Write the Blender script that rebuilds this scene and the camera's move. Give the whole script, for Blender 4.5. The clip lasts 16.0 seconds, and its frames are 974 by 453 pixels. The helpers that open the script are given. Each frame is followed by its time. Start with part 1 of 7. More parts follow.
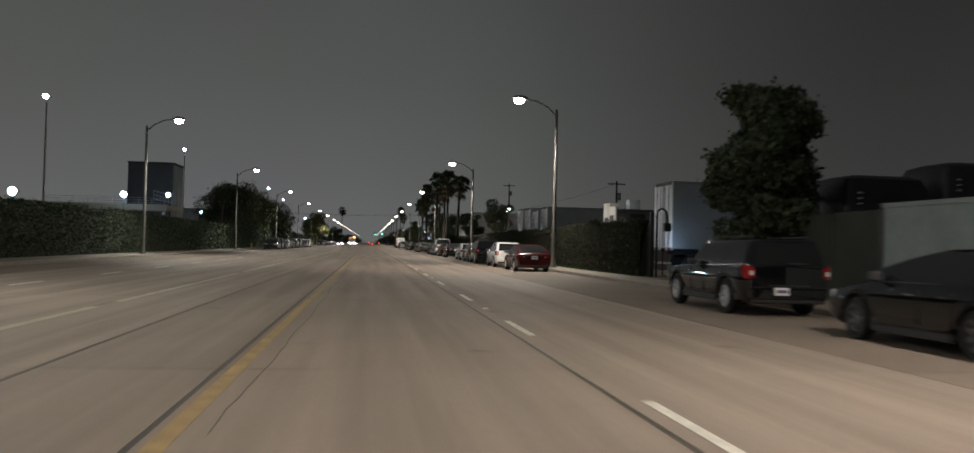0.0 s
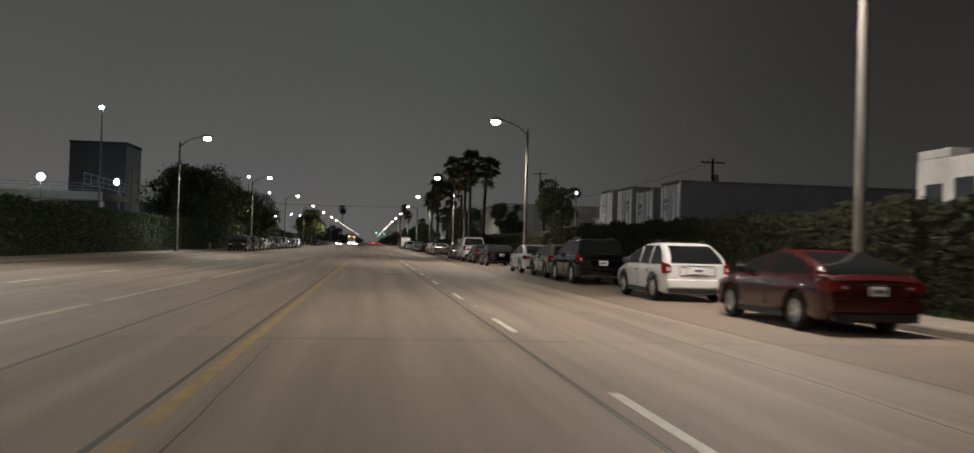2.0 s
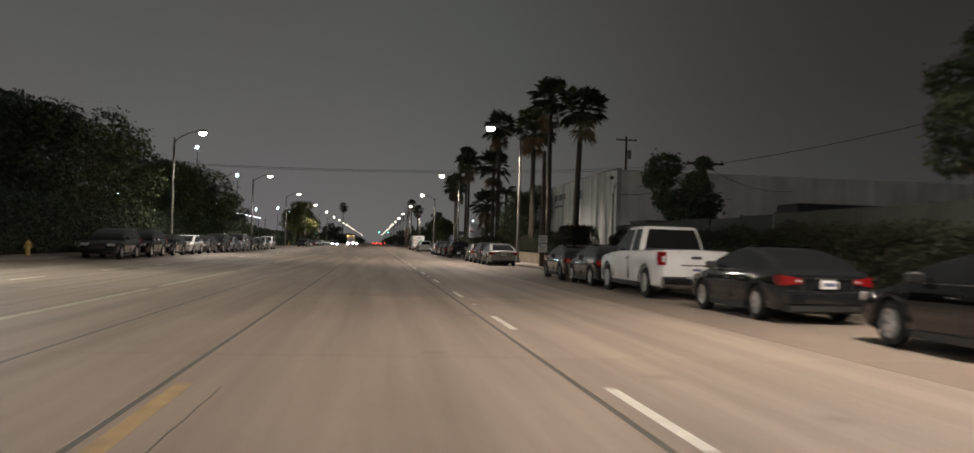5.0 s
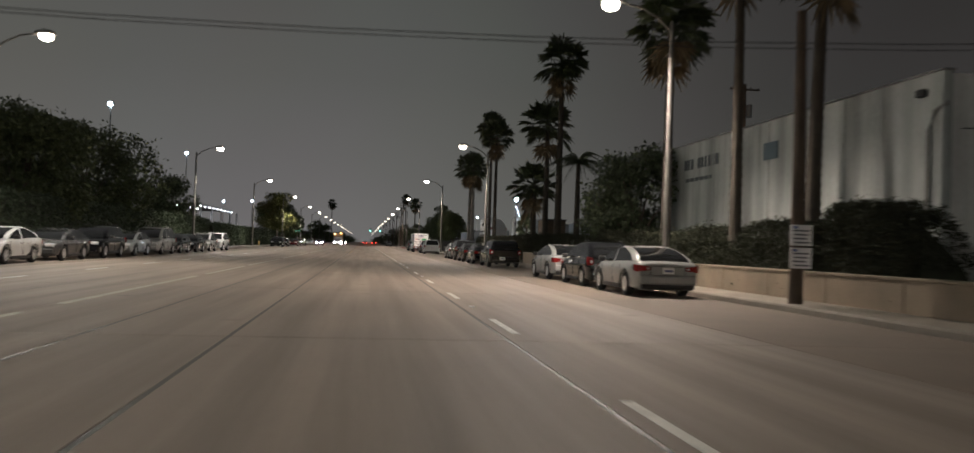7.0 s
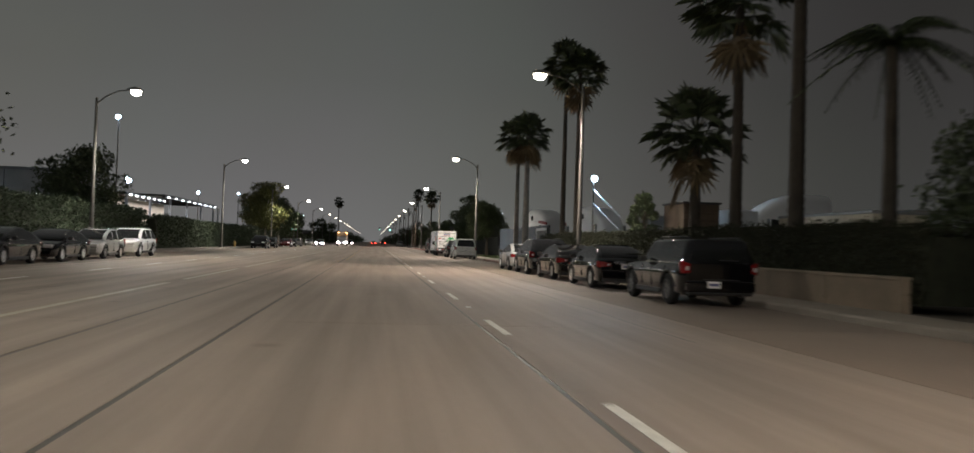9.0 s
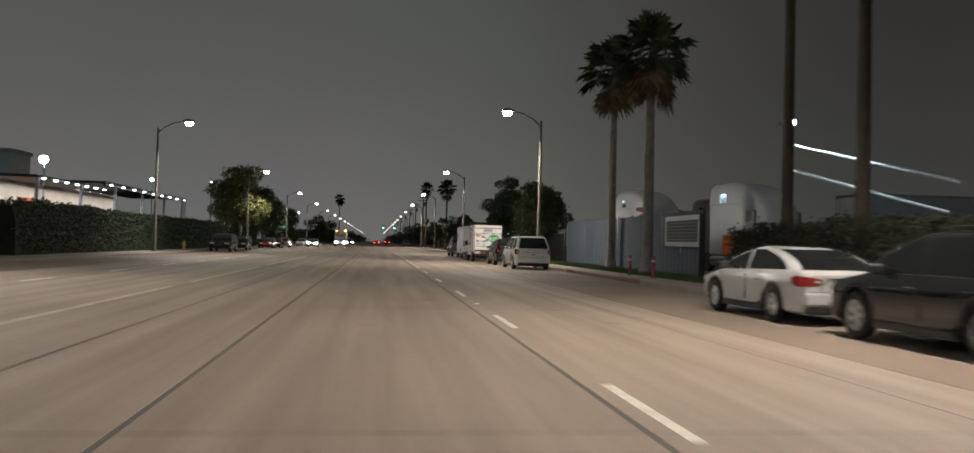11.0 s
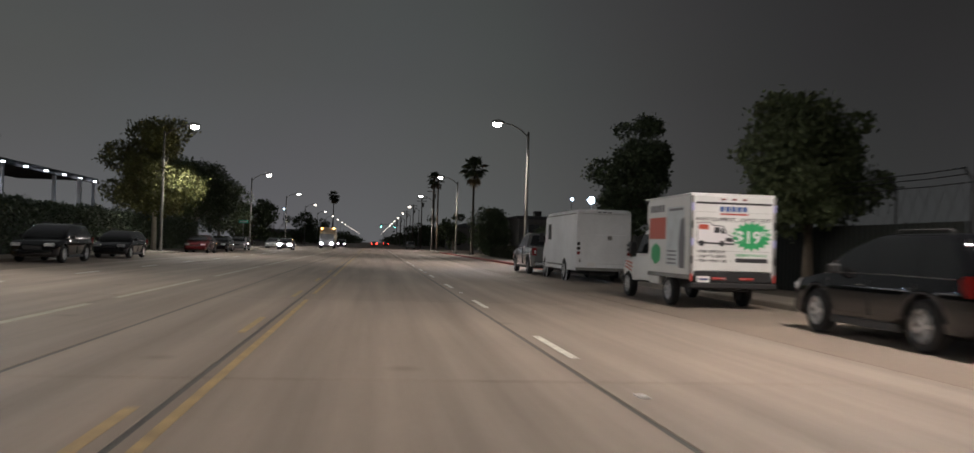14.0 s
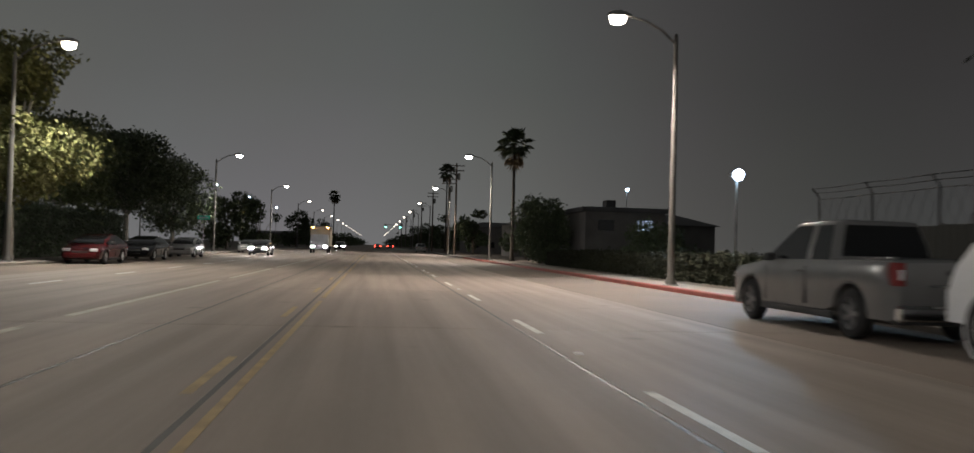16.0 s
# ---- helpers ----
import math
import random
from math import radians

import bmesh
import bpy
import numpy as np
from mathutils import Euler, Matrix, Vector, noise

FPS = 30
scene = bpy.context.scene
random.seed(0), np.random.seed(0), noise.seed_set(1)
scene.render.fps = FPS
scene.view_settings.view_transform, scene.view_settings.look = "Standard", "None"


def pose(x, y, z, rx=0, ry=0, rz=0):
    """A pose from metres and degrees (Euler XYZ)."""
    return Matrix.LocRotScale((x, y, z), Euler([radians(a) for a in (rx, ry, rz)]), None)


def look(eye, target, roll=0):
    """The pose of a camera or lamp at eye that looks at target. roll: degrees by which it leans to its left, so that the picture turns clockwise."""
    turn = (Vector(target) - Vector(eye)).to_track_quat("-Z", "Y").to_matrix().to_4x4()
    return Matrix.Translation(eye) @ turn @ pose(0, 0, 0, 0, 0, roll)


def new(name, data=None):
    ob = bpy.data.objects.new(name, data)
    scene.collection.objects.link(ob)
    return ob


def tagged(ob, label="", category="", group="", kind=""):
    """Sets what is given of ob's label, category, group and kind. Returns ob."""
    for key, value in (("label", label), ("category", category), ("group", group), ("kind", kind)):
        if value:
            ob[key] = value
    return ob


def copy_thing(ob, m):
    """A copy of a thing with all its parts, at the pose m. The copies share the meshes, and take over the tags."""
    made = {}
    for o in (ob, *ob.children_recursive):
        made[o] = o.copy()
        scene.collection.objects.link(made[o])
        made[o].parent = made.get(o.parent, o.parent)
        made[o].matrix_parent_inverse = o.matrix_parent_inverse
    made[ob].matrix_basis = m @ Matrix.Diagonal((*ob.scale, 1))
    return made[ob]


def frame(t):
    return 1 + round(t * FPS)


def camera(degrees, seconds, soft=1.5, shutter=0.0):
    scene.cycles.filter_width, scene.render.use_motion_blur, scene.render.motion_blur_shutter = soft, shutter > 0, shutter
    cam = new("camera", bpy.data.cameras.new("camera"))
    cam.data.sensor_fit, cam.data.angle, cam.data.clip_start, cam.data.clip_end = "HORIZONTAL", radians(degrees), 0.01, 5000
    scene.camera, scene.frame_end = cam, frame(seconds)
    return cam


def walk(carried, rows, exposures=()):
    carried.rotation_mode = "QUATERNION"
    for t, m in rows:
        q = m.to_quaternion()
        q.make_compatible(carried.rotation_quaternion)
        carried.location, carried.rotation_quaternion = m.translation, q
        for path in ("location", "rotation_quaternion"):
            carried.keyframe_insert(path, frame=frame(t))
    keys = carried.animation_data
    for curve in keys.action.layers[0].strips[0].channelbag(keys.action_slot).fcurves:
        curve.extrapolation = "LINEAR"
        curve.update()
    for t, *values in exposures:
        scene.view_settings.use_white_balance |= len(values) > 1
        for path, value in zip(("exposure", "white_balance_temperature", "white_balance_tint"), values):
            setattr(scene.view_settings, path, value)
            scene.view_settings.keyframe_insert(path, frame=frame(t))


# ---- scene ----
cam = camera(58.5, 16.0, shutter=0.4)
PATH = [
    (0, (-0.021, 0.0, 1.3), (0.246, 1.982, 1.343), 1.4),
    (0.5, (-0.01, 7.483, 1.279), (0.261, 9.464, 1.322), 1.4),
    (1, (0.063, 14.834, 1.276), (0.335, 16.815, 1.318), 1.3),
    (1.5, (0.132, 22.67, 1.283), (0.398, 24.652, 1.327), 1.3),
    (2, (0.185, 30.31, 1.286), (0.448, 32.292, 1.33), 1.6),
    (2.5, (0.22, 37.999, 1.272), (0.482, 39.982, 1.316), 1.6),
    (3, (0.264, 45.674, 1.257), (0.524, 47.656, 1.302), 1.6),
    (3.5, (0.241, 53.316, 1.244), (0.5, 55.299, 1.289), 1.7),
    (4, (0.31, 60.899, 1.232), (0.565, 62.883, 1.277), 1.7),
    (6.5, (0.146, 99.915, 1.245), (0.415, 101.897, 1.289), 1.8),
    (7, (0.182, 107.684, 1.245), (0.46, 109.664, 1.289), 1.9),
    (7.5, (0.251, 115.578, 1.245), (0.534, 117.557, 1.286), 1.9),
    (8, (0.358, 123.291, 1.251), (0.638, 125.271, 1.292), 2.0),
    (8.5, (0.433, 130.907, 1.256), (0.702, 132.888, 1.296), 1.8),
    (9, (0.433, 138.454, 1.26), (0.691, 140.437, 1.303), 1.8),
    (9.5, (0.354, 146.009, 1.251), (0.603, 147.993, 1.296), 1.8),
    (10, (0.288, 153.489, 1.265), (0.532, 155.474, 1.309), 1.7),
    (12.5, (0.093, 189.379, 1.298), (0.364, 191.36, 1.331), 1.1),
    (13, (0.08, 196.345, 1.27), (0.348, 198.326, 1.303), 1.3),
    (13.5, (0.085, 203.095, 1.259), (0.349, 205.077, 1.299), 1.6),
    (14, (0.033, 209.95, 1.259), (0.293, 211.933, 1.303), 1.8),
    (14.5, (0.0, 216.751, 1.252), (0.26, 218.733, 1.3), 1.6),
    (15, (-0.108, 223.715, 1.252), (0.15, 225.698, 1.301), 1.6),
    (15.5, (-0.124, 230.554, 1.263), (0.135, 232.537, 1.313), 1.7),
    (16, (-0.147, 237.426, 1.277), (0.107, 239.409, 1.325), 1.6),
]
# the clip's camera brightens and darkens a little as lamps come into view
EXPOSURE = [(0.0, 0.16, 6230, 10), (1.0, 0.42, 6530, 14), (2.0, 0.02, 6430, 12), (3.0, 0.20, 6350, 11), (4.0, 0.25, 6470, 14), (6.5, 0.40, 6500, 14), (7.0, 0.36, 6500, 14), (7.5, 0.14, 6430, 12), (8.0, 0.14, 6270, 10), (8.5, 0.20, 6260, 10), (9.0, 0.42, 6420, 12), (10.0, 0.38, 6480, 12),
            (12.5, 0.22, 6480, 16), (13.0, 0.10, 6480, 18), (13.5, -0.22, 6400, 15), (14.0, 0.06, 6130, 14), (14.5, 0.18, 6090, 13), (15.0, 0.34, 6120, 12), (16.0, 0.46, 6300, 14)]
walk(cam, [(t, look(eye, target, roll)) for t, eye, target, roll in PATH], EXPOSURE)

# ---------- world: low night cloud lit by the town, no sun ----------
def build_world():
    w = bpy.data.worlds.new("night_sky")
    w.use_nodes = True
    nt = w.node_tree
    nt.nodes.clear()
    N, K = nt.nodes.new, nt.links.new
    out, bg = N("ShaderNodeOutputWorld"), N("ShaderNodeBackground")
    tc, sep = N("ShaderNodeTexCoord"), N("ShaderNodeSeparateXYZ")
    ramp, cloud, mixc = N("ShaderNodeValToRGB"), N("ShaderNodeTexNoise"), N("ShaderNodeMix")
    K(tc.outputs["Generated"], sep.inputs[0])
    K(sep.outputs["Z"], ramp.inputs["Fac"])
    el = ramp.color_ramp.elements
    el[0].position, el[0].color = 0.0, (0.067, 0.072, 0.075, 1)
    el[1].position, el[1].color = 1.0, (0.034, 0.038, 0.039, 1)
    for p, c in ((0.06, (0.060, 0.064, 0.067)), (0.18, (0.045, 0.049, 0.051)), (0.32, (0.034, 0.038, 0.039))):
        e = el.new(p)
        e.color = (*c, 1)
    cloud.inputs["Scale"].default_value, cloud.inputs["Detail"].default_value = 2.2, 5
    K(tc.outputs["Generated"], cloud.inputs["Vector"])
    mixc.data_type, mixc.blend_type = "RGBA", "MULTIPLY"
    mixc.inputs["Factor"].default_value = 0.35
    K(ramp.outputs["Color"], mixc.inputs["A"])
    K(cloud.outputs["Color"], mixc.inputs["B"])
    sc = N("ShaderNodeHueSaturation")
    sc.inputs["Saturation"].default_value = 0.55
    K(mixc.outputs["Result"], sc.inputs["Color"])
    tint, tmix = N("ShaderNodeMix"), N("ShaderNodeVectorMath")
    tint.data_type = "RGBA"
    tint.inputs["A"].default_value, tint.inputs["B"].default_value = (1.035, 1.0, 0.92, 1), (1.05, 1.0, 0.92, 1)
    side = N("ShaderNodeMapRange")
    side.inputs["From Min"].default_value, side.inputs["From Max"].default_value = -0.35, 0.35
    K(sep.outputs["X"], side.inputs["Value"]), K(side.outputs[0], tint.inputs["Factor"])
    tmix.operation = "MULTIPLY"
    K(sc.outputs["Color"], tmix.inputs[0]), K(tint.outputs["Result"], tmix.inputs[1])
    K(tmix.outputs[0], bg.inputs["Color"])
    # the town's glow is stronger over the road and the west side than over the east
    az = N("ShaderNodeMapRange")
    az.interpolation_type = "SMOOTHSTEP"
    az.inputs["From Min"].default_value, az.inputs["From Max"].default_value = -0.05, 0.55
    az.inputs["To Min"].default_value, az.inputs["To Max"].default_value = 1.95, 0.68
    K(sep.outputs["X"], az.inputs["Value"])
    K(az.outputs[0], bg.inputs["Strength"])
    K(bg.outputs[0], out.inputs[0])
    scene.world = w


build_world()

LAMP_POWER = 4900.0
RIGHT_LAMPS = [3.5, 46.8, 85.6, 135.2, 178.4, 220.2, 266.4, 314.3, 358.0]
LEFT_LAMPS = [17.5, 61.5, 102.4, 145.6, 189.5, 231.6, 275.6, 321.8, 366.0]

# ---------- materials ----------
MATS = {}


def surf(name, base, rough=0.6, metal=0.0, var=0.25, big=0.6, fine=14.0, bump=0.15, dist=0.01, coat=0.0, island=0.0, random_ob=0.0, space="Position", spec=0.5):
    """A painted or raw surface with two scales of unevenness."""
    if name in MATS:
        return MATS[name]
    m = bpy.data.materials.new(name)
    m.use_nodes = True
    nt = m.node_tree
    N, K = nt.nodes.new, nt.links.new
    b = nt.nodes["Principled BSDF"]
    b.inputs["Roughness"].default_value, b.inputs["Metallic"].default_value = rough, metal
    b.inputs["Coat Weight"].default_value = coat
    b.inputs["Coat Roughness"].default_value = 0.03
    b.inputs["Specular IOR Level"].default_value = spec
    if space == "Position":
        vec = N("ShaderNodeNewGeometry").outputs["Position"]
    else:
        vec = N("ShaderNodeTexCoord").outputs["Object"]
    n1, n2 = N("ShaderNodeTexNoise"), N("ShaderNodeTexNoise")
    n1.inputs["Scale"].default_value, n1.inputs["Detail"].default_value = big, 4
    n2.inputs["Scale"].default_value, n2.inputs["Detail"].default_value = fine, 3
    K(vec, n1.inputs["Vector"]), K(vec, n2.inputs["Vector"])
    add = N("ShaderNodeMath")
    add.operation = "MULTIPLY_ADD"
    K(n2.outputs["Fac"], add.inputs[0])
    add.inputs[1].default_value = 0.4
    K(n1.outputs["Fac"], add.inputs[2])
    fac = add.outputs[0]
    if island or random_ob:
        src = N("ShaderNodeNewGeometry").outputs["Random Per Island"] if island else N("ShaderNodeObjectInfo").outputs["Random"]
        a2 = N("ShaderNodeMath")
        a2.operation = "MULTIPLY_ADD"
        K(src, a2.inputs[0])
        a2.inputs[1].default_value = island or random_ob
        K(fac, a2.inputs[2])
        fac = a2.outputs[0]
    r = N("ShaderNodeMapRange")
    r.inputs["From Min"].default_value, r.inputs["From Max"].default_value = 0.4, 1.0 + (island or random_ob)
    r.inputs["To Min"].default_value, r.inputs["To Max"].default_value = 1 - var, 1 + var
    K(fac, r.inputs["Value"])
    mix = N("ShaderNodeVectorMath")
    mix.operation = "SCALE"
    mix.inputs[0].default_value = base
    K(r.outputs[0], mix.inputs["Scale"])
    K(mix.outputs[0], b.inputs["Base Color"])
    rr = N("ShaderNodeMapRange")
    rr.inputs["To Min"].default_value, rr.inputs["To Max"].default_value = (max(rough - 0.1, 0.02), min(rough + 0.12, 1)) if rough > 0.2 else (rough * 0.6, rough * 1.5)
    K(n1.outputs["Fac"], rr.inputs["Value"])
    K(rr.outputs[0], b.inputs["Roughness"])
    if bump:
        bp = N("ShaderNodeBump")
        bp.inputs["Strength"].default_value, bp.inputs["Distance"].default_value = bump, dist
        K(n2.outputs["Fac"], bp.inputs["Height"])
        K(bp.outputs[0], b.inputs["Normal"])
    MATS[name] = m
    return m


def glow(name, color, strength):
    if name not in MATS:
        m = bpy.data.materials.new(name)
        m.use_nodes = True
        b = m.node_tree.nodes["Principled BSDF"]
        b.inputs["Base Color"].default_value = (0.8, 0.8, 0.8, 1)
        b.inputs["Emission Color"].default_value = (*color, 1)
        b.inputs["Emission Strength"].default_value = strength
        MATS[name] = m
    return MATS[name]


def road_concrete():
    """Worn concrete: aggregate grain, tyre-polished bands, oil drips down the lane, stains."""
    m = surf("road_concrete", (0.294, 0.241, 0.198), 0.72, var=0.16, big=0.35, fine=9, bump=0.25, dist=0.006, random_ob=0.25)
    nt = m.node_tree
    N, K = nt.nodes.new, nt.links.new
    b = nt.nodes["Principled BSDF"]
    old = b.inputs["Base Color"].links[0].from_socket
    geo, mp, ns = N("ShaderNodeNewGeometry"), N("ShaderNodeMapping"), N("ShaderNodeTexNoise")
    mp.inputs["Scale"].default_value = (1.4, 0.045, 1)
    K(geo.outputs["Position"], mp.inputs["Vector"]), K(mp.outputs[0], ns.inputs["Vector"])
    ns.inputs["Scale"].default_value, ns.inputs["Detail"].default_value = 1.3, 5
    ramp = N("ShaderNodeMapRange")
    ramp.inputs["From Min"].default_value, ramp.inputs["From Max"].default_value = 0.32, 0.68
    ramp.inputs["To Min"].default_value, ramp.inputs["To Max"].default_value = 0.74, 1.12
    K(ns.outputs["Fac"], ramp.inputs["Value"])
    spot, sr = N("ShaderNodeTexVoronoi"), N("ShaderNodeMapRange")
    spot.inputs["Scale"].default_value = 0.55
    K(geo.outputs["Position"], spot.inputs["Vector"])
    sr.inputs["From Min"].default_value, sr.inputs["From Max"].default_value = 0.03, 0.13
    sr.inputs["To Min"].default_value, sr.inputs["To Max"].default_value = 0.72, 1.0
    K(spot.outputs["Distance"], sr.inputs["Value"])
    mu, s2 = N("ShaderNodeMath"), N("ShaderNodeVectorMath")
    mu.operation, s2.operation = "MULTIPLY", "SCALE"
    K(ramp.outputs[0], mu.inputs[0]), K(sr.outputs[0], mu.inputs[1])
    K(old, s2.inputs[0]), K(mu.outputs[0], s2.inputs["Scale"])
    K(s2.outputs[0], b.inputs["Base Color"])
    return m


def streaked(name, base, rough, depth):
    """Painted wall with rain streaks running down from its top edge and patches of newer paint."""
    m = surf(name, base, rough, var=0.2, big=0.45, fine=7, bump=0.25)
    nt = m.node_tree
    N, K = nt.nodes.new, nt.links.new
    b = nt.nodes["Principled BSDF"]
    old = b.inputs["Base Color"].links[0].from_socket
    geo, mp, ns, rp, sc = N("ShaderNodeNewGeometry"), N("ShaderNodeMapping"), N("ShaderNodeTexNoise"), N("ShaderNodeMapRange"), N("ShaderNodeVectorMath")
    mp.inputs["Scale"].default_value = (1.0, 1.0, 0.07)
    K(geo.outputs["Position"], mp.inputs["Vector"]), K(mp.outputs[0], ns.inputs["Vector"])
    ns.inputs["Scale"].default_value, ns.inputs["Detail"].default_value = 1.1, 6
    rp.inputs["From Min"].default_value, rp.inputs["From Max"].default_value = 0.35, 0.62
    rp.inputs["To Min"].default_value, rp.inputs["To Max"].default_value = 1 - depth, 1.08
    K(ns.outputs["Fac"], rp.inputs["Value"])
    sc.operation = "SCALE"
    K(old, sc.inputs[0]), K(rp.outputs[0], sc.inputs["Scale"])
    K(sc.outputs[0], b.inputs["Base Color"])
    return m


CONCRETE_ROAD = road_concrete()
TAR = surf("joint_tar", (0.060, 0.053, 0.046), 0.55, var=0.3, bump=0.3)
EARTH = surf("dry_earth", (0.085, 0.07, 0.052), 0.95, var=0.4, big=0.3, fine=6, bump=0.5, dist=0.03)
KERB = surf("kerb_concrete", (0.23, 0.205, 0.175), 0.8, var=0.25, big=1.2, random_ob=0.3)
RED_KERB = surf("red_kerb_paint", (0.25, 0.060, 0.045), 0.7, var=0.35, big=1.6)
WALK = surf("pavement_concrete", (0.23, 0.20, 0.165), 0.85, var=0.22, big=0.8, random_ob=0.35)
PALE_LINE = surf("worn_pale_road_paint", (0.40, 0.36, 0.28), 0.6, var=0.3, big=1.2, fine=25)
# road concrete with the weaker light near the kerbs put into its colour
DIM_CONCRETE = surf("dimmed_edge_concrete", (0.20, 0.160, 0.128), 0.8, var=0.28, big=0.4, fine=10, bump=0.35, dist=0.008, random_ob=0.3)
WHITE_LINE = surf("worn_white_road_paint", (0.62, 0.60, 0.55), 0.6, var=0.35, big=5, fine=30)
YELLOW_LINE = surf("worn_yellow_road_paint", (0.36, 0.25, 0.11), 0.6, var=0.4, big=4, fine=25)
STEEL = surf("galvanised_steel", (0.26, 0.258, 0.25), 0.55, 0.6, var=0.25, big=2)
LAMP_BODY = surf("lamp_housing_grey", (0.30, 0.30, 0.29), 0.5, 0.4)
POLE_CONC = surf("lamp_pole_concrete", (0.12, 0.115, 0.105), 0.75, var=0.25, big=1.5, fine=20)
WOOD_POLE = surf("creosoted_pole_wood", (0.075, 0.055, 0.04), 0.9, var=0.4, big=2, fine=18, bump=0.4, dist=0.015)
BARK = surf("tree_bark", (0.10, 0.08, 0.06), 0.95, var=0.4, big=2, fine=12, bump=0.6, dist=0.03)
PALM_BARK = surf("palm_bark", (0.048, 0.040, 0.031), 0.95, var=0.35, big=3, fine=16, bump=0.6, dist=0.03)
LEAF = surf("tree_leaf", (0.085, 0.108, 0.045), 0.78, var=0.5, island=0.8, bump=0)
LEAF_DARK = surf("dark_tree_leaf", (0.060, 0.080, 0.038), 0.78, var=0.5, island=0.8, bump=0)
LEAF_YELLOW = surf("yellowing_tree_leaf", (0.115, 0.120, 0.036), 0.78, var=0.5, island=0.8, bump=0)
FROND = surf("palm_frond", (0.045, 0.062, 0.024), 0.55, var=0.45, island=0.8, bump=0)
DEAD_FROND = surf("dry_palm_frond", (0.16, 0.115, 0.06), 0.8, var=0.4, island=0.8, bump=0)
HEDGE_LEAF = surf("dull_shrub_leaf", (0.031, 0.034, 0.021), 0.85, var=0.3, island=0.5, bump=0, spec=0.2)
SLAT_BROWN = surf("weathered_brown_slat", (0.10, 0.075, 0.055), 0.85, var=0.3, big=2, random_ob=0.3)
WEST_LEAF = surf("dull_green_hedge_leaf", (0.060, 0.084, 0.048), 0.75, var=0.3, island=0.8, bump=0)
GRASS = surf("grass_blade", (0.060, 0.088, 0.028), 0.7, var=0.5, island=0.8, bump=0)
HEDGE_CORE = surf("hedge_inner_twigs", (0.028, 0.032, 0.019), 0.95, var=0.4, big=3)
PALE_WALL = streaked("pale_weathered_block_paint", (0.45, 0.48, 0.465), 0.85, 0.35)
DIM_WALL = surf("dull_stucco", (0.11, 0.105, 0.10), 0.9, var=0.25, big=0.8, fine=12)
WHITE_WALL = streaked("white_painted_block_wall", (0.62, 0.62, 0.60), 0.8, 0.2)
CONTAINER = surf("weathered_teal_grey_sheet", (0.22, 0.25, 0.25), 0.7, var=0.25, big=0.8, fine=6)
GREY_WALL = surf("grey_side_wall", (0.42, 0.43, 0.44), 0.85, var=0.2, big=0.5, fine=8)
PALE_PALM = surf("pale_palm_bark", (0.20, 0.185, 0.165), 0.9, var=0.35, big=3, fine=16, bump=0.6, dist=0.03)
FADED_KERB = surf("faded_red_kerb_paint", (0.15, 0.075, 0.06), 0.75, var=0.4, big=1.6)
BLACK_FENCE = surf("black_fence_sheet", (0.020, 0.022, 0.020), 0.85, var=0.35, big=1.2, random_ob=0.5, spec=0.15)
BLUE_FENCE = surf("blue_grey_fence_paint", (0.052, 0.070, 0.096), 0.7, var=0.22, big=1.4, random_ob=0.4)
DARK_FENCE = surf("dark_green_fence_sheet", (0.052, 0.056, 0.047), 0.85, var=0.35, big=1.2, random_ob=0.5, spec=0.15)
DARK_METAL = surf("dark_painted_metal", (0.028, 0.029, 0.030), 0.5, 0.3, var=0.3)
STUCCO = surf("tan_stucco", (0.23, 0.185, 0.135), 0.9, var=0.25, big=1.0, fine=20, bump=0.3)
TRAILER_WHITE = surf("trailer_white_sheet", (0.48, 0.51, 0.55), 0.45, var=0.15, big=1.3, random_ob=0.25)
# trailer sheet darkened for the shade between parked trailers
TRAILER_SIDE = surf("shaded_trailer_side", (0.23, 0.245, 0.265), 0.5, var=0.2, big=1.0, random_ob=0.25)
TRAILER_GREY = surf("weathered_trailer_grey", (0.26, 0.27, 0.285), 0.55, var=0.2, big=1.0, random_ob=0.3)
ROOF_DARK = surf("dark_roofing", (0.06, 0.06, 0.062), 0.85, var=0.3)
RUBBER = surf("tyre_rubber", (0.018, 0.018, 0.019), 0.85, var=0.3, fine=40)
ALLOY = surf("alloy_wheel", (0.62, 0.62, 0.63), 0.28, 0.35, var=0.1, bump=0)
HUBCAP_DARK = surf("dark_wheel_rim", (0.16, 0.16, 0.165), 0.35, 0.4, var=0.1, bump=0)
OFFICE_PANE = surf("dusty_window_pane", (0.018, 0.020, 0.023), 0.38, var=0.3, bump=0, spec=0.4)
GLASS = surf("tinted_car_glass", (0.012, 0.013, 0.014), 0.07, 0.0, var=0.2, bump=0, spec=0.7)
TRIM_BLACK = surf("black_plastic_trim", (0.022, 0.022, 0.023), 0.6, var=0.2, fine=40)
CHROME = surf("chrome_trim", (0.6, 0.6, 0.6), 0.15, 1.0, var=0.08, bump=0)
REFLECTOR_RED = surf("red_reflector", (0.55, 0.018, 0.02), 0.12, var=0.1, bump=0, coat=0.6)
TAIL_RED = surf("red_lamp_lens", (0.19, 0.008, 0.009), 0.10, var=0.15, bump=0, coat=0.6)
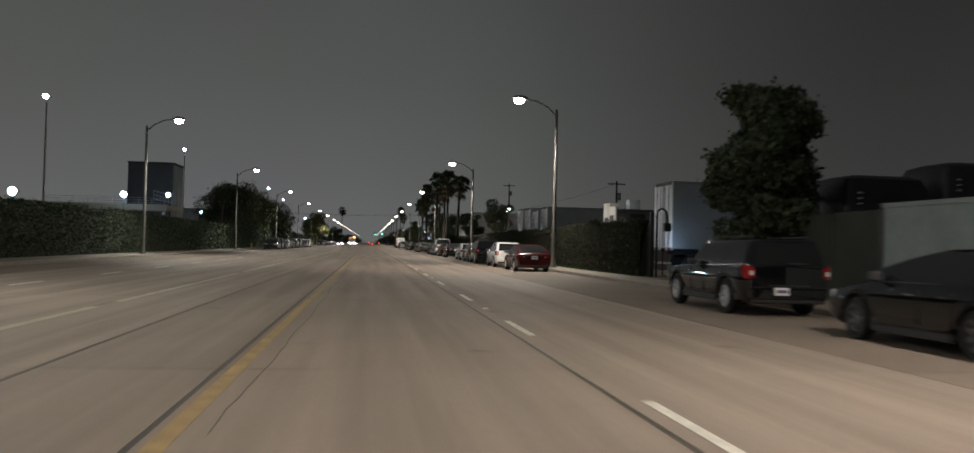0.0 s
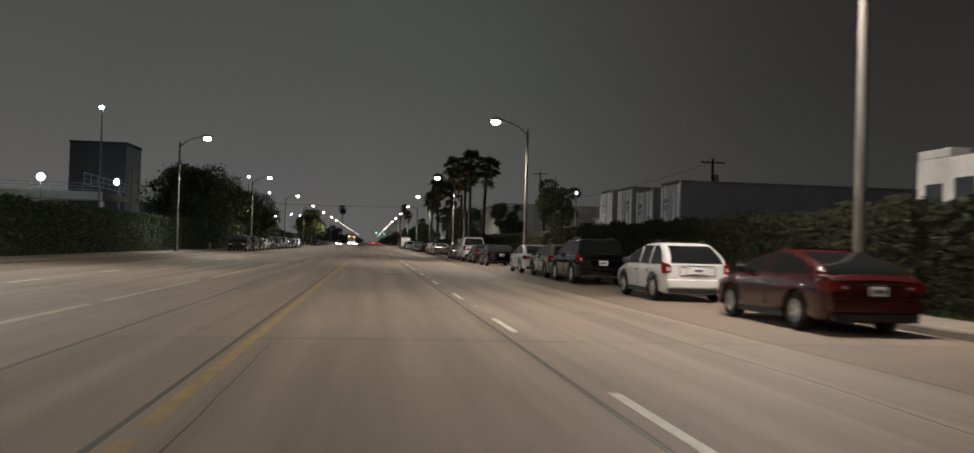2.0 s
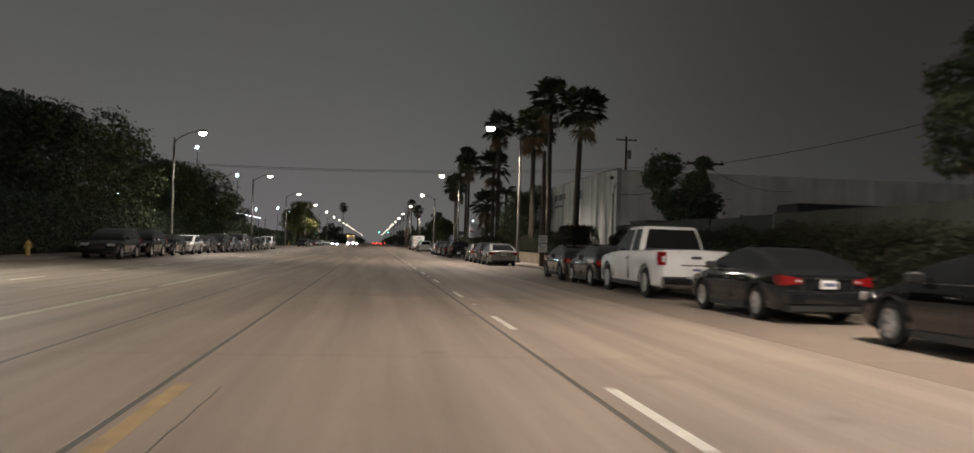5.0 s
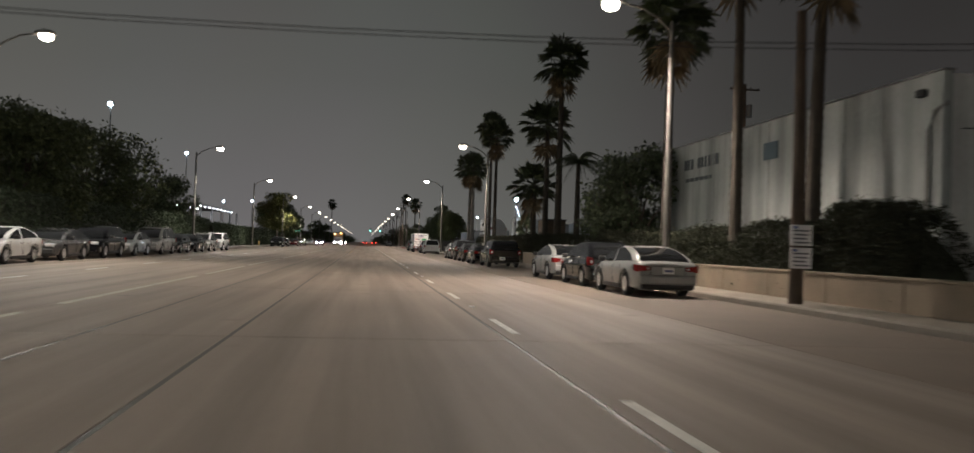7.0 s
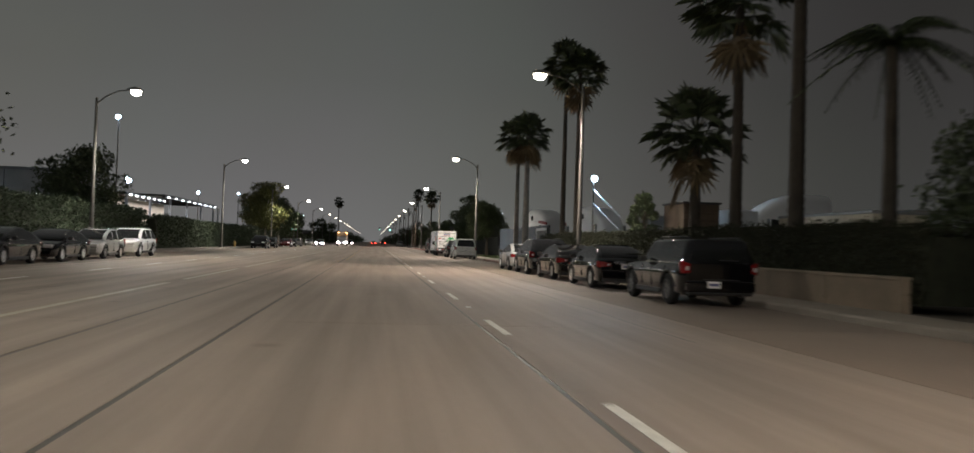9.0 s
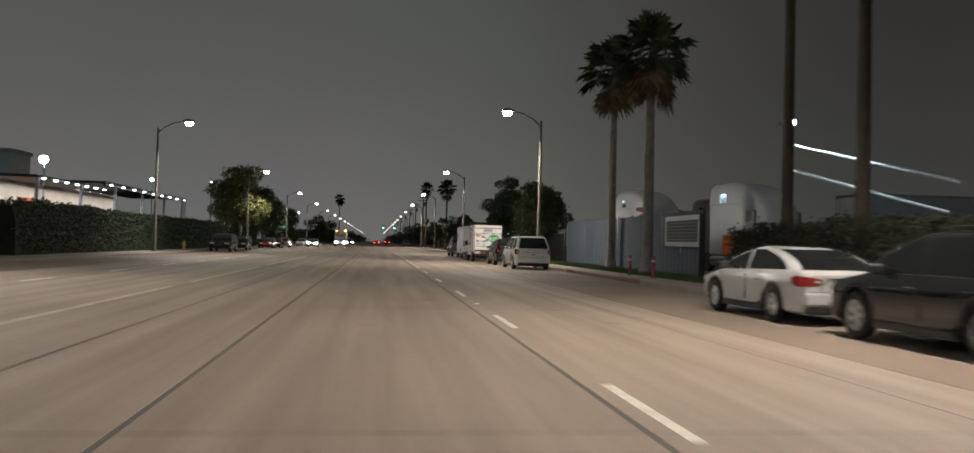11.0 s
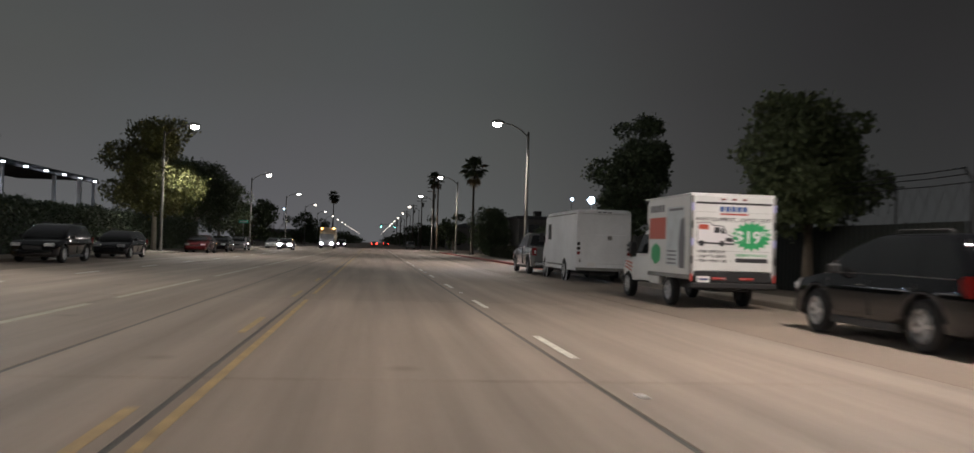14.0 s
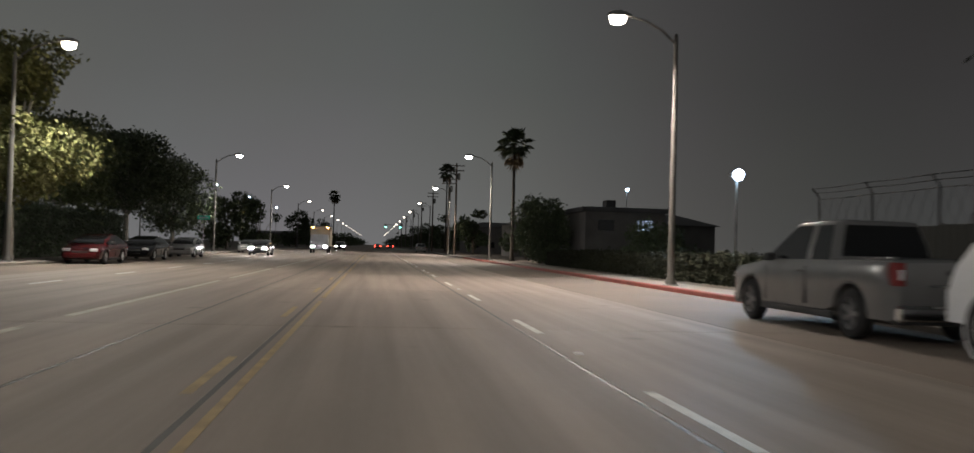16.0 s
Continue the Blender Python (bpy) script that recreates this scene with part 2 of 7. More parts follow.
LENS = surf("clear_lamp_lens", (0.55, 0.56, 0.57), 0.12, var=0.1, bump=0, coat=0.5)
PLATE = surf("reflective_plate", (0.78, 0.77, 0.76), 0.35, var=0.08, bump=0)
PLATE_INK = surf("plate_ink", (0.10, 0.11, 0.22), 0.5, var=0.1, bump=0)
SIGN_WHITE = surf("sign_white", (0.72, 0.70, 0.72), 0.5, var=0.1, bump=0)
SIGN_INK = surf("sign_ink_grey", (0.16, 0.16, 0.18), 0.6, var=0.1, bump=0)
SIGN_GREEN = surf("street_sign_green", (0.03, 0.48, 0.34), 0.4, var=0.1, bump=0)
HYDRANT_YELLOW = surf("hydrant_yellow_paint", (0.52, 0.36, 0.12), 0.5, var=0.2, bump=0.1)
BLUE_PANEL = surf("pale_blue_panel", (0.09, 0.135, 0.165), 0.6, var=0.15)
WALL_INK = surf("faded_wall_lettering", (0.10, 0.115, 0.125), 0.7, var=0.2)
FADED_RED = surf("faded_red_mark", (0.26, 0.12, 0.11), 0.6, var=0.3, big=6)
FADED_BLUE = surf("faded_blue_mark", (0.12, 0.16, 0.26), 0.6, var=0.3, big=6)
LOGO_RED = surf("logo_red", (0.42, 0.06, 0.05), 0.5, var=0.12)
LOGO_ORANGE = surf("logo_orange_red", (0.46, 0.085, 0.05), 0.45, var=0.1, bump=0)
LOGO_BLUE = surf("logo_blue", (0.06, 0.11, 0.30), 0.5, var=0.12)
LOGO_GREEN = surf("logo_green", (0.03, 0.34, 0.12), 0.45, var=0.12, bump=0)
ORANGE = surf("orange_plastic", (0.60, 0.14, 0.05), 0.6, var=0.15)
TAN_PANEL = surf("cream_canopy_panel", (0.55, 0.50, 0.40), 0.7, var=0.15)
LAMP_GLOW = glow("street_lamp_lens", (1.0, 0.88, 0.70), 20.0)
FAR_GLOW = glow("far_lamp_lens", (1.0, 0.88, 0.70), 5.0)
FARTHEST_GLOW = glow("farthest_lamp_lens", (1.0, 0.88, 0.72), 1.8)
COOL_GLOW = glow("cool_flood_lens", (0.55, 0.80, 1.0), 70.0)
WINDOW_GLOW = glow("lit_window_pane", (0.55, 0.75, 1.0), 0.55)
TUBE_GLOW = glow("canopy_tube", (0.92, 0.95, 1.0), 5.0)
HEAD_GLOW = glow("lit_headlight", (1.0, 0.97, 0.95), 200.0)
TAIL_GLOW = glow("lit_tail_light", (1.0, 0.05, 0.03), 14.0)
GREEN_GLOW = glow("green_signal", (0.1, 1.0, 0.6), 25.0)
ORANGE_GLOW = glow("orange_lamp_lens", (1.0, 0.42, 0.10), 40.0)


# ---------- mesh tools ----------
class Build:
    """Collects points and faces for one mesh."""

    def __init__(self):
        self.v, self.f = [], []

    def add(self, pts, faces):
        o = len(self.v)
        self.v += [tuple(p) for p in pts]
        self.f += [tuple(i + o for i in f) for f in faces]
        return self

    def box(self, x0, x1, y0, y1, z0, z1, c=0.0):
        """A box with chamfered edges of size c."""
        if c <= 0:
            p = [(x, y, z) for z in (z0, z1) for y in (y0, y1) for x in (x0, x1)]
            return self.add(p, [(0, 2, 3, 1), (4, 5, 7, 6), (0, 1, 5, 4), (2, 6, 7, 3), (0, 4, 6, 2), (1, 3, 7, 5)])
        c = min(c, (x1 - x0) / 2.1, (y1 - y0) / 2.1, (z1 - z0) / 2.1)
        rings = []
        for z, s in ((z0, c), (z0 + c, 0), (z1 - c, 0), (z1, c)):
            a0, a1, b0, b1 = x0 + s, x1 - s, y0 + s, y1 - s
            k = c if s == 0 else c * 0.4
            rings.append([(a0 + k, b0, z), (a1 - k, b0, z), (a1, b0 + k, z), (a1, b1 - k, z), (a1 - k, b1, z), (a0 + k, b1, z), (a0, b1 - k, z), (a0, b0 + k, z)])
        return self.loft(rings, True)

    def loft(self, rings, caps=True, closed=True):
        o, n = len(self.v), len(rings[0])
        for r in rings:
            self.v += [tuple(p) for p in r]
        for i in range(len(rings) - 1):
            for j in range(n if closed else n - 1):
                k = (j + 1) % n
                self.f.append((o + i * n + j, o + i * n + k, o + (i + 1) * n + k, o + (i + 1) * n + j))
        if caps:
            self.f.append(tuple(o + j for j in reversed(range(n))))
            self.f.append(tuple(o + (len(rings) - 1) * n + j for j in range(n)))
        return self

    def tube(self, pts, radii, n=10, caps=True):
        """A round bar through the points."""
        rings = []
        for i, p in enumerate(pts):
            a, b = Vector(pts[max(i - 1, 0)]), Vector(pts[min(i + 1, len(pts) - 1)])
            d = (b - a).normalized()
            s = d.orthogonal().normalized() if abs(d.z) < 0.99 else Vector((1, 0, 0))
            if abs(d.z) < 0.99:
                s = d.cross(Vector((0, 0, 1))).normalized()
            t = d.cross(s)
            r = radii[i] if isinstance(radii, (list, tuple)) else radii
            rings.append([Vector(p) + r * (math.cos(q) * s + math.sin(q) * t) for q in (2 * math.pi * j / n for j in range(n))])
        return self.loft(rings, caps)

    def lathe(self, prof, axis="z", n=16, at=(0, 0, 0), caps=True):
        """Turn (radius, height) pairs round an axis."""
        rings = []
        for r, h in prof:
            ring = []
            for j in range(n):
                q = 2 * math.pi * j / n
                a, b = r * math.cos(q), r * math.sin(q)
                p = {"z": (a, b, h), "x": (h, a, b), "y": (b, h, a)}[axis]
                ring.append((p[0] + at[0], p[1] + at[1], p[2] + at[2]))
            rings.append(ring)
        return self.loft(rings, caps)

    def quad(self, a, b, c, d):
        return self.add([a, b, c, d], [(0, 1, 2, 3)])

    def mesh(self, name, material, smooth=False):
        me = bpy.data.meshes.new(name)
        me.from_pydata(self.v, [], self.f)
        me.validate()
        if smooth:
            me.polygons.foreach_set("use_smooth", [True] * len(me.polygons))
            me.set_sharp_from_angle(angle=radians(38))
        me.materials.append(material)
        return me


def thing(name, label, category, at=(0, 0, 0), turn=0, group="", kind=""):
    ob = new(name)
    ob.matrix_basis = pose(*at, 0, 0, turn)
    return tagged(ob, label, category, group, kind)


def part(name, build, material, parent, label="", smooth=False, at=None, kind=""):
    ob = new(name, build if isinstance(build, bpy.types.Mesh) else build.mesh(name, material, smooth))
    ob.parent = parent
    if at is not None:
        ob.location = at
    return tagged(ob, label, "", "", kind)


def solid(name, build, material, label, category="", kind="", group="", smooth=False):
    """A thing or piece of the setting that is one mesh."""
    return tagged(new(name, build.mesh(name, material, smooth)), label, category, group, kind)


def lerp(a, b, s):
    return a + (b - a) * s


def chain(pairs, u):
    """Piecewise smooth curve through (u, value) pairs."""
    if u <= pairs[0][0]:
        return pairs[0][1]
    for (a, p), (b, q) in zip(pairs, pairs[1:]):
        if u <= b:
            return lerp(p, q, (u - a) / (b - a))
    return pairs[-1][1]


# ---------- vehicles ----------
SPECS = {
    # length, width, height, wheelbase, rear overhang, tyre radius, clearance, body top line, cabin (rear base, rear roof, front roof, front base), belt
    "sedan": dict(L=4.65, W=1.80, H=1.4, wb=2.70, ro=1.02, r=0.325, gc=0.20, top=[(0, 0.883), (0.12, 0.96), (0.6, 0.989), (3.2, 0.941), (3.6, 0.893), (4.4, 0.749), (4.65, 0.634)], cab=(0.26, 1.72, 2.05, 3.62), belt=0.931, split=(1.55, 2.2)),
    "hatch": dict(L=4.37, W=1.78, H=1.5, wb=2.60, ro=0.85, r=0.325, gc=0.21, top=[(0, 0.931), (0.1, 0.969), (3.0, 0.931), (3.4, 0.902), (4.1, 0.76), (4.37, 0.646)], cab=(0.04, 0.85, 1.95, 3.50), belt=0.941, split=(1.25, 2.1)),
    "suv": dict(L=4.75, W=1.88, H=1.62, wb=2.80, ro=0.98, r=0.365, gc=0.24, top=[(0, 1), (0.1, 1.05), (3.3, 1.03), (3.7, 1), (4.5, 0.879), (4.75, 0.716)], cab=(0.04, 0.50, 2.40, 3.66), belt=1.02, split=(1.15, 2.25)),
    "wagon": dict(L=4.72, W=1.78, H=1.42, wb=2.85, ro=1.02, r=0.32, gc=0.19, top=[(0, 0.90), (0.1, 0.95), (3.2, 0.93), (3.6, 0.90), (4.45, 0.77), (4.72, 0.64)], cab=(0.08, 0.70, 2.30, 3.6), belt=0.93, split=(1.3, 2.3)),
    "offroad": dict(L=4.70, W=1.86, H=1.56, wb=2.90, ro=1.02, r=0.37, gc=0.26, top=[(0, 0.98), (0.06, 1.01), (3.1, 0.99), (3.25, 0.98), (4.55, 0.91), (4.70, 0.78)], cab=(0.03, 0.16, 2.72, 3.2), belt=1.0, split=(1.2, 2.2)),
    "minivan": dict(L=5.15, W=1.93, H=1.74, wb=3.08, ro=1.03, r=0.34, gc=0.19, top=[(0, 1.0), (0.1, 1.06), (3.9, 1.02), (4.3, 0.98), (4.95, 0.84), (5.15, 0.68)], cab=(0.05, 0.42, 2.75, 4.40), belt=1.03, split=(1.35, 2.65)),
    "pickup": dict(L=5.85, W=2.0, H=1.92, wb=3.65, ro=1.15, r=0.40, gc=0.30, top=[(0, 1.22), (0.1, 1.27), (4.2, 1.24), (4.5, 1.18), (5.6, 1.06), (5.85, 0.85)], cab=(1.75, 1.92, 3.35, 4.35), belt=1.20, split=(2.55, 2.62)),
}


def wheel_meshes(r, rim):
    key = ("wheel", round(r, 3), rim.name)
    if key not in MATS:
        w = 0.105
        tyre = Build().lathe([(r * 0.62, -w), (r * 0.9, -w), (r * 0.985, -w * 0.72), (r, -w * 0.4), (r, w * 0.4), (r * 0.985, w * 0.72), (r * 0.9, w), (r * 0.62, w)], "x", 22, caps=False)
        back = Build().lathe([(0.02, 0.02), (r * 0.55, 0.02), (r * 0.62, 0.05), (r * 0.63, -0.10), (0.02, -0.10)], "x", 18)
        disc = Build().lathe([(r * 0.585, 0.06), (r * 0.60, 0.095), (r * 0.655, 0.108), (r * 0.66, 0.0), (r * 0.60, 0.0)], "x", 22, caps=False)
        disc.lathe([(0.01, 0.098), (r * 0.13, 0.092), (r * 0.16, 0.06), (r * 0.16, 0.02)], "x", 12)
        for k in range(7):
            q = 2 * math.pi * k / 7
            d = Vector((0, math.cos(q), math.sin(q)))
            e = Vector((0, -math.sin(q), math.cos(q)))
            p0, p1 = d * r * 0.12, d * r * 0.61
            rings = []
            for p, h, x in ((p0, 0.042, 0.09), (p1, 0.030, 0.092)):
                rings.append([Vector((0.03, 0, 0)) + p - e * h, Vector((x, 0, 0)) + p - e * h * 0.6, Vector((x, 0, 0)) + p + e * h * 0.6, Vector((0.03, 0, 0)) + p + e * h])
            disc.loft(rings, True)
        MATS[key] = (tyre.mesh("tyre", RUBBER, True), disc.mesh("rim", rim, False), back.mesh("brake_drum", DARK_METAL, True))
    return MATS[key]


def add_wheel(parent, x, y, r, rim, side):
    tyre, disc, back = wheel_meshes(r, rim)
    t = part("tyre", tyre, None, parent, at=(x, y, r))
    t.rotation_euler = (0, 0, 0 if side > 0 else math.pi)
    part("rim", disc, None, t)
    part("brake_drum", back, None, t)


def paint(color, name):
    dark = max(color) < 0.03
    return surf("car_paint_" + name, color, 0.045 if dark else 0.20, 0.0, var=0.08, big=1.5, fine=60, bump=0.0, coat=0.8 if dark else 0.5, spec=0.3)


def body_build(s):
    L, W, r = s["L"], s["W"] / 2, s["r"]
    yr, yf = s["ro"], s["ro"] + s["wb"]
    us = {0.0, 0.05, 0.15, 0.3, L, L - 0.05, L - 0.16, L - 0.35, L * 0.5, yf - 0.9, yr + 0.9, yr + 1.3}
    for c in (yr, yf):
        for k in range(-8, 9):
            us.add(round(c + (r + 0.075) * math.sin(k * math.pi / 16), 4))
        us |= {c - r - 0.085, c + r + 0.085}
    us |= {u for u, _ in s["top"]}
    us = sorted(u for u in us if 0 <= u <= L)
    us = [u for i, u in enumerate(us) if i == 0 or u - us[i - 1] > 0.012]
    rings = []
    for u in us:
        e = min(u, L - u)
        w = W * (1 - 0.13 * max(0, 1 - e / 0.35) ** 2)
        if L - u < 1.2:
            w *= 1 - 0.05 * (1 - (L - u) / 1.2) ** 2
        zb = s["gc"] + 0.13 * max(0, 1 - e / 0.12)
        zt = chain(s["top"], u)
        arch = -1.0
        for c in (yr, yf):
            d2 = (r + 0.075) ** 2 - (u - c) ** 2
            if d2 > 0:
                arch = r + math.sqrt(d2)
        half = [(w * 0.86, zb), (w * 0.965, zb + 0.06), (w * 0.985, lerp(zb, zt, 0.33)), (w, lerp(zb, zt, 0.62)), (w * 0.995, lerp(zb, zt, 0.70)), (w * 0.985, zt - 0.10), (w * 0.945, zt - 0.025), (w * 0.84, zt)]
        half = [(x, max(z, min(arch + 0.012 * i, zt - 0.03 + 0.003 * i))) for i, (x, z) in enumerate(half)]
        mid = [(0.0, zt + 0.02)]
        ring = [(-x, u, z) for x, z in half] + [(x, u, z) for x, z in mid] + [(x, u, z) for x, z in reversed(half)]
        rings.append(ring)
    return Build().loft(rings, True)


def cabin_shape(s):
    r0, r1, f1, f0 = s["cab"]
    W = s["W"] / 2
    z0, z1 = s["belt"] - 0.05, s["H"] - 0.025

    def rear(q):
        return lerp(r0, r1, q ** (2.3 if r1 - r0 > 1.0 else 2.0 if r1 - r0 > 0.6 else 1.5))

    def front(q):
        return lerp(f0, f1, q ** (1.3 if f0 - f1 < 1.05 else 1.9))

    def half(q):
        return lerp(W * 0.935, W * 0.74, q ** 1.35)

    def zed(q):
        return lerp(z0, z1, q)

    return rear, front, half, zed


def rounded(hw, a, b, z, rc):
    ring = []
    for cx, cy, q0 in ((hw - rc, b - rc, 0), (-hw + rc, b - rc, 90), (-hw + rc, a + rc, 180), (hw - rc, a + rc, 270)):
        for k in range(4):
            q = radians(q0 + 30 * k)
            ring.append((cx + rc * math.cos(q), cy + rc * math.sin(q), z))
    return ring


def cabin_build(s):
    rear, front, half, zed = cabin_shape(s)
    rings = [rounded(half(q), rear(q), front(q), zed(q), 0.16) for q in (0, 0.15, 0.3, 0.45, 0.6, 0.72, 0.82, 0.9, 0.96)]
    rings.append(rounded(half(1) - 0.03, rear(1) + 0.03, front(1) - 0.06, zed(1) + 0.005, 0.16))
    rings.append(rounded(half(1) - 0.14, rear(1) + 0.16, front(1) - 0.26, zed(1) + 0.025, 0.16))
    return Build().loft(rings, True)


def window_grid(f, qs, ts):
    b = Build()
    pts = [[f(q, t) for t in ts] for q in qs]
    o, n = 0, len(ts)
    b.v = [p for row in pts for p in row]
    for i in range(len(qs) - 1):
        for j in range(n - 1):
            b.f.append((i * n + j, i * n + j + 1, (i + 1) * n + j + 1, (i + 1) * n + j))
    return b


def lamp_block(x0, x1, y0, y1, z0, z1):
    return Build().box(min(x0, x1), max(x0, x1), y0, y1, z0, z1, 0.03)


def wrap_lamp(sx, W, zt, shape, y0, deep):
    """A lamp that wraps round the body's corner: a tapered face and a side wing."""
    (xi, za, zb), (xo, zc, zd) = shape
    zi0, zi1, zo0, zo1 = zt + za, zt + zb, zt + zc, zt + zd
    rows = [(W - xi, y0, zi0, zi1), (W - lerp(xi, xo, 0.7), y0 + 0.005, lerp(zi0, zo0, 0.7), lerp(zi1, zo1, 0.7)), (W - xo, y0 + 0.05, zo0, zo1), (W - 0.002, y0 + deep * 0.55, zo0 + 0.01, zo1 + 0.005), (W + 0.004, y0 + deep, lerp(zo0, zo1, 0.45), lerp(zo0, zo1, 0.8))]
    rings = []
    for x, y, z0, z1 in rows:
        rings.append([(sx * x, y, z0), (sx * x, y, z1), (sx * (x - 0.05), y + 0.06, z1), (sx * (x - 0.05), y + 0.06, z0)])
    return Build().loft(rings if sx > 0 else rings[::-1], True)


TEMPLATES = {}


def make_car(kind, pmat, rim, lit=""):
    s = SPECS[kind]
    L, W = s["L"], s["W"] / 2
    car = thing("suv" if kind == "offroad" else kind, "", "car")
    part("body", body_build(s), pmat, car, smooth=True)
    part("cabin", cabin_build(s), pmat, car, smooth=True)
    rear, front, half, zed = cabin_shape(s)
    yr, yf = s["ro"], s["ro"] + s["wb"]
    qs = [0.10, 0.15, 0.3, 0.45, 0.6, 0.72, 0.82, 0.9]
    sp = s["split"]
    for sx in (-1, 1):
        panes = []
        if kind in ("suv", "minivan", "hatch", "wagon", "offroad"):
            panes = [(lambda q: rear(q) + 0.2, lambda q: sp[0] - 0.05), (lambda q: sp[0] + 0.05, lambda q: sp[1] - 0.05), (lambda q: sp[1] + 0.05, lambda q: front(q) - 0.2)]
        elif kind == "sedan":
            panes = [(lambda q: rear(q) + 0.28, lambda q: sp[1] - 0.05), (lambda q: sp[1] + 0.05, lambda q: front(q) - 0.2)]
        else:
            panes = [(lambda q: rear(q) + 0.12, lambda q: sp[0] - 0.05), (lambda q: sp[1] + 0.05, lambda q: front(q) - 0.2)]
        for a, b in panes:
            g = window_grid(lambda q, t: (sx * (half(q) + 0.005), lerp(a(q), b(q), t), zed(q)), qs, (0, 0.5, 1) if sx > 0 else (1, 0.5, 0))
            part("window", g, GLASS, car, smooth=True)
    g = window_grid(lambda q, t: (t * (half(q) - 0.13), rear(q) - 0.010, zed(q) + 0.006), [0.15, 0.3, 0.45, 0.6, 0.72, 0.82, 0.9], (-1, -0.5, 0, 0.5, 1))
    part("rear_window", g, GLASS, car, smooth=True)
    g = window_grid(lambda q, t: (t * (half(q) - 0.12), front(q) + 0.010, zed(q) + 0.006), [0.08, 0.15, 0.3, 0.45, 0.6, 0.72, 0.82, 0.9], (1, 0.5, 0, -0.5, -1))
    part("windscreen", g, GLASS, car, smooth=True)
    zt = s["top"][0][1]
    tall = kind in ("suv", "minivan", "pickup", "offroad")
    for sx in (-1, 1):
        tm = TAIL_GLOW if lit == "tail" else TAIL_RED
        if kind == "pickup":
            shape, deep = ((0.20, -0.34, 0.0), (0.055, -0.34, 0.0)), 0.10
        elif tall or kind in ("hatch", "wagon"):
            shape, deep = ((0.19, -0.19, 0.0), (0.035, -0.22, 0.06)), 0.20
        else:
            shape, deep = ((0.40, -0.15, -0.06), (0.045, -0.20, -0.01)), 0.30
        tl = part("tail_light", wrap_lamp(sx, W, zt, shape, -0.018, deep), tm, car, smooth=True)
        (xi, za, zb), (xo, zc, zd) = shape
        part("reverse_lens", Build().box(min(sx * (W - xi + 0.03), sx * (W - xi + 0.10)), max(sx * (W - xi + 0.03), sx * (W - xi + 0.10)), -0.026, 0.0, zt + lerp(za, zb, 0.25), zt + lerp(za, zb, 0.7), 0.004), LENS, tl)
        zf = s["top"][-1][1]
        part("headlight", lamp_block(sx * (W - 0.50), sx * (W - 0.13), L - 0.26, L + 0.012, zf - 0.06, zf + 0.09), HEAD_GLOW if lit == "head" else LENS, car)
        part("door_mirror", Build().box(sx * (W + 0.075) - 0.10, sx * (W + 0.075) + 0.10, s["cab"][3] - 0.62, s["cab"][3] - 0.50, s["belt"] - 0.02, s["belt"] + 0.13, 0.03), TRIM_BLACK, car)
        for k, y in enumerate((s["split"][0] + 0.05, s["split"][1] + 0.12)):
            part("door_handle", Build().box(sx * W - 0.012 * sx - 0.014, sx * W - 0.012 * sx + 0.014, y, y + 0.17, s["belt"] - 0.19, s["belt"] - 0.16, 0.008), CHROME if k else TRIM_BLACK, car)
        part("side_reflector", Build().box(sx * (W - 0.34) - 0.09, sx * (W - 0.34) + 0.09, -0.03, 0.02, 0.43, 0.47, 0.008), REFLECTOR_RED, car)
    for sx in (-1, 1):
        part("sill_trim", Build().box(min(sx * (W - 0.05), sx * (W + 0.004)), max(sx * (W - 0.05), sx * (W + 0.004)), yr + s["r"] + 0.12, yf - s["r"] - 0.12, s["gc"] - 0.02, s["gc"] + 0.10, 0.015), TRIM_BLACK, car)
        for y in (s["split"][0] if kind != "sedan" else 1.45, s["split"][1], s["cab"][3] - 0.25):
            part("door_seam", Build().box(min(sx * (W - 0.02), sx * (W + 0.0035)), max(sx * (W - 0.02), sx * (W + 0.0035)), y - 0.0025, y + 0.0025, s["gc"] + 0.16, s["belt"] - 0.09), TRIM_BLACK, car)
        for yw in (yr, yf):
            part("wheel_arch_lip", Build().tube([(sx * (W - 0.006), yw + (s["r"] + 0.078) * math.cos(q), s["r"] + (s["r"] + 0.078) * math.sin(q)) for q in (radians(8 + 164 * k / 12) for k in range(13))], 0.014, 5), TRIM_BLACK, car)
    part("rear_bumper", Build().box(-W + 0.10, W - 0.10, -0.055, 0.10, 0.34, 0.60, 0.05), pmat if kind != "pickup" else CHROME, car)
    part("bumper_underside", Build().box(-W + 0.16, W - 0.16, -0.03, 0.14, s["gc"] + 0.02, 0.36, 0.03), TRIM_BLACK, car)
    part("front_bumper", Build().box(-W + 0.13, W - 0.13, L - 0.12, L + 0.045, 0.28, 0.52, 0.05), pmat, car)
    part("grille", Build().box(-0.36, 0.36, L - 0.05, L + 0.02, 0.52, s["top"][-1][1] - 0.02, 0.02), TRIM_BLACK, car)
    zp = 0.80 if not tall else 0.78
    if kind == "sedan":
        zp = 0.72
    xp = 0.0
    if kind == "offroad":
        zp, xp = 0.52, -0.18
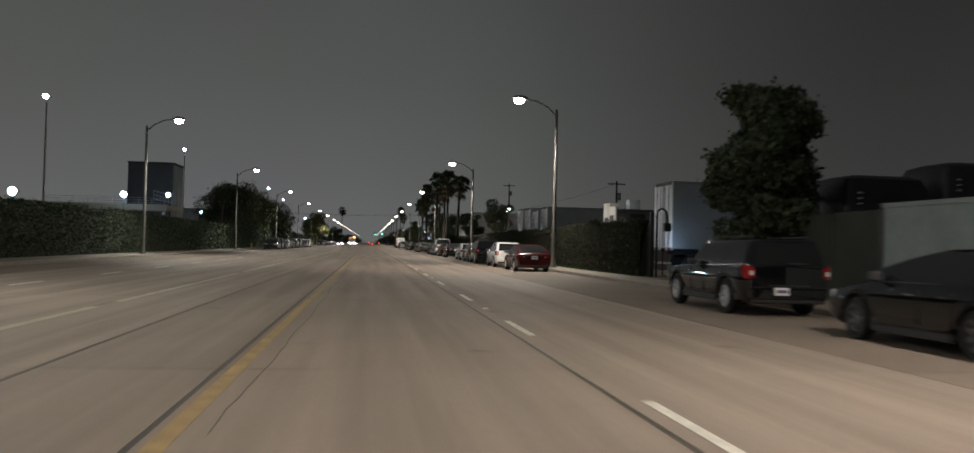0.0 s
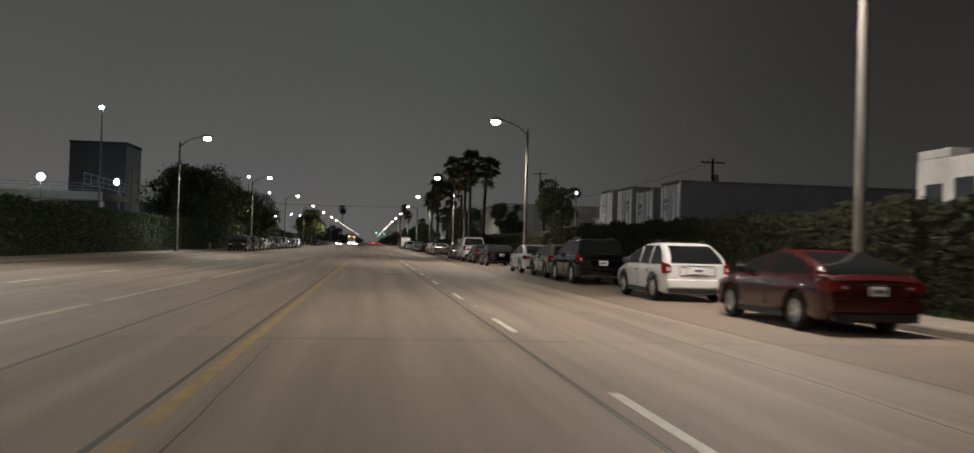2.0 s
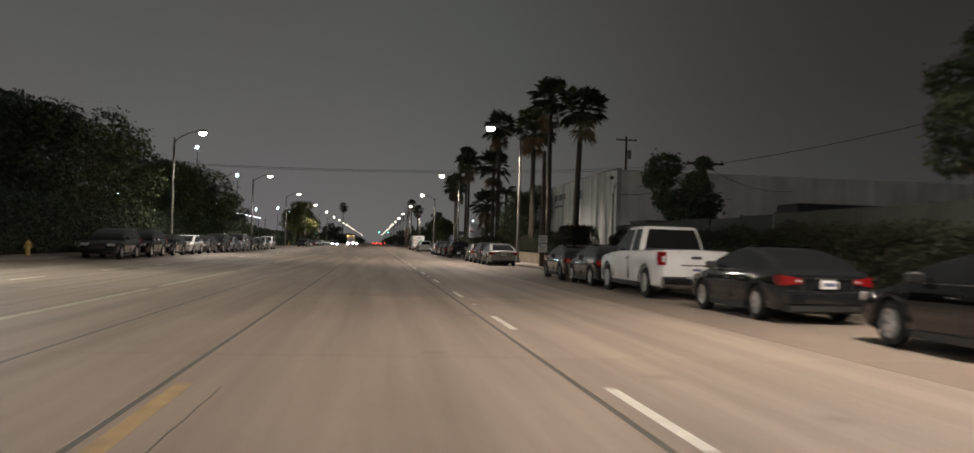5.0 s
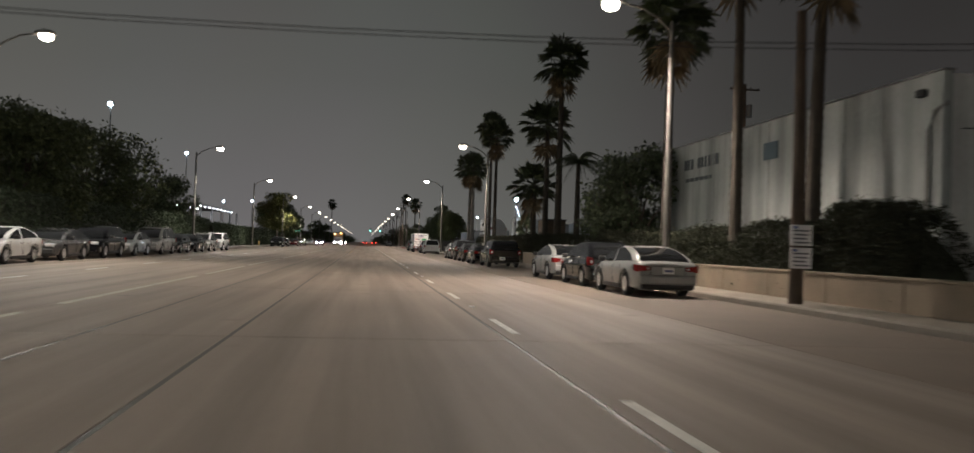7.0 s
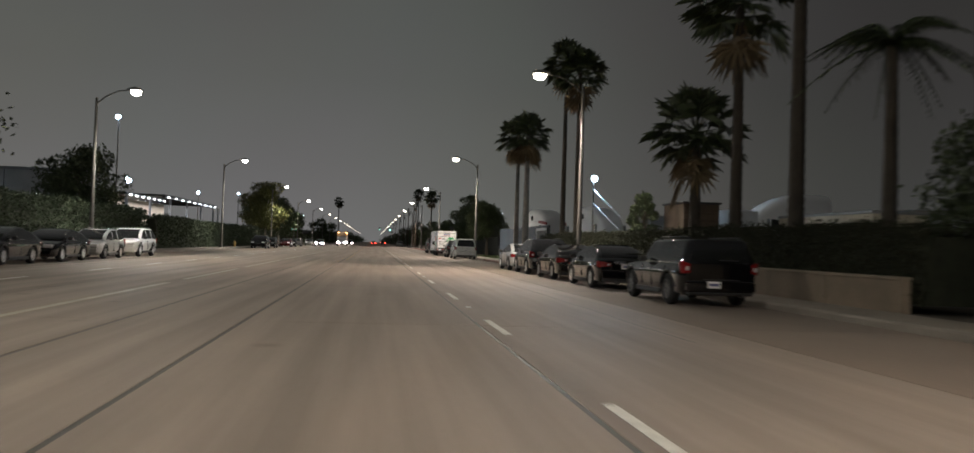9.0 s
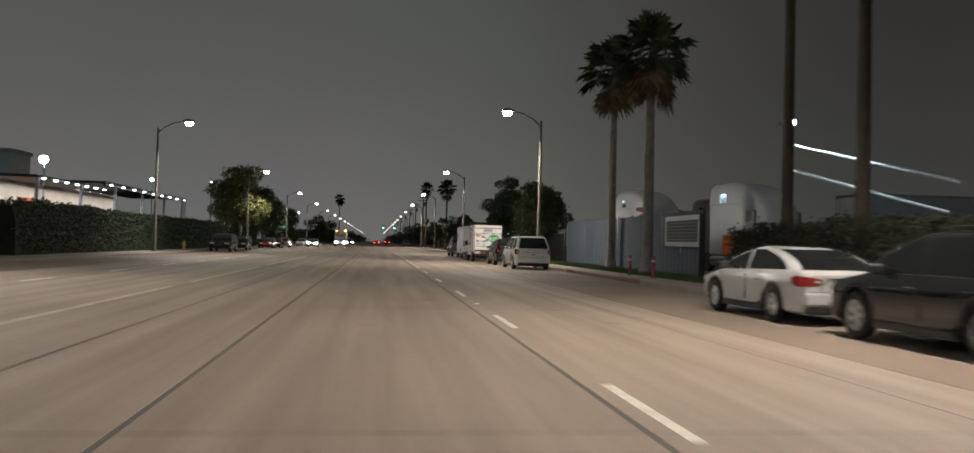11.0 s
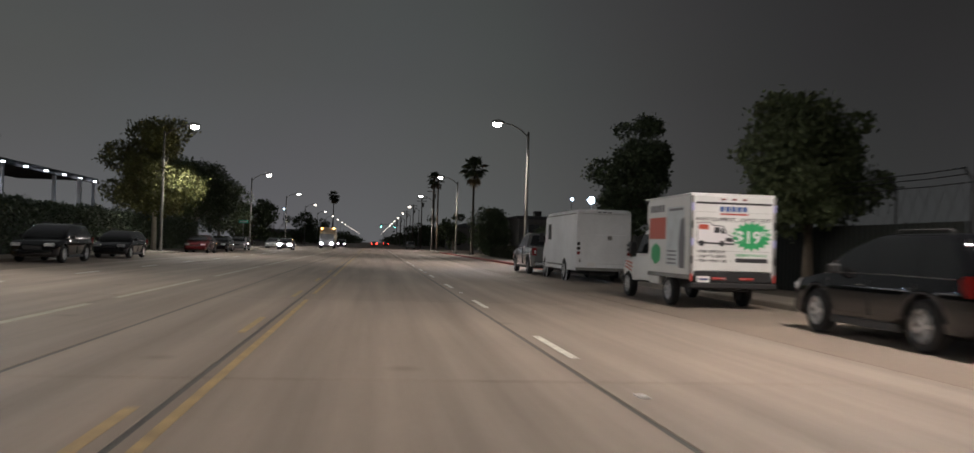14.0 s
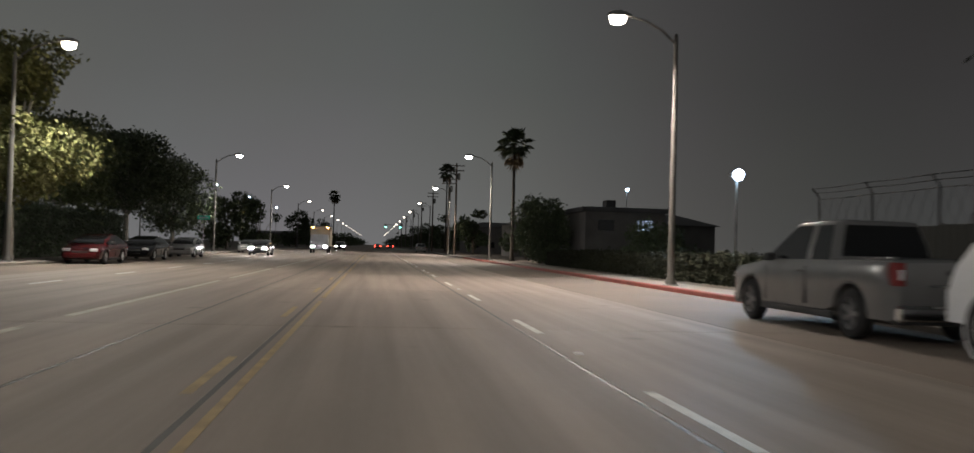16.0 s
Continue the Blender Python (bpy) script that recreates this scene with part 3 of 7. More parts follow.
    pl = part("number_plate", Build().box(xp - 0.155, xp + 0.155, -0.068, -0.02, zp - 0.078, zp + 0.078, 0.01), PLATE, car)
    part("plate_bar", Build().box(xp - 0.115, xp + 0.115, -0.0715, -0.067, zp - 0.032, zp + 0.032), PLATE_INK, pl)
    part("trunk_trim", Build().box(-0.42, 0.42, -0.035, 0.0, zp + 0.10, zp + 0.125, 0.006), CHROME if kind != "offroad" else TRIM_BLACK, car)
    for sx in (-1, 1):
        part("belt_trim", Build().tube([(sx * (half(0.07) + 0.012), rear(0.07) + 0.35, zed(0.07)), (sx * (half(0.07) + 0.012), (rear(0) + front(0)) / 2, zed(0.07) + 0.008), (sx * (half(0.07) + 0.012), front(0.07) - 0.35, zed(0.07))], 0.011, 5), CHROME, car)
    part("bumper_seam", Build().box(-W + 0.12, W - 0.12, -0.058, -0.05, 0.596, 0.604), TRIM_BLACK, car)
    if kind in ("sedan", "hatch", "wagon", "suv", "minivan"):
        zl = zp - 0.12
        for sx in (-1, 1):
            part("hatch_seam", Build().box(sx * (W - 0.42) - 0.004, sx * (W - 0.42) + 0.004, -0.022, 0.01, zl, zt - 0.05), TRIM_BLACK, car)
        part("hatch_seam", Build().box(-W + 0.42, W - 0.42, -0.022, 0.01, zl - 0.004, zl + 0.004), TRIM_BLACK, car)
        part("plate_recess", Build().box(-0.27, 0.27, -0.028, 0.0, zp - 0.10, zp + 0.095, 0.01), pmat, car)
    part("exhaust", Build().tube([(W * 0.55, -0.06, 0.27), (W * 0.55, 0.25, 0.27)], 0.035, 8), DARK_METAL, car)
    if kind in ("suv", "hatch", "minivan", "wagon", "offroad"):
        for sx in (-1, 1):
            part("roof_rail", Build().tube([(sx * (half(1) - 0.07), rear(1) + 0.25, s["H"] + 0.0), (sx * (half(1) - 0.07), rear(1) + 0.35, s["H"] + 0.05), (sx * (half(1) - 0.07), front(1) - 0.45, s["H"] + 0.05), (sx * (half(1) - 0.07), front(1) - 0.35, s["H"])], 0.018, 6), TRIM_BLACK, car)
        part("rear_wiper", Build().box(-0.03, 0.42, rear(0.2) - 0.035, rear(0.2) - 0.01, zed(0.2), zed(0.2) + 0.02, 0.004), TRIM_BLACK, car)
    if kind == "pickup":
        part("bed_floor", Build().box(-W + 0.16, W - 0.16, 0.10, 1.70, 1.18, 1.30, 0.02), TRIM_BLACK, car)
        part("tailgate_handle", Build().box(-0.14, 0.14, -0.03, 0.0, 1.05, 1.12, 0.01), TRIM_BLACK, car)
    yr, yf = s["ro"], s["ro"] + s["wb"]
    for y in (yr, yf):
        for sx in (-1, 1):
            add_wheel(car, sx * (W - 0.115), y, s["r"], rim, sx)
    return car


def park(kind, name, color, cname, label, y, x=8.3, turn=0.0, rim=None, lit="", group=""):
    """Put a car with the middle of its rear bumper at (x, y)."""
    key = (kind, cname, (rim or ALLOY).name, lit)
    if key not in TEMPLATES:
        ob = make_car(kind, paint(color, cname), rim or ALLOY, lit)
        TEMPLATES[key] = ob
        ob.matrix_basis = pose(x, y, 0, 0, 0, turn)
    else:
        ob = copy_thing(TEMPLATES[key], pose(x, y, 0, 0, 0, turn))
    ob.name = name
    return tagged(ob, label, "van" if kind == "minivan" else "pickup truck" if kind == "pickup" else "car", group)


KR = "cars parked along the east kerb"
KL = "cars parked along the west kerb"
CHAMPAGNE = (0.17, 0.16, 0.125)
BLACK, DARKGREY, GREY, SILVER, WHITE, RED, BROWN = (0.004, 0.004, 0.005), (0.015, 0.016, 0.018), (0.085, 0.085, 0.088), (0.29, 0.295, 0.29), (0.70, 0.71, 0.71), (0.062, 0.006, 0.007), (0.016, 0.013, 0.012)
park("sedan", "sedan", BLACK, "black", "black sedan parked at the kerb behind an SUV", 8.8, group=KR, rim=HUBCAP_DARK)
park("offroad", "suv", BLACK, "black", "boxy black SUV with bright chrome wheels parked at the kerb", 16.4, group=KR)
park("sedan", "sedan", RED, "dark_red", "dark red sedan parked at the kerb by a lamp post", 43.4, group=KR)
park("hatch", "hatchback", WHITE, "white", "white hatchback wagon with dark tail lamps parked at the kerb", 51.2, group=KR)
park("suv", "suv", BLACK, "black", "black SUV parked at the kerb behind a grey sedan", 60.1, group=KR)
park("wagon", "station_wagon", CHAMPAGNE, "champagne", "low champagne-grey station wagon parked at the kerb", 65.2, group=KR, rim=HUBCAP_DARK)
park("sedan", "sedan", WHITE, "white", "white sedan with clear windows parked at the kerb", 71.2, group=KR)
park("sedan", "sedan", BLACK, "black", "black sedan parked at the kerb beside a lamp post", 84.0, group=KR)
park("sedan", "sedan", DARKGREY, "dark_grey", "dark grey sedan parked at the kerb", 91.0, group=KR)
park("pickup", "pickup_truck", WHITE, "white", "white pickup truck parked at the kerb", 97.4, group=KR)
park("sedan", "sedan", BLACK, "black", "black sedan parked at the kerb near a driveway", 103.7, group=KR)
park("sedan", "sedan", BLACK, "black", "black sedan parked at the kerb beside the driveway", 108.5, group=KR, rim=HUBCAP_DARK)
park("sedan", "sedan", SILVER, "silver", "silver sedan parked at the kerb by a low wall", 130.2, group=KR)
park("hatch", "hatchback", BLACK, "black", "black hatchback parked between two silver sedans", 135.3, group=KR)
park("sedan", "sedan", SILVER, "silver", "silver sedan parked at the kerb ahead of a black hatchback", 140.6, group=KR)
park("offroad", "suv", BLACK, "black", "boxy black SUV parked at the kerb by a low wall", 157.4, group=KR, rim=HUBCAP_DARK)
park("sedan", "sedan", BLACK, "black", "black sedan parked at the kerb", 164.9, group=KR)
park("sedan", "sedan", BROWN, "dark_brown", "dark brown sedan parked at the kerb", 171.0, group=KR)
park("suv", "suv", DARKGREY, "dark_grey", "dark grey SUV parked at the kerb", 176.6, group=KR)
park("sedan", "sedan", (0.42, 0.43, 0.43), "pale_silver", "pale silver sedan parked at the kerb ahead of an SUV", 182.2, group=KR)
park("minivan", "minivan", WHITE, "white", "white minivan with tinted rear glass parked at the kerb", 212.4, group=KR)
park("suv", "suv", BLACK, "black", "black SUV parked between a minivan and a rental truck", 219.8, group=KR)
park("pickup", "pickup_truck", (0.15, 0.15, 0.15), "mid_grey", "grey crew-cab pickup parked at a red kerb", 249.2, group=KR, rim=HUBCAP_DARK)
park("suv", "suv", SILVER, "silver", "silver SUV parked far along the street", 398, group=KR)
for y, kind, c, cn, lab in ((122.0, "suv", DARKGREY, "dark_grey", "dark grey SUV parked under trees"), (128.0, "suv", BLACK, "black", "black SUV parked beside a hedge"),
                            (134.0, "sedan", BLACK, "black", "black sedan parked beside a hedge"), (140.2, "sedan", WHITE, "white", "white sedan parked beside a hedge"),
                            (146.3, "sedan", GREY, "grey", "grey sedan parked beside a hedge"), (152.2, "suv", BLACK, "black", "black SUV parked beside a hedge"),
                            (158.2, "sedan", SILVER, "silver", "silver sedan parked beside a hedge"), (164.3, "minivan", SILVER, "silver", "silver minivan parked beside a hedge"),
                            (170.4, "sedan", DARKGREY, "dark_grey", "dark grey sedan parked beside a hedge"), (176.3, "sedan", BLACK, "black", "black sedan parked beside a hedge"),
                            (182.3, "hatch", SILVER, "silver", "silver hatchback parked beside a hedge"), (188.5, "suv", WHITE, "white", "white SUV parked beside a lamp post"),
                            (246.8, "suv", BLACK, "black", "black SUV parked beside a dark hedge"), (257.0, "hatch", DARKGREY, "dark_grey", "dark grey hatchback parked by a tree"),
                            (279.0, "sedan", RED, "dark_red", "dark red sedan parked under trees"), (288.0, "sedan", BLACK, "black", "black sedan parked under trees"),
                            (299.2, "sedan", SILVER, "silver", "silver sedan parked near a street sign"), (330.0, "sedan", SILVER, "silver", "silver sedan parked far along the street")):
    s = SPECS[kind]
    park(kind, "minivan" if kind == "minivan" else "hatchback" if kind == "hatch" else kind, c, cn, lab + " on the far side", y + s["L"], x=-13.45, turn=180, group=KL)
# traffic, standing where it stands for most of the walk
ONC = "cars standing in the far lanes with lights on"
park("sedan", "sedan", GREY, "grey", "grey sedan with headlights on in the oncoming lane", 320.0, x=-10.3, turn=180, lit="head", group=ONC)
park("suv", "suv", DARKGREY, "dark_grey", "dark SUV with headlights on in the oncoming lane", 404, x=-6.6, turn=180, lit="head", group=ONC)
park("sedan", "sedan", DARKGREY, "dark_grey", "dark sedan with headlights on, far down the road", 520, x=-10.0, turn=180, lit="head", group=ONC)
park("sedan", "sedan", DARKGREY, "dark_grey", "dark sedan with tail lamps lit ahead in the lane", 470, x=0.5, lit="tail", group=ONC)
park("suv", "suv", DARKGREY, "dark_grey", "dark SUV with tail lamps lit far ahead", 500, x=4.4, lit="tail", group=ONC)
park("sedan", "sedan", DARKGREY, "dark_grey", "dark sedan with tail lamps lit far down the road", 560, x=0.4, lit="tail", group=ONC)


def text_on(name, body, size, at, rot, material, parent, label=""):
    """Flat raised lettering in the built-in font."""
    cu = bpy.data.curves.new(name, "FONT")
    cu.body, cu.size, cu.extrude, cu.offset = body, size, 0.002, size * 0.022
    cu.align_x, cu.align_y = "CENTER", "CENTER"
    cu.materials.append(material)
    ob = new(name, cu)
    ob.parent = parent
    ob.matrix_basis = pose(*at, *rot)
    return tagged(ob, label)


AD_INK = surf("advert_black_ink", (0.035, 0.035, 0.04), 0.5, var=0.1, bump=0)
STRIP_BLUE = surf("pale_violet_marker", (0.36, 0.36, 0.66), 0.4, var=0.15, bump=0)


def rental_truck(y, x):
    """Small rental moving truck: van cab with a box body, advert on its roll-up door."""
    t = thing("moving_truck", "white rental moving truck with red, blue and green adverts", "truck", (x, y, 0))
    wh = surf("truck_white_paint", (0.70, 0.70, 0.69), 0.4, var=0.08, bump=0, coat=0.5)
    W = 1.02
    box = part("cargo_box", Build().box(-W, W, 0.0, 3.15, 0.78, 2.72, 0.035), wh, t)
    part("roof_cap", Build().box(-W + 0.01, W - 0.01, 0.02, 3.55, 2.705, 2.76, 0.02), wh, t)
    # cab-over nose of the box
    part("box_overhang", Build().loft([[(-W, 3.14, 1.98), (W, 3.14, 1.98), (W, 3.14, 2.7), (-W, 3.14, 2.7)], [(-W * 0.9, 3.65, 2.2), (W * 0.9, 3.65, 2.2), (W * 0.9, 3.6, 2.62), (-W * 0.9, 3.6, 2.62)]], True), wh, t)
    part("cab", Build().loft([rounded(0.98, 3.10, 4.62, 0.55, 0.15), rounded(0.99, 3.10, 4.62, 1.05, 0.15), rounded(0.95, 3.10, 4.55, 1.25, 0.15), rounded(0.84, 3.10, 4.05, 1.90, 0.15), rounded(0.74, 3.12, 3.85, 1.99, 0.15)], True), wh, t, smooth=True)
    part("bonnet", Build().loft([rounded(0.95, 4.30, 5.72, 0.50, 0.2), rounded(0.97, 4.30, 5.78, 0.75, 0.2), rounded(0.93, 4.30, 5.70, 1.05, 0.2), rounded(0.80, 4.35, 5.50, 1.16, 0.2)], True), wh, t, smooth=True)
    part("grille", Build().box(-0.55, 0.55, 5.70, 5.80, 0.66, 0.98, 0.02), TRIM_BLACK, t)
    part("front_bumper", Build().box(-0.97, 0.97, 5.68, 5.88, 0.42, 0.62, 0.05), TRIM_BLACK, t)
    for sx in (-1, 1):
        part("side_window", Build().quad((sx * 0.962, 3.35, 1.27), (sx * 0.965, 4.35, 1.27), (sx * 0.875, 4.0, 1.82), (sx * 0.87, 3.38, 1.82)) if sx > 0 else Build().quad((-0.962, 3.35, 1.27), (-0.87, 3.38, 1.82), (-0.875, 4.0, 1.82), (-0.965, 4.35, 1.27)), GLASS, t)
        part("headlight", lamp_block(sx * 0.58, sx * 0.93, 5.62, 5.80, 0.72, 0.95), LENS, t)
        part("door_mirror", Build().box(sx * 1.14 - 0.10, sx * 1.14 + 0.10, 4.15, 4.25, 1.22, 1.60, 0.03), TRIM_BLACK, t)
        part("mirror_arm", Build().tube([(sx * 0.95, 4.2, 1.3), (sx * 1.12, 4.2, 1.36)], 0.015, 6), TRIM_BLACK, t)
        part("side_skirt", Build().box(sx * 0.90 - 0.06, sx * 0.90 + 0.06, 2.45, 3.2, 0.48, 0.80, 0.02), wh, t)
        part("box_lower_rail", Build().box(sx * (W - 0.02) - 0.03, sx * (W - 0.02) + 0.03, 0.02, 3.12, 0.70, 0.80, 0.01), STEEL, t)
        part("tail_light", lamp_block(sx * 0.16, sx * 0.50, -0.045, 0.0, 0.70, 0.77), LOGO_RED, t)
        part("reverse_lens", lamp_block(sx * 0.16, sx * 0.30, -0.05, 0.0, 0.71, 0.76), LENS, t)
        part("corner_post", Build().box(sx * (W - 0.035) - 0.035, sx * (W - 0.035) + 0.035, -0.02, 0.05, 0.80, 2.70, 0.01), STEEL, t)
        for k in range(5):
            part("marker_strip", Build().box(sx * (W - 0.035) - 0.03, sx * (W - 0.035) + 0.03, -0.026, -0.018, 0.66 + 0.42 * k, 0.84 + 0.42 * k), (LOGO_RED, TRIM_BLACK, STRIP_BLUE, TRIM_BLACK, STRIP_BLUE)[k], t)
        # side adverts: orange block, green mark, bars of lettering, stripes on the bonnet
        xs = sx * (W + 0.004)

        def patch(name, y0, y1, z0, z1, m):
            part(name, Build().box(xs - 0.003, xs + 0.003, y0, y1, z0, z1), m, t)

        patch("side_panel_orange", 1.75, 3.05, 1.66, 2.22, LOGO_ORANGE)
        for k in range(5):
            patch("side_letter_bar", 1.9 + 0.23 * k, 2.07 + 0.23 * k, 2.36, 2.54, SIGN_INK)
        patch("side_panel_shade", 0.42, 1.66, 1.0, 2.46, surf("truck_side_tint", (0.52, 0.56, 0.58), 0.45, var=0.2, big=2, bump=0))
        part("side_panel_green", Build().loft([[(x_, 2.15, 1.12), (x_, 2.5, 1.0), (x_, 2.85, 1.16), (x_, 2.85, 1.42), (x_, 2.5, 1.56), (x_, 2.15, 1.44)] for x_ in ((xs - 0.003, xs + 0.003) if sx > 0 else (xs + 0.003, xs - 0.003))], True), LOGO_GREEN, t)
        part("side_picture_dark", Build().loft([[(x_, 0.36, 0.95), (x_, 0.72, 0.95), (x_, 0.78, 1.6), (x_, 0.66, 2.1), (x_, 0.42, 2.2), (x_, 0.34, 1.6)] for x_ in ((xs + 0.0005, xs + 0.005) if sx > 0 else (xs - 0.0005, xs - 0.005))], True), SIGN_INK, t)
        part("side_bar", Build().box(xs - 0.005, xs + 0.005, 0.5, 1.5, 2.36, 2.42), SIGN_INK, t)
        for k in range(4):
            part("side_bar", Build().box(xs - 0.005, xs + 0.005, 0.95, 1.6, 1.04 + 0.1 * k, 1.075 + 0.1 * k), SIGN_INK, t)
        for k in range(3):
            part("bonnet_stripe", Build().quad((sx * 0.972, 4.75, 0.72 + 0.11 * k), (sx * 0.965, 5.45, 0.86 + 0.08 * k), (sx * 0.962, 5.45, 0.90 + 0.08 * k), (sx * 0.972, 4.75, 0.78 + 0.11 * k)), LOGO_ORANGE, t)
    door = part("roll_up_door", Build().box(-0.90, 0.90, -0.018, 0.02, 0.92, 2.52, 0.01), wh, t)
    part("door_header", Build().box(-0.90, 0.90, -0.024, 0.0, 2.50, 2.55, 0.006), TRIM_BLACK, door)
    part("door_sill", Build().box(-0.92, 0.92, -0.022, 0.0, 0.66, 0.91, 0.006), TRIM_BLACK, t)
    for k in range(6):
        part("door_seam", Build().box(-0.89, 0.89, -0.0195, -0.017, 1.16 + 0.23 * k, 1.165 + 0.23 * k), STEEL, door)
    for k in range(5):
        part("advert_bar", Build().box(-0.34 + 0.135 * k, -0.235 + 0.135 * k, -0.024, -0.018, 2.33, 2.45), LOGO_BLUE, door)
    part("advert_bar", Build().box(-0.33, 0.33, -0.024, -0.018, 2.25, 2.29), LOGO_RED, door)
    text_on("advert_line", "RIGHT EQUIPMENT... LOWEST COST!", 0.108, (0.0, -0.0215, 2.14), (90, 0, 0), AD_INK, door)
    for z, words in ((1.37, "\u2022 FUEL EFFICIENT"), (1.26, "\u2022 EASY TO DRIVE"), (1.15, "\u2022 TOW YOUR CAR")):
        text_on("advert_line", words, 0.088, (-0.52, -0.0215, z), (90, 0, 0), AD_INK, door)
    text_on("advert_line", "RESERVE TODAY AT", 0.082, (0.44, -0.0215, 1.30), (90, 0, 0), LOGO_GREEN, door)
    part("advert_web_bar", Build().box(0.06, 0.82, -0.0235, -0.018, 1.13, 1.23), AD_INK, door)

    # small van picture as plain shapes
    def flat(name, pts, m, lift):
        part(name, Build().loft([[(x_, y_, z_) for x_, z_ in pts] for y_ in (-0.018, -0.0235 - lift)], True), m, door)

    flat("advert_van", [(-0.87, 1.56), (0.02, 1.54), (0.03, 1.72), (-0.14, 1.80), (-0.24, 1.99), (-0.50, 2.01), (-0.54, 2.06), (-0.87, 2.06)], AD_INK, 0.0)
    flat("advert_van", [(-0.855, 1.60), (0.0, 1.58), (0.01, 1.71), (-0.15, 1.785), (-0.25, 1.97), (-0.51, 1.99), (-0.55, 2.045), (-0.855, 2.045)], SIGN_WHITE, 0.001)
    flat("advert_window", [(-0.47, 1.82), (-0.33, 1.82), (-0.33, 1.95), (-0.46, 1.96)], AD_INK, 0.002)
    flat("advert_window", [(-0.30, 1.81), (-0.18, 1.80), (-0.26, 1.95), (-0.30, 1.95)], AD_INK, 0.002)
    flat("advert_grille", [(-0.20, 1.62), (-0.01, 1.61), (-0.01, 1.70), (-0.18, 1.72)], AD_INK, 0.002)
    flat("advert_orange", [(-0.83, 1.90), (-0.60, 1.89), (-0.60, 2.01), (-0.83, 2.02)], LOGO_ORANGE, 0.002)
    for x_ in (-0.76, -0.28):
        flat("advert_wheel", [(x_ + 0.07 * math.cos(q), 1.57 + 0.07 * math.sin(q)) for q in (2 * math.pi * k / 12 for k in range(12))], AD_INK, 0.003)
    star = Build()
    n = 36
    ring = [(0.43 + (0.49 if k % 2 else 0.38) * math.cos(2 * math.pi * k / n) * 1.0, (0.36 if k % 2 else 0.28) * math.sin(2 * math.pi * k / n) + 1.76) for k in range(n)]
    star.loft([[(x, -0.0195, z) for x, z in ring], [(x, -0.025, z) for x, z in ring]], True)
    part("advert_star", star, LOGO_GREEN, door)
    text_on("advert_price", "$19", 0.40, (0.34, -0.027, 1.72), (90, 0, 0), SIGN_WHITE, door)
    text_on("advert_price", "95", 0.17, (0.72, -0.027, 1.82), (90, 0, 0), SIGN_WHITE, door)
    part("rear_bumper", Build().box(-W, W, -0.12, 0.06, 0.50, 0.64, 0.03), TRIM_BLACK, t)
    pl = part("number_plate", Build().box(-0.86, -0.56, -0.05, -0.02, 0.64, 0.79, 0.008), PLATE, t)
    part("plate_bar", Build().box(-0.82, -0.60, -0.053, -0.049, 0.69, 0.74), PLATE_INK, pl)
    part("chassis", Build().box(-0.45, 0.45, 0.1, 5.3, 0.42, 0.72, 0.03), TRIM_BLACK, t)
    for k in range(3):
        part("roof_marker", Build().box(-0.25 + 0.25 * k - 0.05, -0.25 + 0.25 * k + 0.05, -0.03, 0.0, 2.60, 2.64, 0.005), TAIL_RED, t)
    for yy in (1.55, 5.10):
        for sx in (-1, 1):
            add_wheel(t, sx * 0.90, yy, 0.375, ALLOY, sx)
    t.scale = (0.975, 0.93, 0.935)
    return t


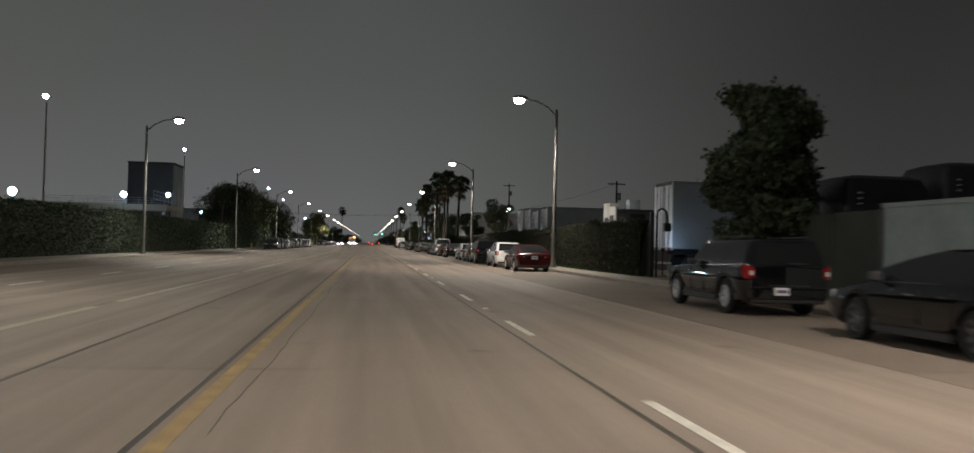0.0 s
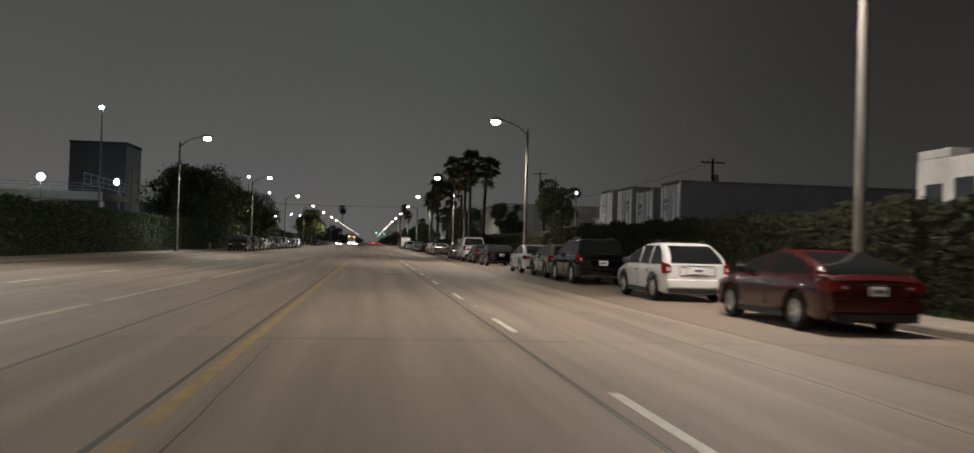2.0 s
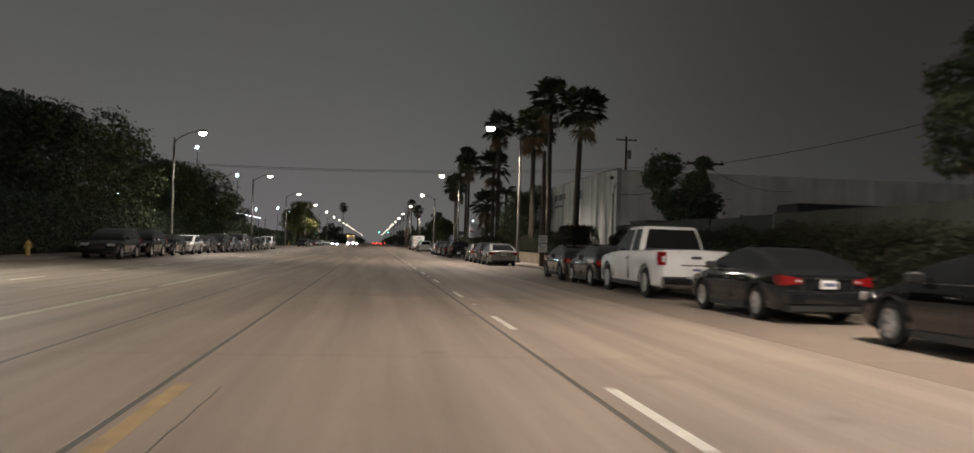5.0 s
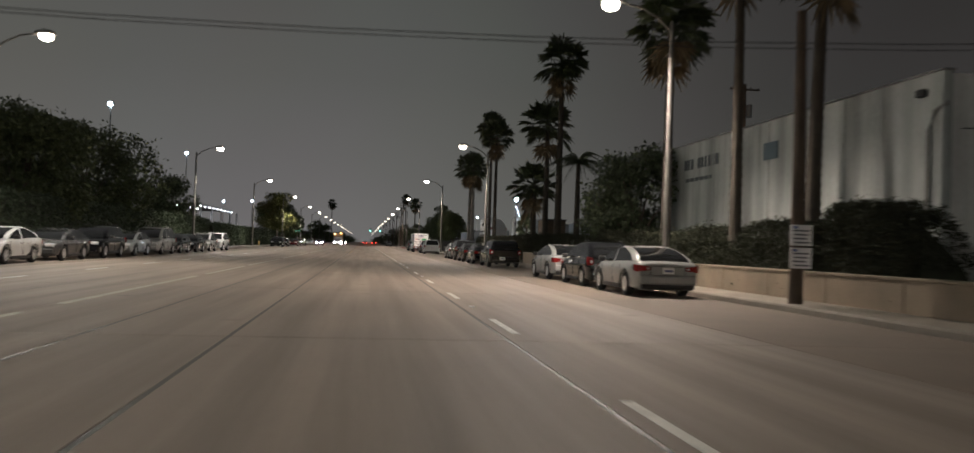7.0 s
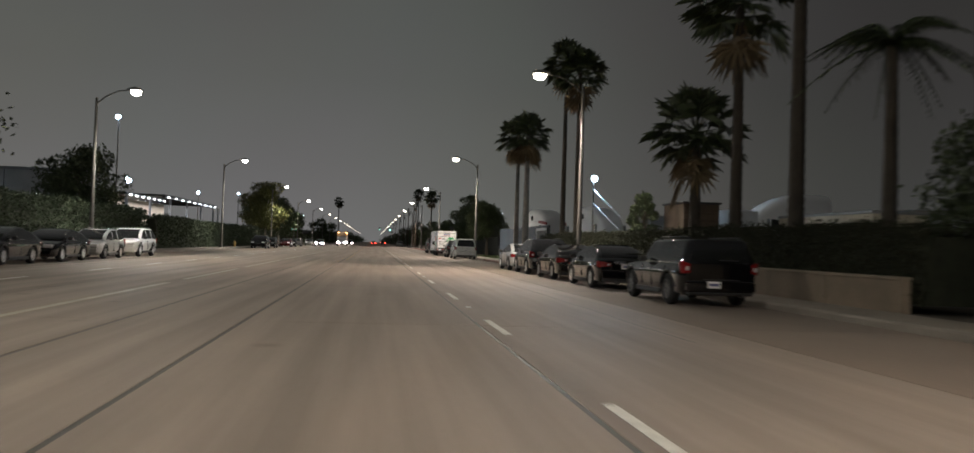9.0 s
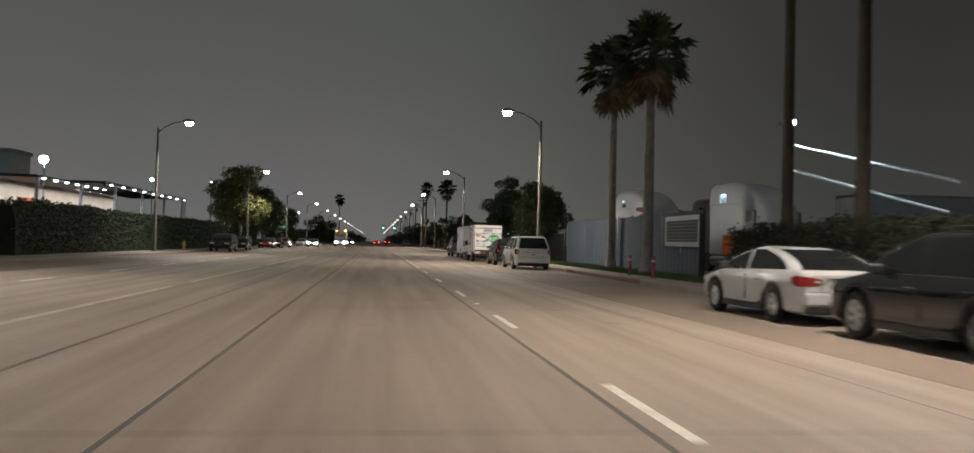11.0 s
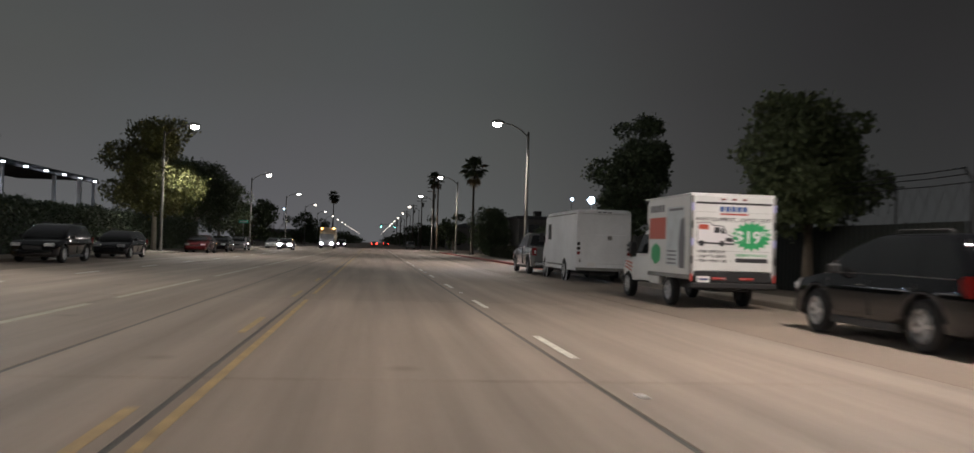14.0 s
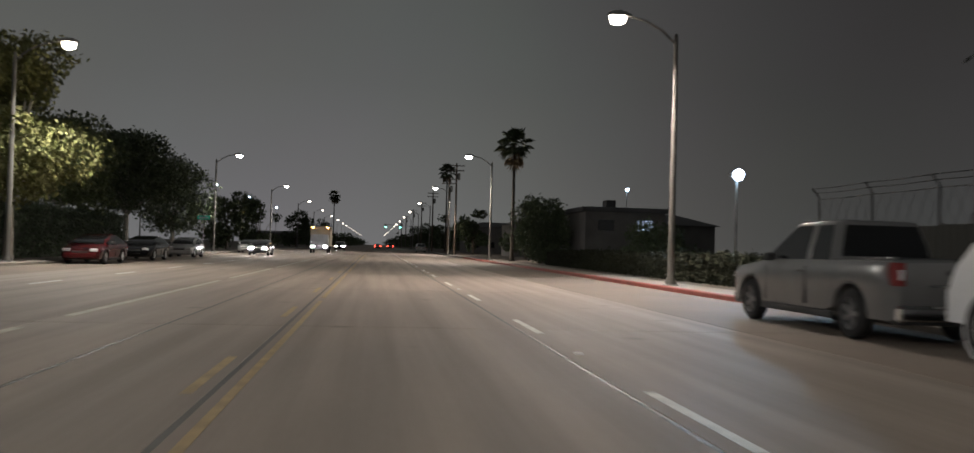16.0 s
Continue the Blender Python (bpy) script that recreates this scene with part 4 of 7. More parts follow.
def step_van(y, x):
    """Plain white walk-in delivery van."""
    t = thing("step_van", "plain white walk-in box van with square rear doors", "van", (x, y, 0))
    wh = surf("box_van_white", (0.76, 0.77, 0.79), 0.55, var=0.12, big=0.9, bump=0.05, spec=0.3)
    W = 1.05
    rings = []
    for yy, s, zt in ((0.0, 0.985, 2.70), (0.06, 1.0, 2.74), (5.5, 1.0, 2.74), (5.85, 0.97, 2.62), (6.15, 0.94, 1.75), (6.75, 0.90, 1.25), (6.9, 0.88, 1.0)):
        w = W * s
        rings.append([(-w, yy, 0.44), (-w, yy, zt - 0.16), (-w + 0.05, yy, zt - 0.05), (-w + 0.16, yy, zt), (w - 0.16, yy, zt), (w - 0.05, yy, zt - 0.05), (w, yy, zt - 0.16), (w, yy, 0.44)])
    part("body", Build().loft(rings, True), wh, t, smooth=True)
    door = part("rear_door", Build().box(-0.78, 0.86, -0.022, 0.02, 0.70, 1.80, 0.012), wh, t)
    part("door_catch", Build().box(0.14, 0.30, -0.05, -0.02, 1.60, 1.76, 0.01), STEEL, door)
    part("top_rail", Build().box(-1.0, 1.0, -0.045, 0.0, 2.57, 2.69, 0.02), wh, t)
    for k in range(3):
        part("roof_marker", Build().box(-0.2 + 0.2 * k - 0.06, -0.2 + 0.2 * k + 0.06, -0.055, -0.04, 2.61, 2.65, 0.005), TRIM_BLACK, t)
    part("rear_bumper", Build().box(-1.05, 1.05, -0.18, 0.04, 0.44, 0.56, 0.02), STEEL, t)
    arch = Build().lathe([(0.02, -0.004), (0.47, -0.004), (0.47, 0.004), (0.02, 0.004)], "x", 22).mesh("wheel_arch", TRIM_BLACK)
    lip = Build().lathe([(0.46, -0.012), (0.50, -0.012), (0.50, 0.012), (0.46, 0.012)], "x", 22, caps=False).mesh("arch_lip", wh)
    for sx in (-1, 1):
        for k in range(3):
            part("tail_light", Build().lathe([(0.005, -0.05), (0.055, -0.05), (0.065, -0.03), (0.065, 0.0)], "y", 12, (sx * 0.96, 0.0, 1.10 + 0.17 * k)), TRIM_BLACK if k else TAIL_RED, t)
        part("door_hinge", Build().box(sx * 0.91 - 0.03, sx * 0.91 + 0.03, -0.05, -0.02, 0.75, 0.88, 0.01), STEEL, t)
        part("side_rub_rail", Build().box(sx * W - 0.015, sx * W + 0.015, 2.4, 5.4, 0.58, 0.64, 0.008), STEEL, t)
        part("side_rub_rail", Build().box(sx * W - 0.012, sx * W + 0.012, 0.1, 5.4, 1.17, 1.24, 0.008), wh, t)
        part("drip_rail", Build().box(sx * W - 0.03, sx * W + 0.025, 0.05, 5.6, 2.555, 2.59, 0.008), STEEL, t)
        part("side_window", Build().box(sx * (W + 0.002) - 0.006, sx * (W + 0.002) + 0.006, 4.62, 5.12, 1.66, 2.20, 0.004), GLASS, t)
        part("window_frame", Build().box(sx * W - 0.01, sx * W + 0.006, 4.57, 5.17, 1.61, 2.25, 0.004), TRIM_BLACK, t)
        for yy in (0.9, 1.9, 2.9, 3.9):
            part("panel_seam", Build().box(sx * W - 0.004, sx * W + 0.003, yy - 0.006, yy + 0.006, 0.5, 2.55), wh, t)
        for yy in (1.9, 5.95):
            part("wheel_arch", arch, None, t, at=(sx * (W + (0.0 if yy < 3 else -0.055)), yy, 0.42))
            part("arch_lip", lip, None, t, at=(sx * (W + (0.0 if yy < 3 else -0.055)), yy, 0.42))
        part("door_mirror", Build().box(sx * 1.22 - 0.09, sx * 1.22 + 0.09, 5.8, 5.9, 1.5, 1.9, 0.03), TRIM_BLACK, t)
        part("mirror_arm", Build().tube([(sx * 1.0, 5.85, 1.6), (sx * 1.2, 5.85, 1.65)], 0.015, 6), TRIM_BLACK, t)
        part("headlight", lamp_block(sx * 0.55, sx * 0.85, 6.82, 6.95, 0.72, 0.92), LENS, t)
    part("windscreen", Build().quad((-0.9, 6.13, 1.78), (-0.93, 5.87, 2.50), (0.93, 5.87, 2.50), (0.9, 6.13, 1.78)), GLASS, t)
    part("number_plate", Build().box(-0.62, -0.32, -0.05, -0.02, 0.60, 0.75, 0.008), PLATE, t)
    part("chassis", Build().box(-0.5, 0.5, 0.1, 6.6, 0.28, 0.46, 0.03), TRIM_BLACK, t)
    rim = surf("white_steel_wheel", (0.5, 0.5, 0.5), 0.5, var=0.15, bump=0)
    for yy in (1.9, 5.95):
        for sx in (-1, 1):
            add_wheel(t, sx * (W - 0.075 - (0.0 if yy < 3 else 0.055)), yy, 0.40, rim, sx)
    return t


rental_truck(228.4, 7.98)
step_van(241.6, 8.6)


def truck_tractor(at, turn, label, red=True, wh=None):
    """Highway tractor with a tall sleeper roof, standing behind a fence."""
    t = thing("truck_tractor", label, "truck", at, turn, "tractors parked in the yard")
    wh = wh or surf("tractor_white", (0.66, 0.67, 0.68), 0.4, var=0.1, coat=0.4, bump=0)
    rings = []
    for x, z0, z1, w in ((0.0, 0.95, 4.48, 1.06), (0.10, 0.95, 4.64, 1.12), (0.30, 0.95, 4.70, 1.15), (1.5, 0.95, 4.74, 1.15), (2.4, 0.95, 4.64, 1.14), (3.1, 0.95, 4.42, 1.12), (3.7, 0.95, 4.12, 1.10), (4.2, 0.95, 3.76, 1.06), (4.45, 0.95, 3.45, 1.02), (4.55, 0.95, 2.95, 0.98), (4.85, 0.95, 2.05, 0.95), (6.2, 0.95, 1.75, 0.80), (6.4, 0.95, 1.4, 0.72)):
        rings.append([(x, -w, z0), (x, -w, z1 - 0.42), (x, -w + 0.06, z1 - 0.20), (x, -w + 0.24, z1 - 0.04), (x, -w + 0.5, z1), (x, w - 0.5, z1), (x, w - 0.24, z1 - 0.04), (x, w - 0.06, z1 - 0.20), (x, w, z1 - 0.42), (x, w, z0)])
    part("cab", Build().loft(rings, True), wh, t, smooth=True)
    for sy in (-1, 1):
        part("sleeper_window", Build().loft([rounded(0.27, 3.76, 4.22, y_, 0.10) for y_ in (0.0, 0.03)], True), GLASS, t)
        win = t.children[-1]
        win.matrix_basis = Matrix(((1, 0, 0, 1.27), (0, 0, sy, sy * 1.135), (0, 1, 0, -0.1), (0, 0, 0, 1)))
        part("door_window", Build().box(2.9, 3.75, sy * 1.09 - 0.03, sy * 1.09 + 0.03, 2.6, 3.2, 0.05), GLASS, t)
        part("cab_seam", Build().box(0.2, 2.6, sy * 1.15 - 0.008, sy * 1.15 + 0.008, 3.56, 3.575), STEEL, t)
        part("door_mirror", Build().box(4.0, 4.15, sy * 1.38 - 0.12, sy * 1.38 + 0.12, 2.4, 3.2, 0.04), CHROME, t)
        if red:
            part("side_stripe", Build().loft([[(2.85, sy * 1.15, 3.42), (2.85, sy * 1.15, 3.62), (2.85, sy * 1.06, 3.62), (2.85, sy * 1.06, 3.42)], [(3.7, sy * 1.115, 3.30), (3.7, sy * 1.115, 3.62), (3.7, sy * 1.0, 3.62), (3.7, sy * 1.0, 3.30)], [(4.5, sy * 1.04, 3.22), (4.5, sy * 1.035, 3.5), (4.5, sy * 0.9, 3.5), (4.5, sy * 0.9, 3.22)]], True), surf("maroon_stripe", (0.16, 0.018, 0.024), 0.4, var=0.15, bump=0), t)
        part("fuel_tank", Build().tube([(0.3, sy * 0.95, 0.62), (2.6, sy * 0.95, 0.62)], 0.32, 12), CHROME, t)
        for xx in (-1.35, -0.25, 5.6):
            add = Build().lathe([(0.3, -0.14), (0.48, -0.14), (0.52, -0.08), (0.52, 0.08), (0.48, 0.14), (0.3, 0.14)], "y", 16, (xx, sy * 0.95, 0.52))
            part("tyre", add, RUBBER, t, smooth=True)
    part("exhaust_pipe", Build().tube([(-0.15, -0.9, 1.0), (-0.15, -0.9, 3.9)], 0.07, 10), CHROME, t)
    part("frame_rail", Build().box(-1.85, 6.2, -0.45, 0.45, 0.65, 0.95, 0.03), DARK_METAL, t)
    return t


def trailer(at, turn, length, label, mat=None, logo=None, zb=1.25, zt=4.15, W=1.28, side=0.0):
    """Dry-van semi-trailer with its rear doors at local y = 0."""
    mat = mat or TRAILER_WHITE
    t = thing("semi_trailer", label, "trailer", at, turn, "trailers parked in the yard")
    # box sides carry shade in their colour; doors keep their own paint
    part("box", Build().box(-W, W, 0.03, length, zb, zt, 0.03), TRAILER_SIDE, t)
    part("door_frame", Build().box(-W - 0.01, W + 0.01, -0.02, 0.06, zb - 0.08, zb + 0.06, 0.01), STEEL, t)
    part("header", Build().box(-W - 0.005, W + 0.005, -0.015, 0.06, zt - 0.14, zt + 0.01, 0.01), DARK_METAL, t)
    part("centre_seal", Build().box(-0.17, 0.17, -0.022, 0.03, zb + 0.06, zt - 0.14, 0.01), TRAILER_SIDE, t)
    for sx in (-1, 1):
        d = part("door", Build().box(min(sx * 0.01, sx * (W - 0.07)), max(sx * 0.01, sx * (W - 0.07)), -0.012, 0.04, zb + 0.07, zt - 0.15, 0.012), mat, t)
        for k in (0.26 * W, 0.66 * W):
            part("lock_rod", Build().tube([(sx * k, -0.04, zb + 0.1), (sx * k, -0.04, zt - 0.2)], 0.02, 6), STEEL, d)
        part("tail_light", lamp_block(sx * (W - 0.43), sx * (W - 0.18), -0.03, 0.0, zb - 0.06, zb + 0.02), TAIL_RED, t)
        part("corner_post", Build().box(sx * (W - 0.03) - 0.04, sx * (W - 0.03) + 0.04, -0.02, 0.06, zb, zt, 0.01), mat, t)
        part("side_rail", Build().box(sx * W - 0.02, sx * W + 0.02, 0.05, length, zt - 0.12, zt + 0.005, 0.006), STEEL, t)
        part("landing_leg", Build().box(sx * W * 0.66 - 0.06, sx * W * 0.66 + 0.06, length - 2.9, length - 2.75, 0.0, zb, 0.01), STEEL, t)
        for yy in (1.2, 2.4):
            part("tyre", Build().lathe([(0.3, -0.25), (0.48, -0.25), (0.51, -0.18), (0.51, 0.18), (0.48, 0.25), (0.3, 0.25)], "x", 14, (sx * (W - 0.38), yy, 0.51)), RUBBER, t, smooth=True)
    part("underframe", Build().box(-0.5, 0.5, 0.4, length - 0.5, zb - 0.28, zb, 0.02), DARK_METAL, t)
    part("bumper_guard", Build().box(-W + 0.18, W - 0.18, -0.02, 0.08, 0.5, 0.6, 0.01), STEEL, t)
    if logo:
        b = Build()
        ring = [(0.36 * math.cos(2 * math.pi * k / 20) + side, 0.13 * math.sin(2 * math.pi * k / 20) + zt - 0.85) for k in range(20)]
        b.loft([[(x, -0.0125, z) for x, z in ring], [(x, -0.016, z) for x, z in ring]], True)
        part("logo_shape", b, logo, t)
        for z, w in ((1.12, 0.40), (1.26, 0.30)):
            part("logo_bar", Build().box(side - w, side + w, -0.016, -0.0125, zt - z - 0.045, zt - z + 0.045), FADED_BLUE if logo is FADED_RED and w > 0.35 else logo, t)
    return t


# ---------- ground, road, kerbs, pavements ----------
solid("ground", Build().quad((-1500, -600, -0.06), (1500, -600, -0.06), (1500, 2600, -0.06), (-1500, 2600, -0.06)), EARTH, "dark dry earth reaching to the horizon", "ground", "structure")
ROAD_END, NEAR0, NEAR1 = 1600.0, -24.0, 339.0
LANES = [-14.6, -11.6, -8.55, -5.05, -3.22, -1.47, 2.12, 5.9, 9.5]
road = solid("road", Build().box(-14.6, 9.5, -120, ROAD_END, -0.05, -0.006), TAR, "wide concrete street with dark sealed joints", "road", "structure")


def slab_mesh(w, l):
    c = 0.008
    b = Build().loft([[(0, 0, -0.05), (w, 0, -0.05), (w, l, -0.05), (0, l, -0.05)], [(0, 0, -c), (w, 0, -c), (w, l, -c), (0, l, -c)], [(c, c, 0), (w - c, c, 0), (w - c, l - c, 0), (c, l - c, 0)]], True)
    return b.mesh("slab", CONCRETE_ROAD)


def gap(x):
    return 0.026 if x in (-3.22, -1.47, 2.12) else 0.010


far = Build()
for a, b in zip(LANES, LANES[1:]):
    x0, x1 = a + gap(a), b - gap(b)
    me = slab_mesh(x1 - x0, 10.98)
    # outer strips: light falling off towards the kerbs is coloured into the slabs
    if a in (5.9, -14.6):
        me.materials[0] = DIM_CONCRETE
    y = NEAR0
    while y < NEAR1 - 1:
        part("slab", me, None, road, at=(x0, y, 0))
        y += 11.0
    far.box(x0, x1, NEAR1 + 0.02, ROAD_END, -0.05, 0.0)
    far.box(x0, x1, -120, NEAR0 - 0.02, -0.05, 0.0)
part("far_road_surface", far, CONCRETE_ROAD, road)

# painted lines
dash = Build().box(-0.055, 0.055, 0, 2.35, 0.001, 0.004).mesh("lane_dash", WHITE_LINE)
DASH_STEP = 7.675
for k in range(-3, 60):
    part("lane_dash", dash, None, road, at=(2.37, 12.5 + DASH_STEP * k, 0))
    part("lane_dash", dash, None, road, at=(-9.0, 8.0 + DASH_STEP * k, 0))
for k in range(-2, 60, 2):
    part("road_stud", Build().box(2.32, 2.42, 17.6 + DASH_STEP * k, 17.7 + DASH_STEP * k, 0.001, 0.018, 0.006), PLATE, road)
line_rng = random.Random(5)


def worn_runs(name, x0, x1, y0, y1, run, gap_, mat):
    """A painted line that traffic has worn into uneven runs."""
    y = y0
    while y < y1:
        l = line_rng.uniform(*run)
        w = line_rng.uniform(-0.012, 0.012)
        part(name, Build().box(x0 + w, x1 + w * 0.5, y, min(y + l, y1), 0.001, 0.0035), mat, road)
        y += l + line_rng.uniform(*gap_)


worn_runs("yellow_line", -1.36, -1.22, -100, 84, (12, 26), (0.15, 0.5), YELLOW_LINE)
worn_runs("yellow_line", -1.34, -1.25, 196, 520, (6, 16), (0.5, 3.0), YELLOW_LINE)
worn_runs("pale_line", -5.04, -4.88, -100, 520, (7, 16), (0.6, 2.5), PALE_LINE)


def crack(x, y0, y1, seed, w=0.018):
    """A wandering crack sealed with tar."""
    b = Build()
    y, rows = y0, []
    while y < y1:
        c = x + 0.10 * noise.noise(Vector((y * 0.22, seed, 0))) + 0.03 * noise.noise(Vector((y * 1.4, seed, 4)))
        h = w * (0.7 + 0.6 * abs(noise.noise(Vector((y * 0.8, seed, 9)))))
        rows.append([(c - h, y, 0.0012), (c + h, y, 0.0012), (c + h, y, 0.0032), (c - h, y, 0.0032)])
        y += 0.45
    part("crack_seal", b.loft(rows, True), TAR, road)


for k, (x, y0, y1) in enumerate(((-1.02, 6, 42), (-1.0, 60, 84), (-7.1, 20, 90), (-6.8, 120, 200), (4.6, 30, 58), (4.9, 150, 190))):
    crack(x, y0, y1, 7 * k + 3, 0.008)
yd = Build().box(-0.05, 0.05, 0, 2.35, 0.001, 0.0035).mesh("yellow_dash", YELLOW_LINE)
for k in range(24, 46):
    part("yellow_dash", yd, None, road, at=(-1.66, 7.0 + DASH_STEP * k, 0))
# utility cover and tar patch in the near lane
part("manhole_cover", Build().lathe([(0.02, 0.0), (0.38, 0.0), (0.40, 0.003), (0.36, 0.006), (0.02, 0.006)], "z", 24, (1.15, 66.0, 0.0)), TAR, road)


def kerb_piece(l):
    b = Build()
    prof = [(0.0, -0.05), (0.0, 0.11), (0.03, 0.145), (0.16, 0.15), (0.16, -0.05)]
    b.loft([[(x, 0, z) for x, z in prof], [(x, l, z) for x, z in prof]], True)
    return b


kerb_r = thing("kerb_1", "grey concrete kerb, painted red along stretches", "kerb", kind="structure")
kg, kr = kerb_piece(2.98).mesh("kerb_stone", KERB), kerb_piece(2.98).mesh("kerb_stone", RED_KERB)
kf = kerb_piece(2.98).mesh("kerb_stone", FADED_KERB)
for k in range(-6, 118):
    y = 3.0 * k
    red = kf if 196 <= y <= 208 else kr if 254 <= y <= 330 else kg
    part("kerb_stone", red, None, kerb_r, at=(9.5, y, 0))
kerb_l = solid("kerb_2", Build().loft([[(-14.6 - x, yy, z) for x, z in ((0.0, -0.05), (0.0, 0.11), (0.03, 0.145), (0.16, 0.15), (0.16, -0.05))] for yy in (-100, 1600)], True), KERB, "grey concrete kerb on the far side", "kerb", "structure")
walk_r = solid("pavement_1", Build().box(9.66, 11.05, -60, 1600, -0.04, 0.135), TAR, "narrow concrete pavement with scored joints", "pavement", "structure")
wm = slab_mesh(1.37, 1.485)
wm.materials[0] = WALK
for k in range(-8, 212):
    part("slab", wm, None, walk_r, at=(9.67, 1.5 * k, 0.146))
solid("pavement_2", Build().box(-17.0, -14.76, -60, 1600, -0.04, 0.146), WALK, "pale concrete pavement on the far side", "pavement", "structure")
solid("verge_1", Build().box(11.05, 60, -60, 1600, -0.04, 0.12), EARTH, "bare earth yard behind the pavement", "ground", "structure")
solid("verge_2", Build().box(-90, -17.0, -60, 1600, -0.04, 0.12), EARTH, "bare earth yard behind the far pavement", "ground", "structure")

# ---------- street lamps ----------
def lamp_template(side, lens):
    """Concrete pole with a curved arm and a cobra-head lantern; side: the way that the arm reaches."""
    t = thing("street_lamp", "tall pale street lamp with a curved arm, lit", "street lamp", group="street lamps")
    pole = Build().lathe([(0.20, 0), (0.20, 0.12), (0.125, 0.3), (0.12, 1.0), (0.075, 8.66), (0.03, 8.73)], "z", 12)
    part("pole", pole, POLE_CONC, t, smooth=True)
    part("base_plate", Build().box(-0.22, 0.22, -0.22, 0.22, -0.02, 0.05, 0.02), STEEL, t)
    part("arm", Build().tube([(0, 0, 8.36), (side * 0.5, 0, 8.81), (side * 1.1, 0, 9.12), (side * 1.9, 0, 9.26)], [0.045, 0.042, 0.038, 0.03], 8), POLE_CONC, t, smooth=True)
    h = part("lantern", Build().loft([[(side * x, y, z) for x, y, z in ring] for ring in (
        [(1.62, -0.05, 9.23), (1.62, 0.05, 9.23), (1.62, 0.05, 9.3), (1.62, -0.05, 9.3)],
        [(1.85, -0.16, 9.21), (1.85, 0.16, 9.21), (1.85, 0.12, 9.38), (1.85, -0.12, 9.38)],
        [(2.25, -0.20, 9.21), (2.25, 0.20, 9.21), (2.25, 0.13, 9.4), (2.25, -0.13, 9.4)],
        [(2.45, -0.10, 9.22), (2.45, 0.10, 9.22), (2.45, 0.08, 9.32), (2.45, -0.08, 9.32)])], True), LAMP_BODY, t)
    ring = lambda r, z: [(side * 2.10 + 1.4 * r * math.cos(q), r * math.sin(q), z) for q in (2 * math.pi * k / 14 for k in range(14))]
    part("lens", Build().loft([ring(0.20, 9.212), ring(0.22, 9.14), ring(0.19, 9.02), ring(0.12, 8.95), ring(0.04, 8.92)], True), lens, h, smooth=True)
    part("photocell", Build().lathe([(0.03, 9.38), (0.04, 9.44), (0.01, 9.46)], "z", 8, (side * 2.0, 0, 0)), DARK_METAL, h)
    return t


def lamp_row(ys, x, side, lens, first=None):
    t = first
    for y in ys:
        if t is None:
            t = lamp_template(side, lens)
            t.matrix_basis = pose(x, y, 0.14)
        else:
            copy_thing(t, pose(x, y, 0.14))
    return t


lamp_row(RIGHT_LAMPS, 10.0, -1, LAMP_GLOW)
lamp_row(LEFT_LAMPS, -15.2, 1, LAMP_GLOW)
lamp_row([402 + 44 * k for k in range(6)], 10.0, -1, FAR_GLOW)
lamp_row([666 + 44 * k for k in range(10)], 10.0, -1, FARTHEST_GLOW)
lamp_row([410 + 44 * k for k in range(6)], -15.2, 1, FAR_GLOW)
lamp_row([674 + 44 * k for k in range(10)], -15.2, 1, FARTHEST_GLOW)
for x, ys, power, tone in ((7.9, RIGHT_LAMPS, LAMP_POWER, (1.0, 0.88, 0.74)), (-13.1, LEFT_LAMPS, 0.68 * LAMP_POWER, (1.0, 0.95, 0.82))):
    spot = bpy.data.lights.new("street_lamp_light", "SPOT")
    spot.energy, spot.color, spot.spot_size, spot.spot_blend, spot.shadow_soft_size = power, tone, radians(166), 0.55, 0.14
    for y in ys:
        new("street_lamp_light", spot).matrix_basis = look((x, y, 9.0), (x * 0.55, y, 0.0))


# ---------- plants ----------
def leaf_cloud(blobs, n, size, seed, flat=0.75):
    """Many small leaf cards on and in a set of ellipsoids (x, y, z, rx, ry, rz), with gaps."""
    rng = np.random.default_rng(seed)
    blobs = np.array(blobs, float)
    wts = (blobs[:, 3] * blobs[:, 4]) ** 0.9
    pick = rng.choice(len(blobs), n, p=wts / wts.sum())
    d = rng.normal(size=(n, 3))
    d /= np.linalg.norm(d, axis=1)[:, None]
    rad = rng.uniform(0.55, 1.06, n) ** 0.7 * np.where(rng.random(n) < 0.16, rng.uniform(1.0, 1.5, n), 1.0)
    c = blobs[pick, :3] + d * blobs[pick, 3:] * rad[:, None]
    u = rng.normal(size=(n, 3))
    u /= np.linalg.norm(u, axis=1)[:, None]
    v = np.cross(u, rng.normal(size=(n, 3)))
    v /= np.linalg.norm(v, axis=1)[:, None]
    s = size * rng.uniform(0.55, 1.35, n)[:, None]
    b = Build()
    q = np.stack([c - u * s, c + v * s * 0.55, c + u * s, c - v * s * 0.55], 1).reshape(-1, 3)
    b.v = [tuple(p) for p in q.round(4)]
    b.f = [(4 * i, 4 * i + 1, 4 * i + 2, 4 * i + 3) for i in range(n)]
    return b


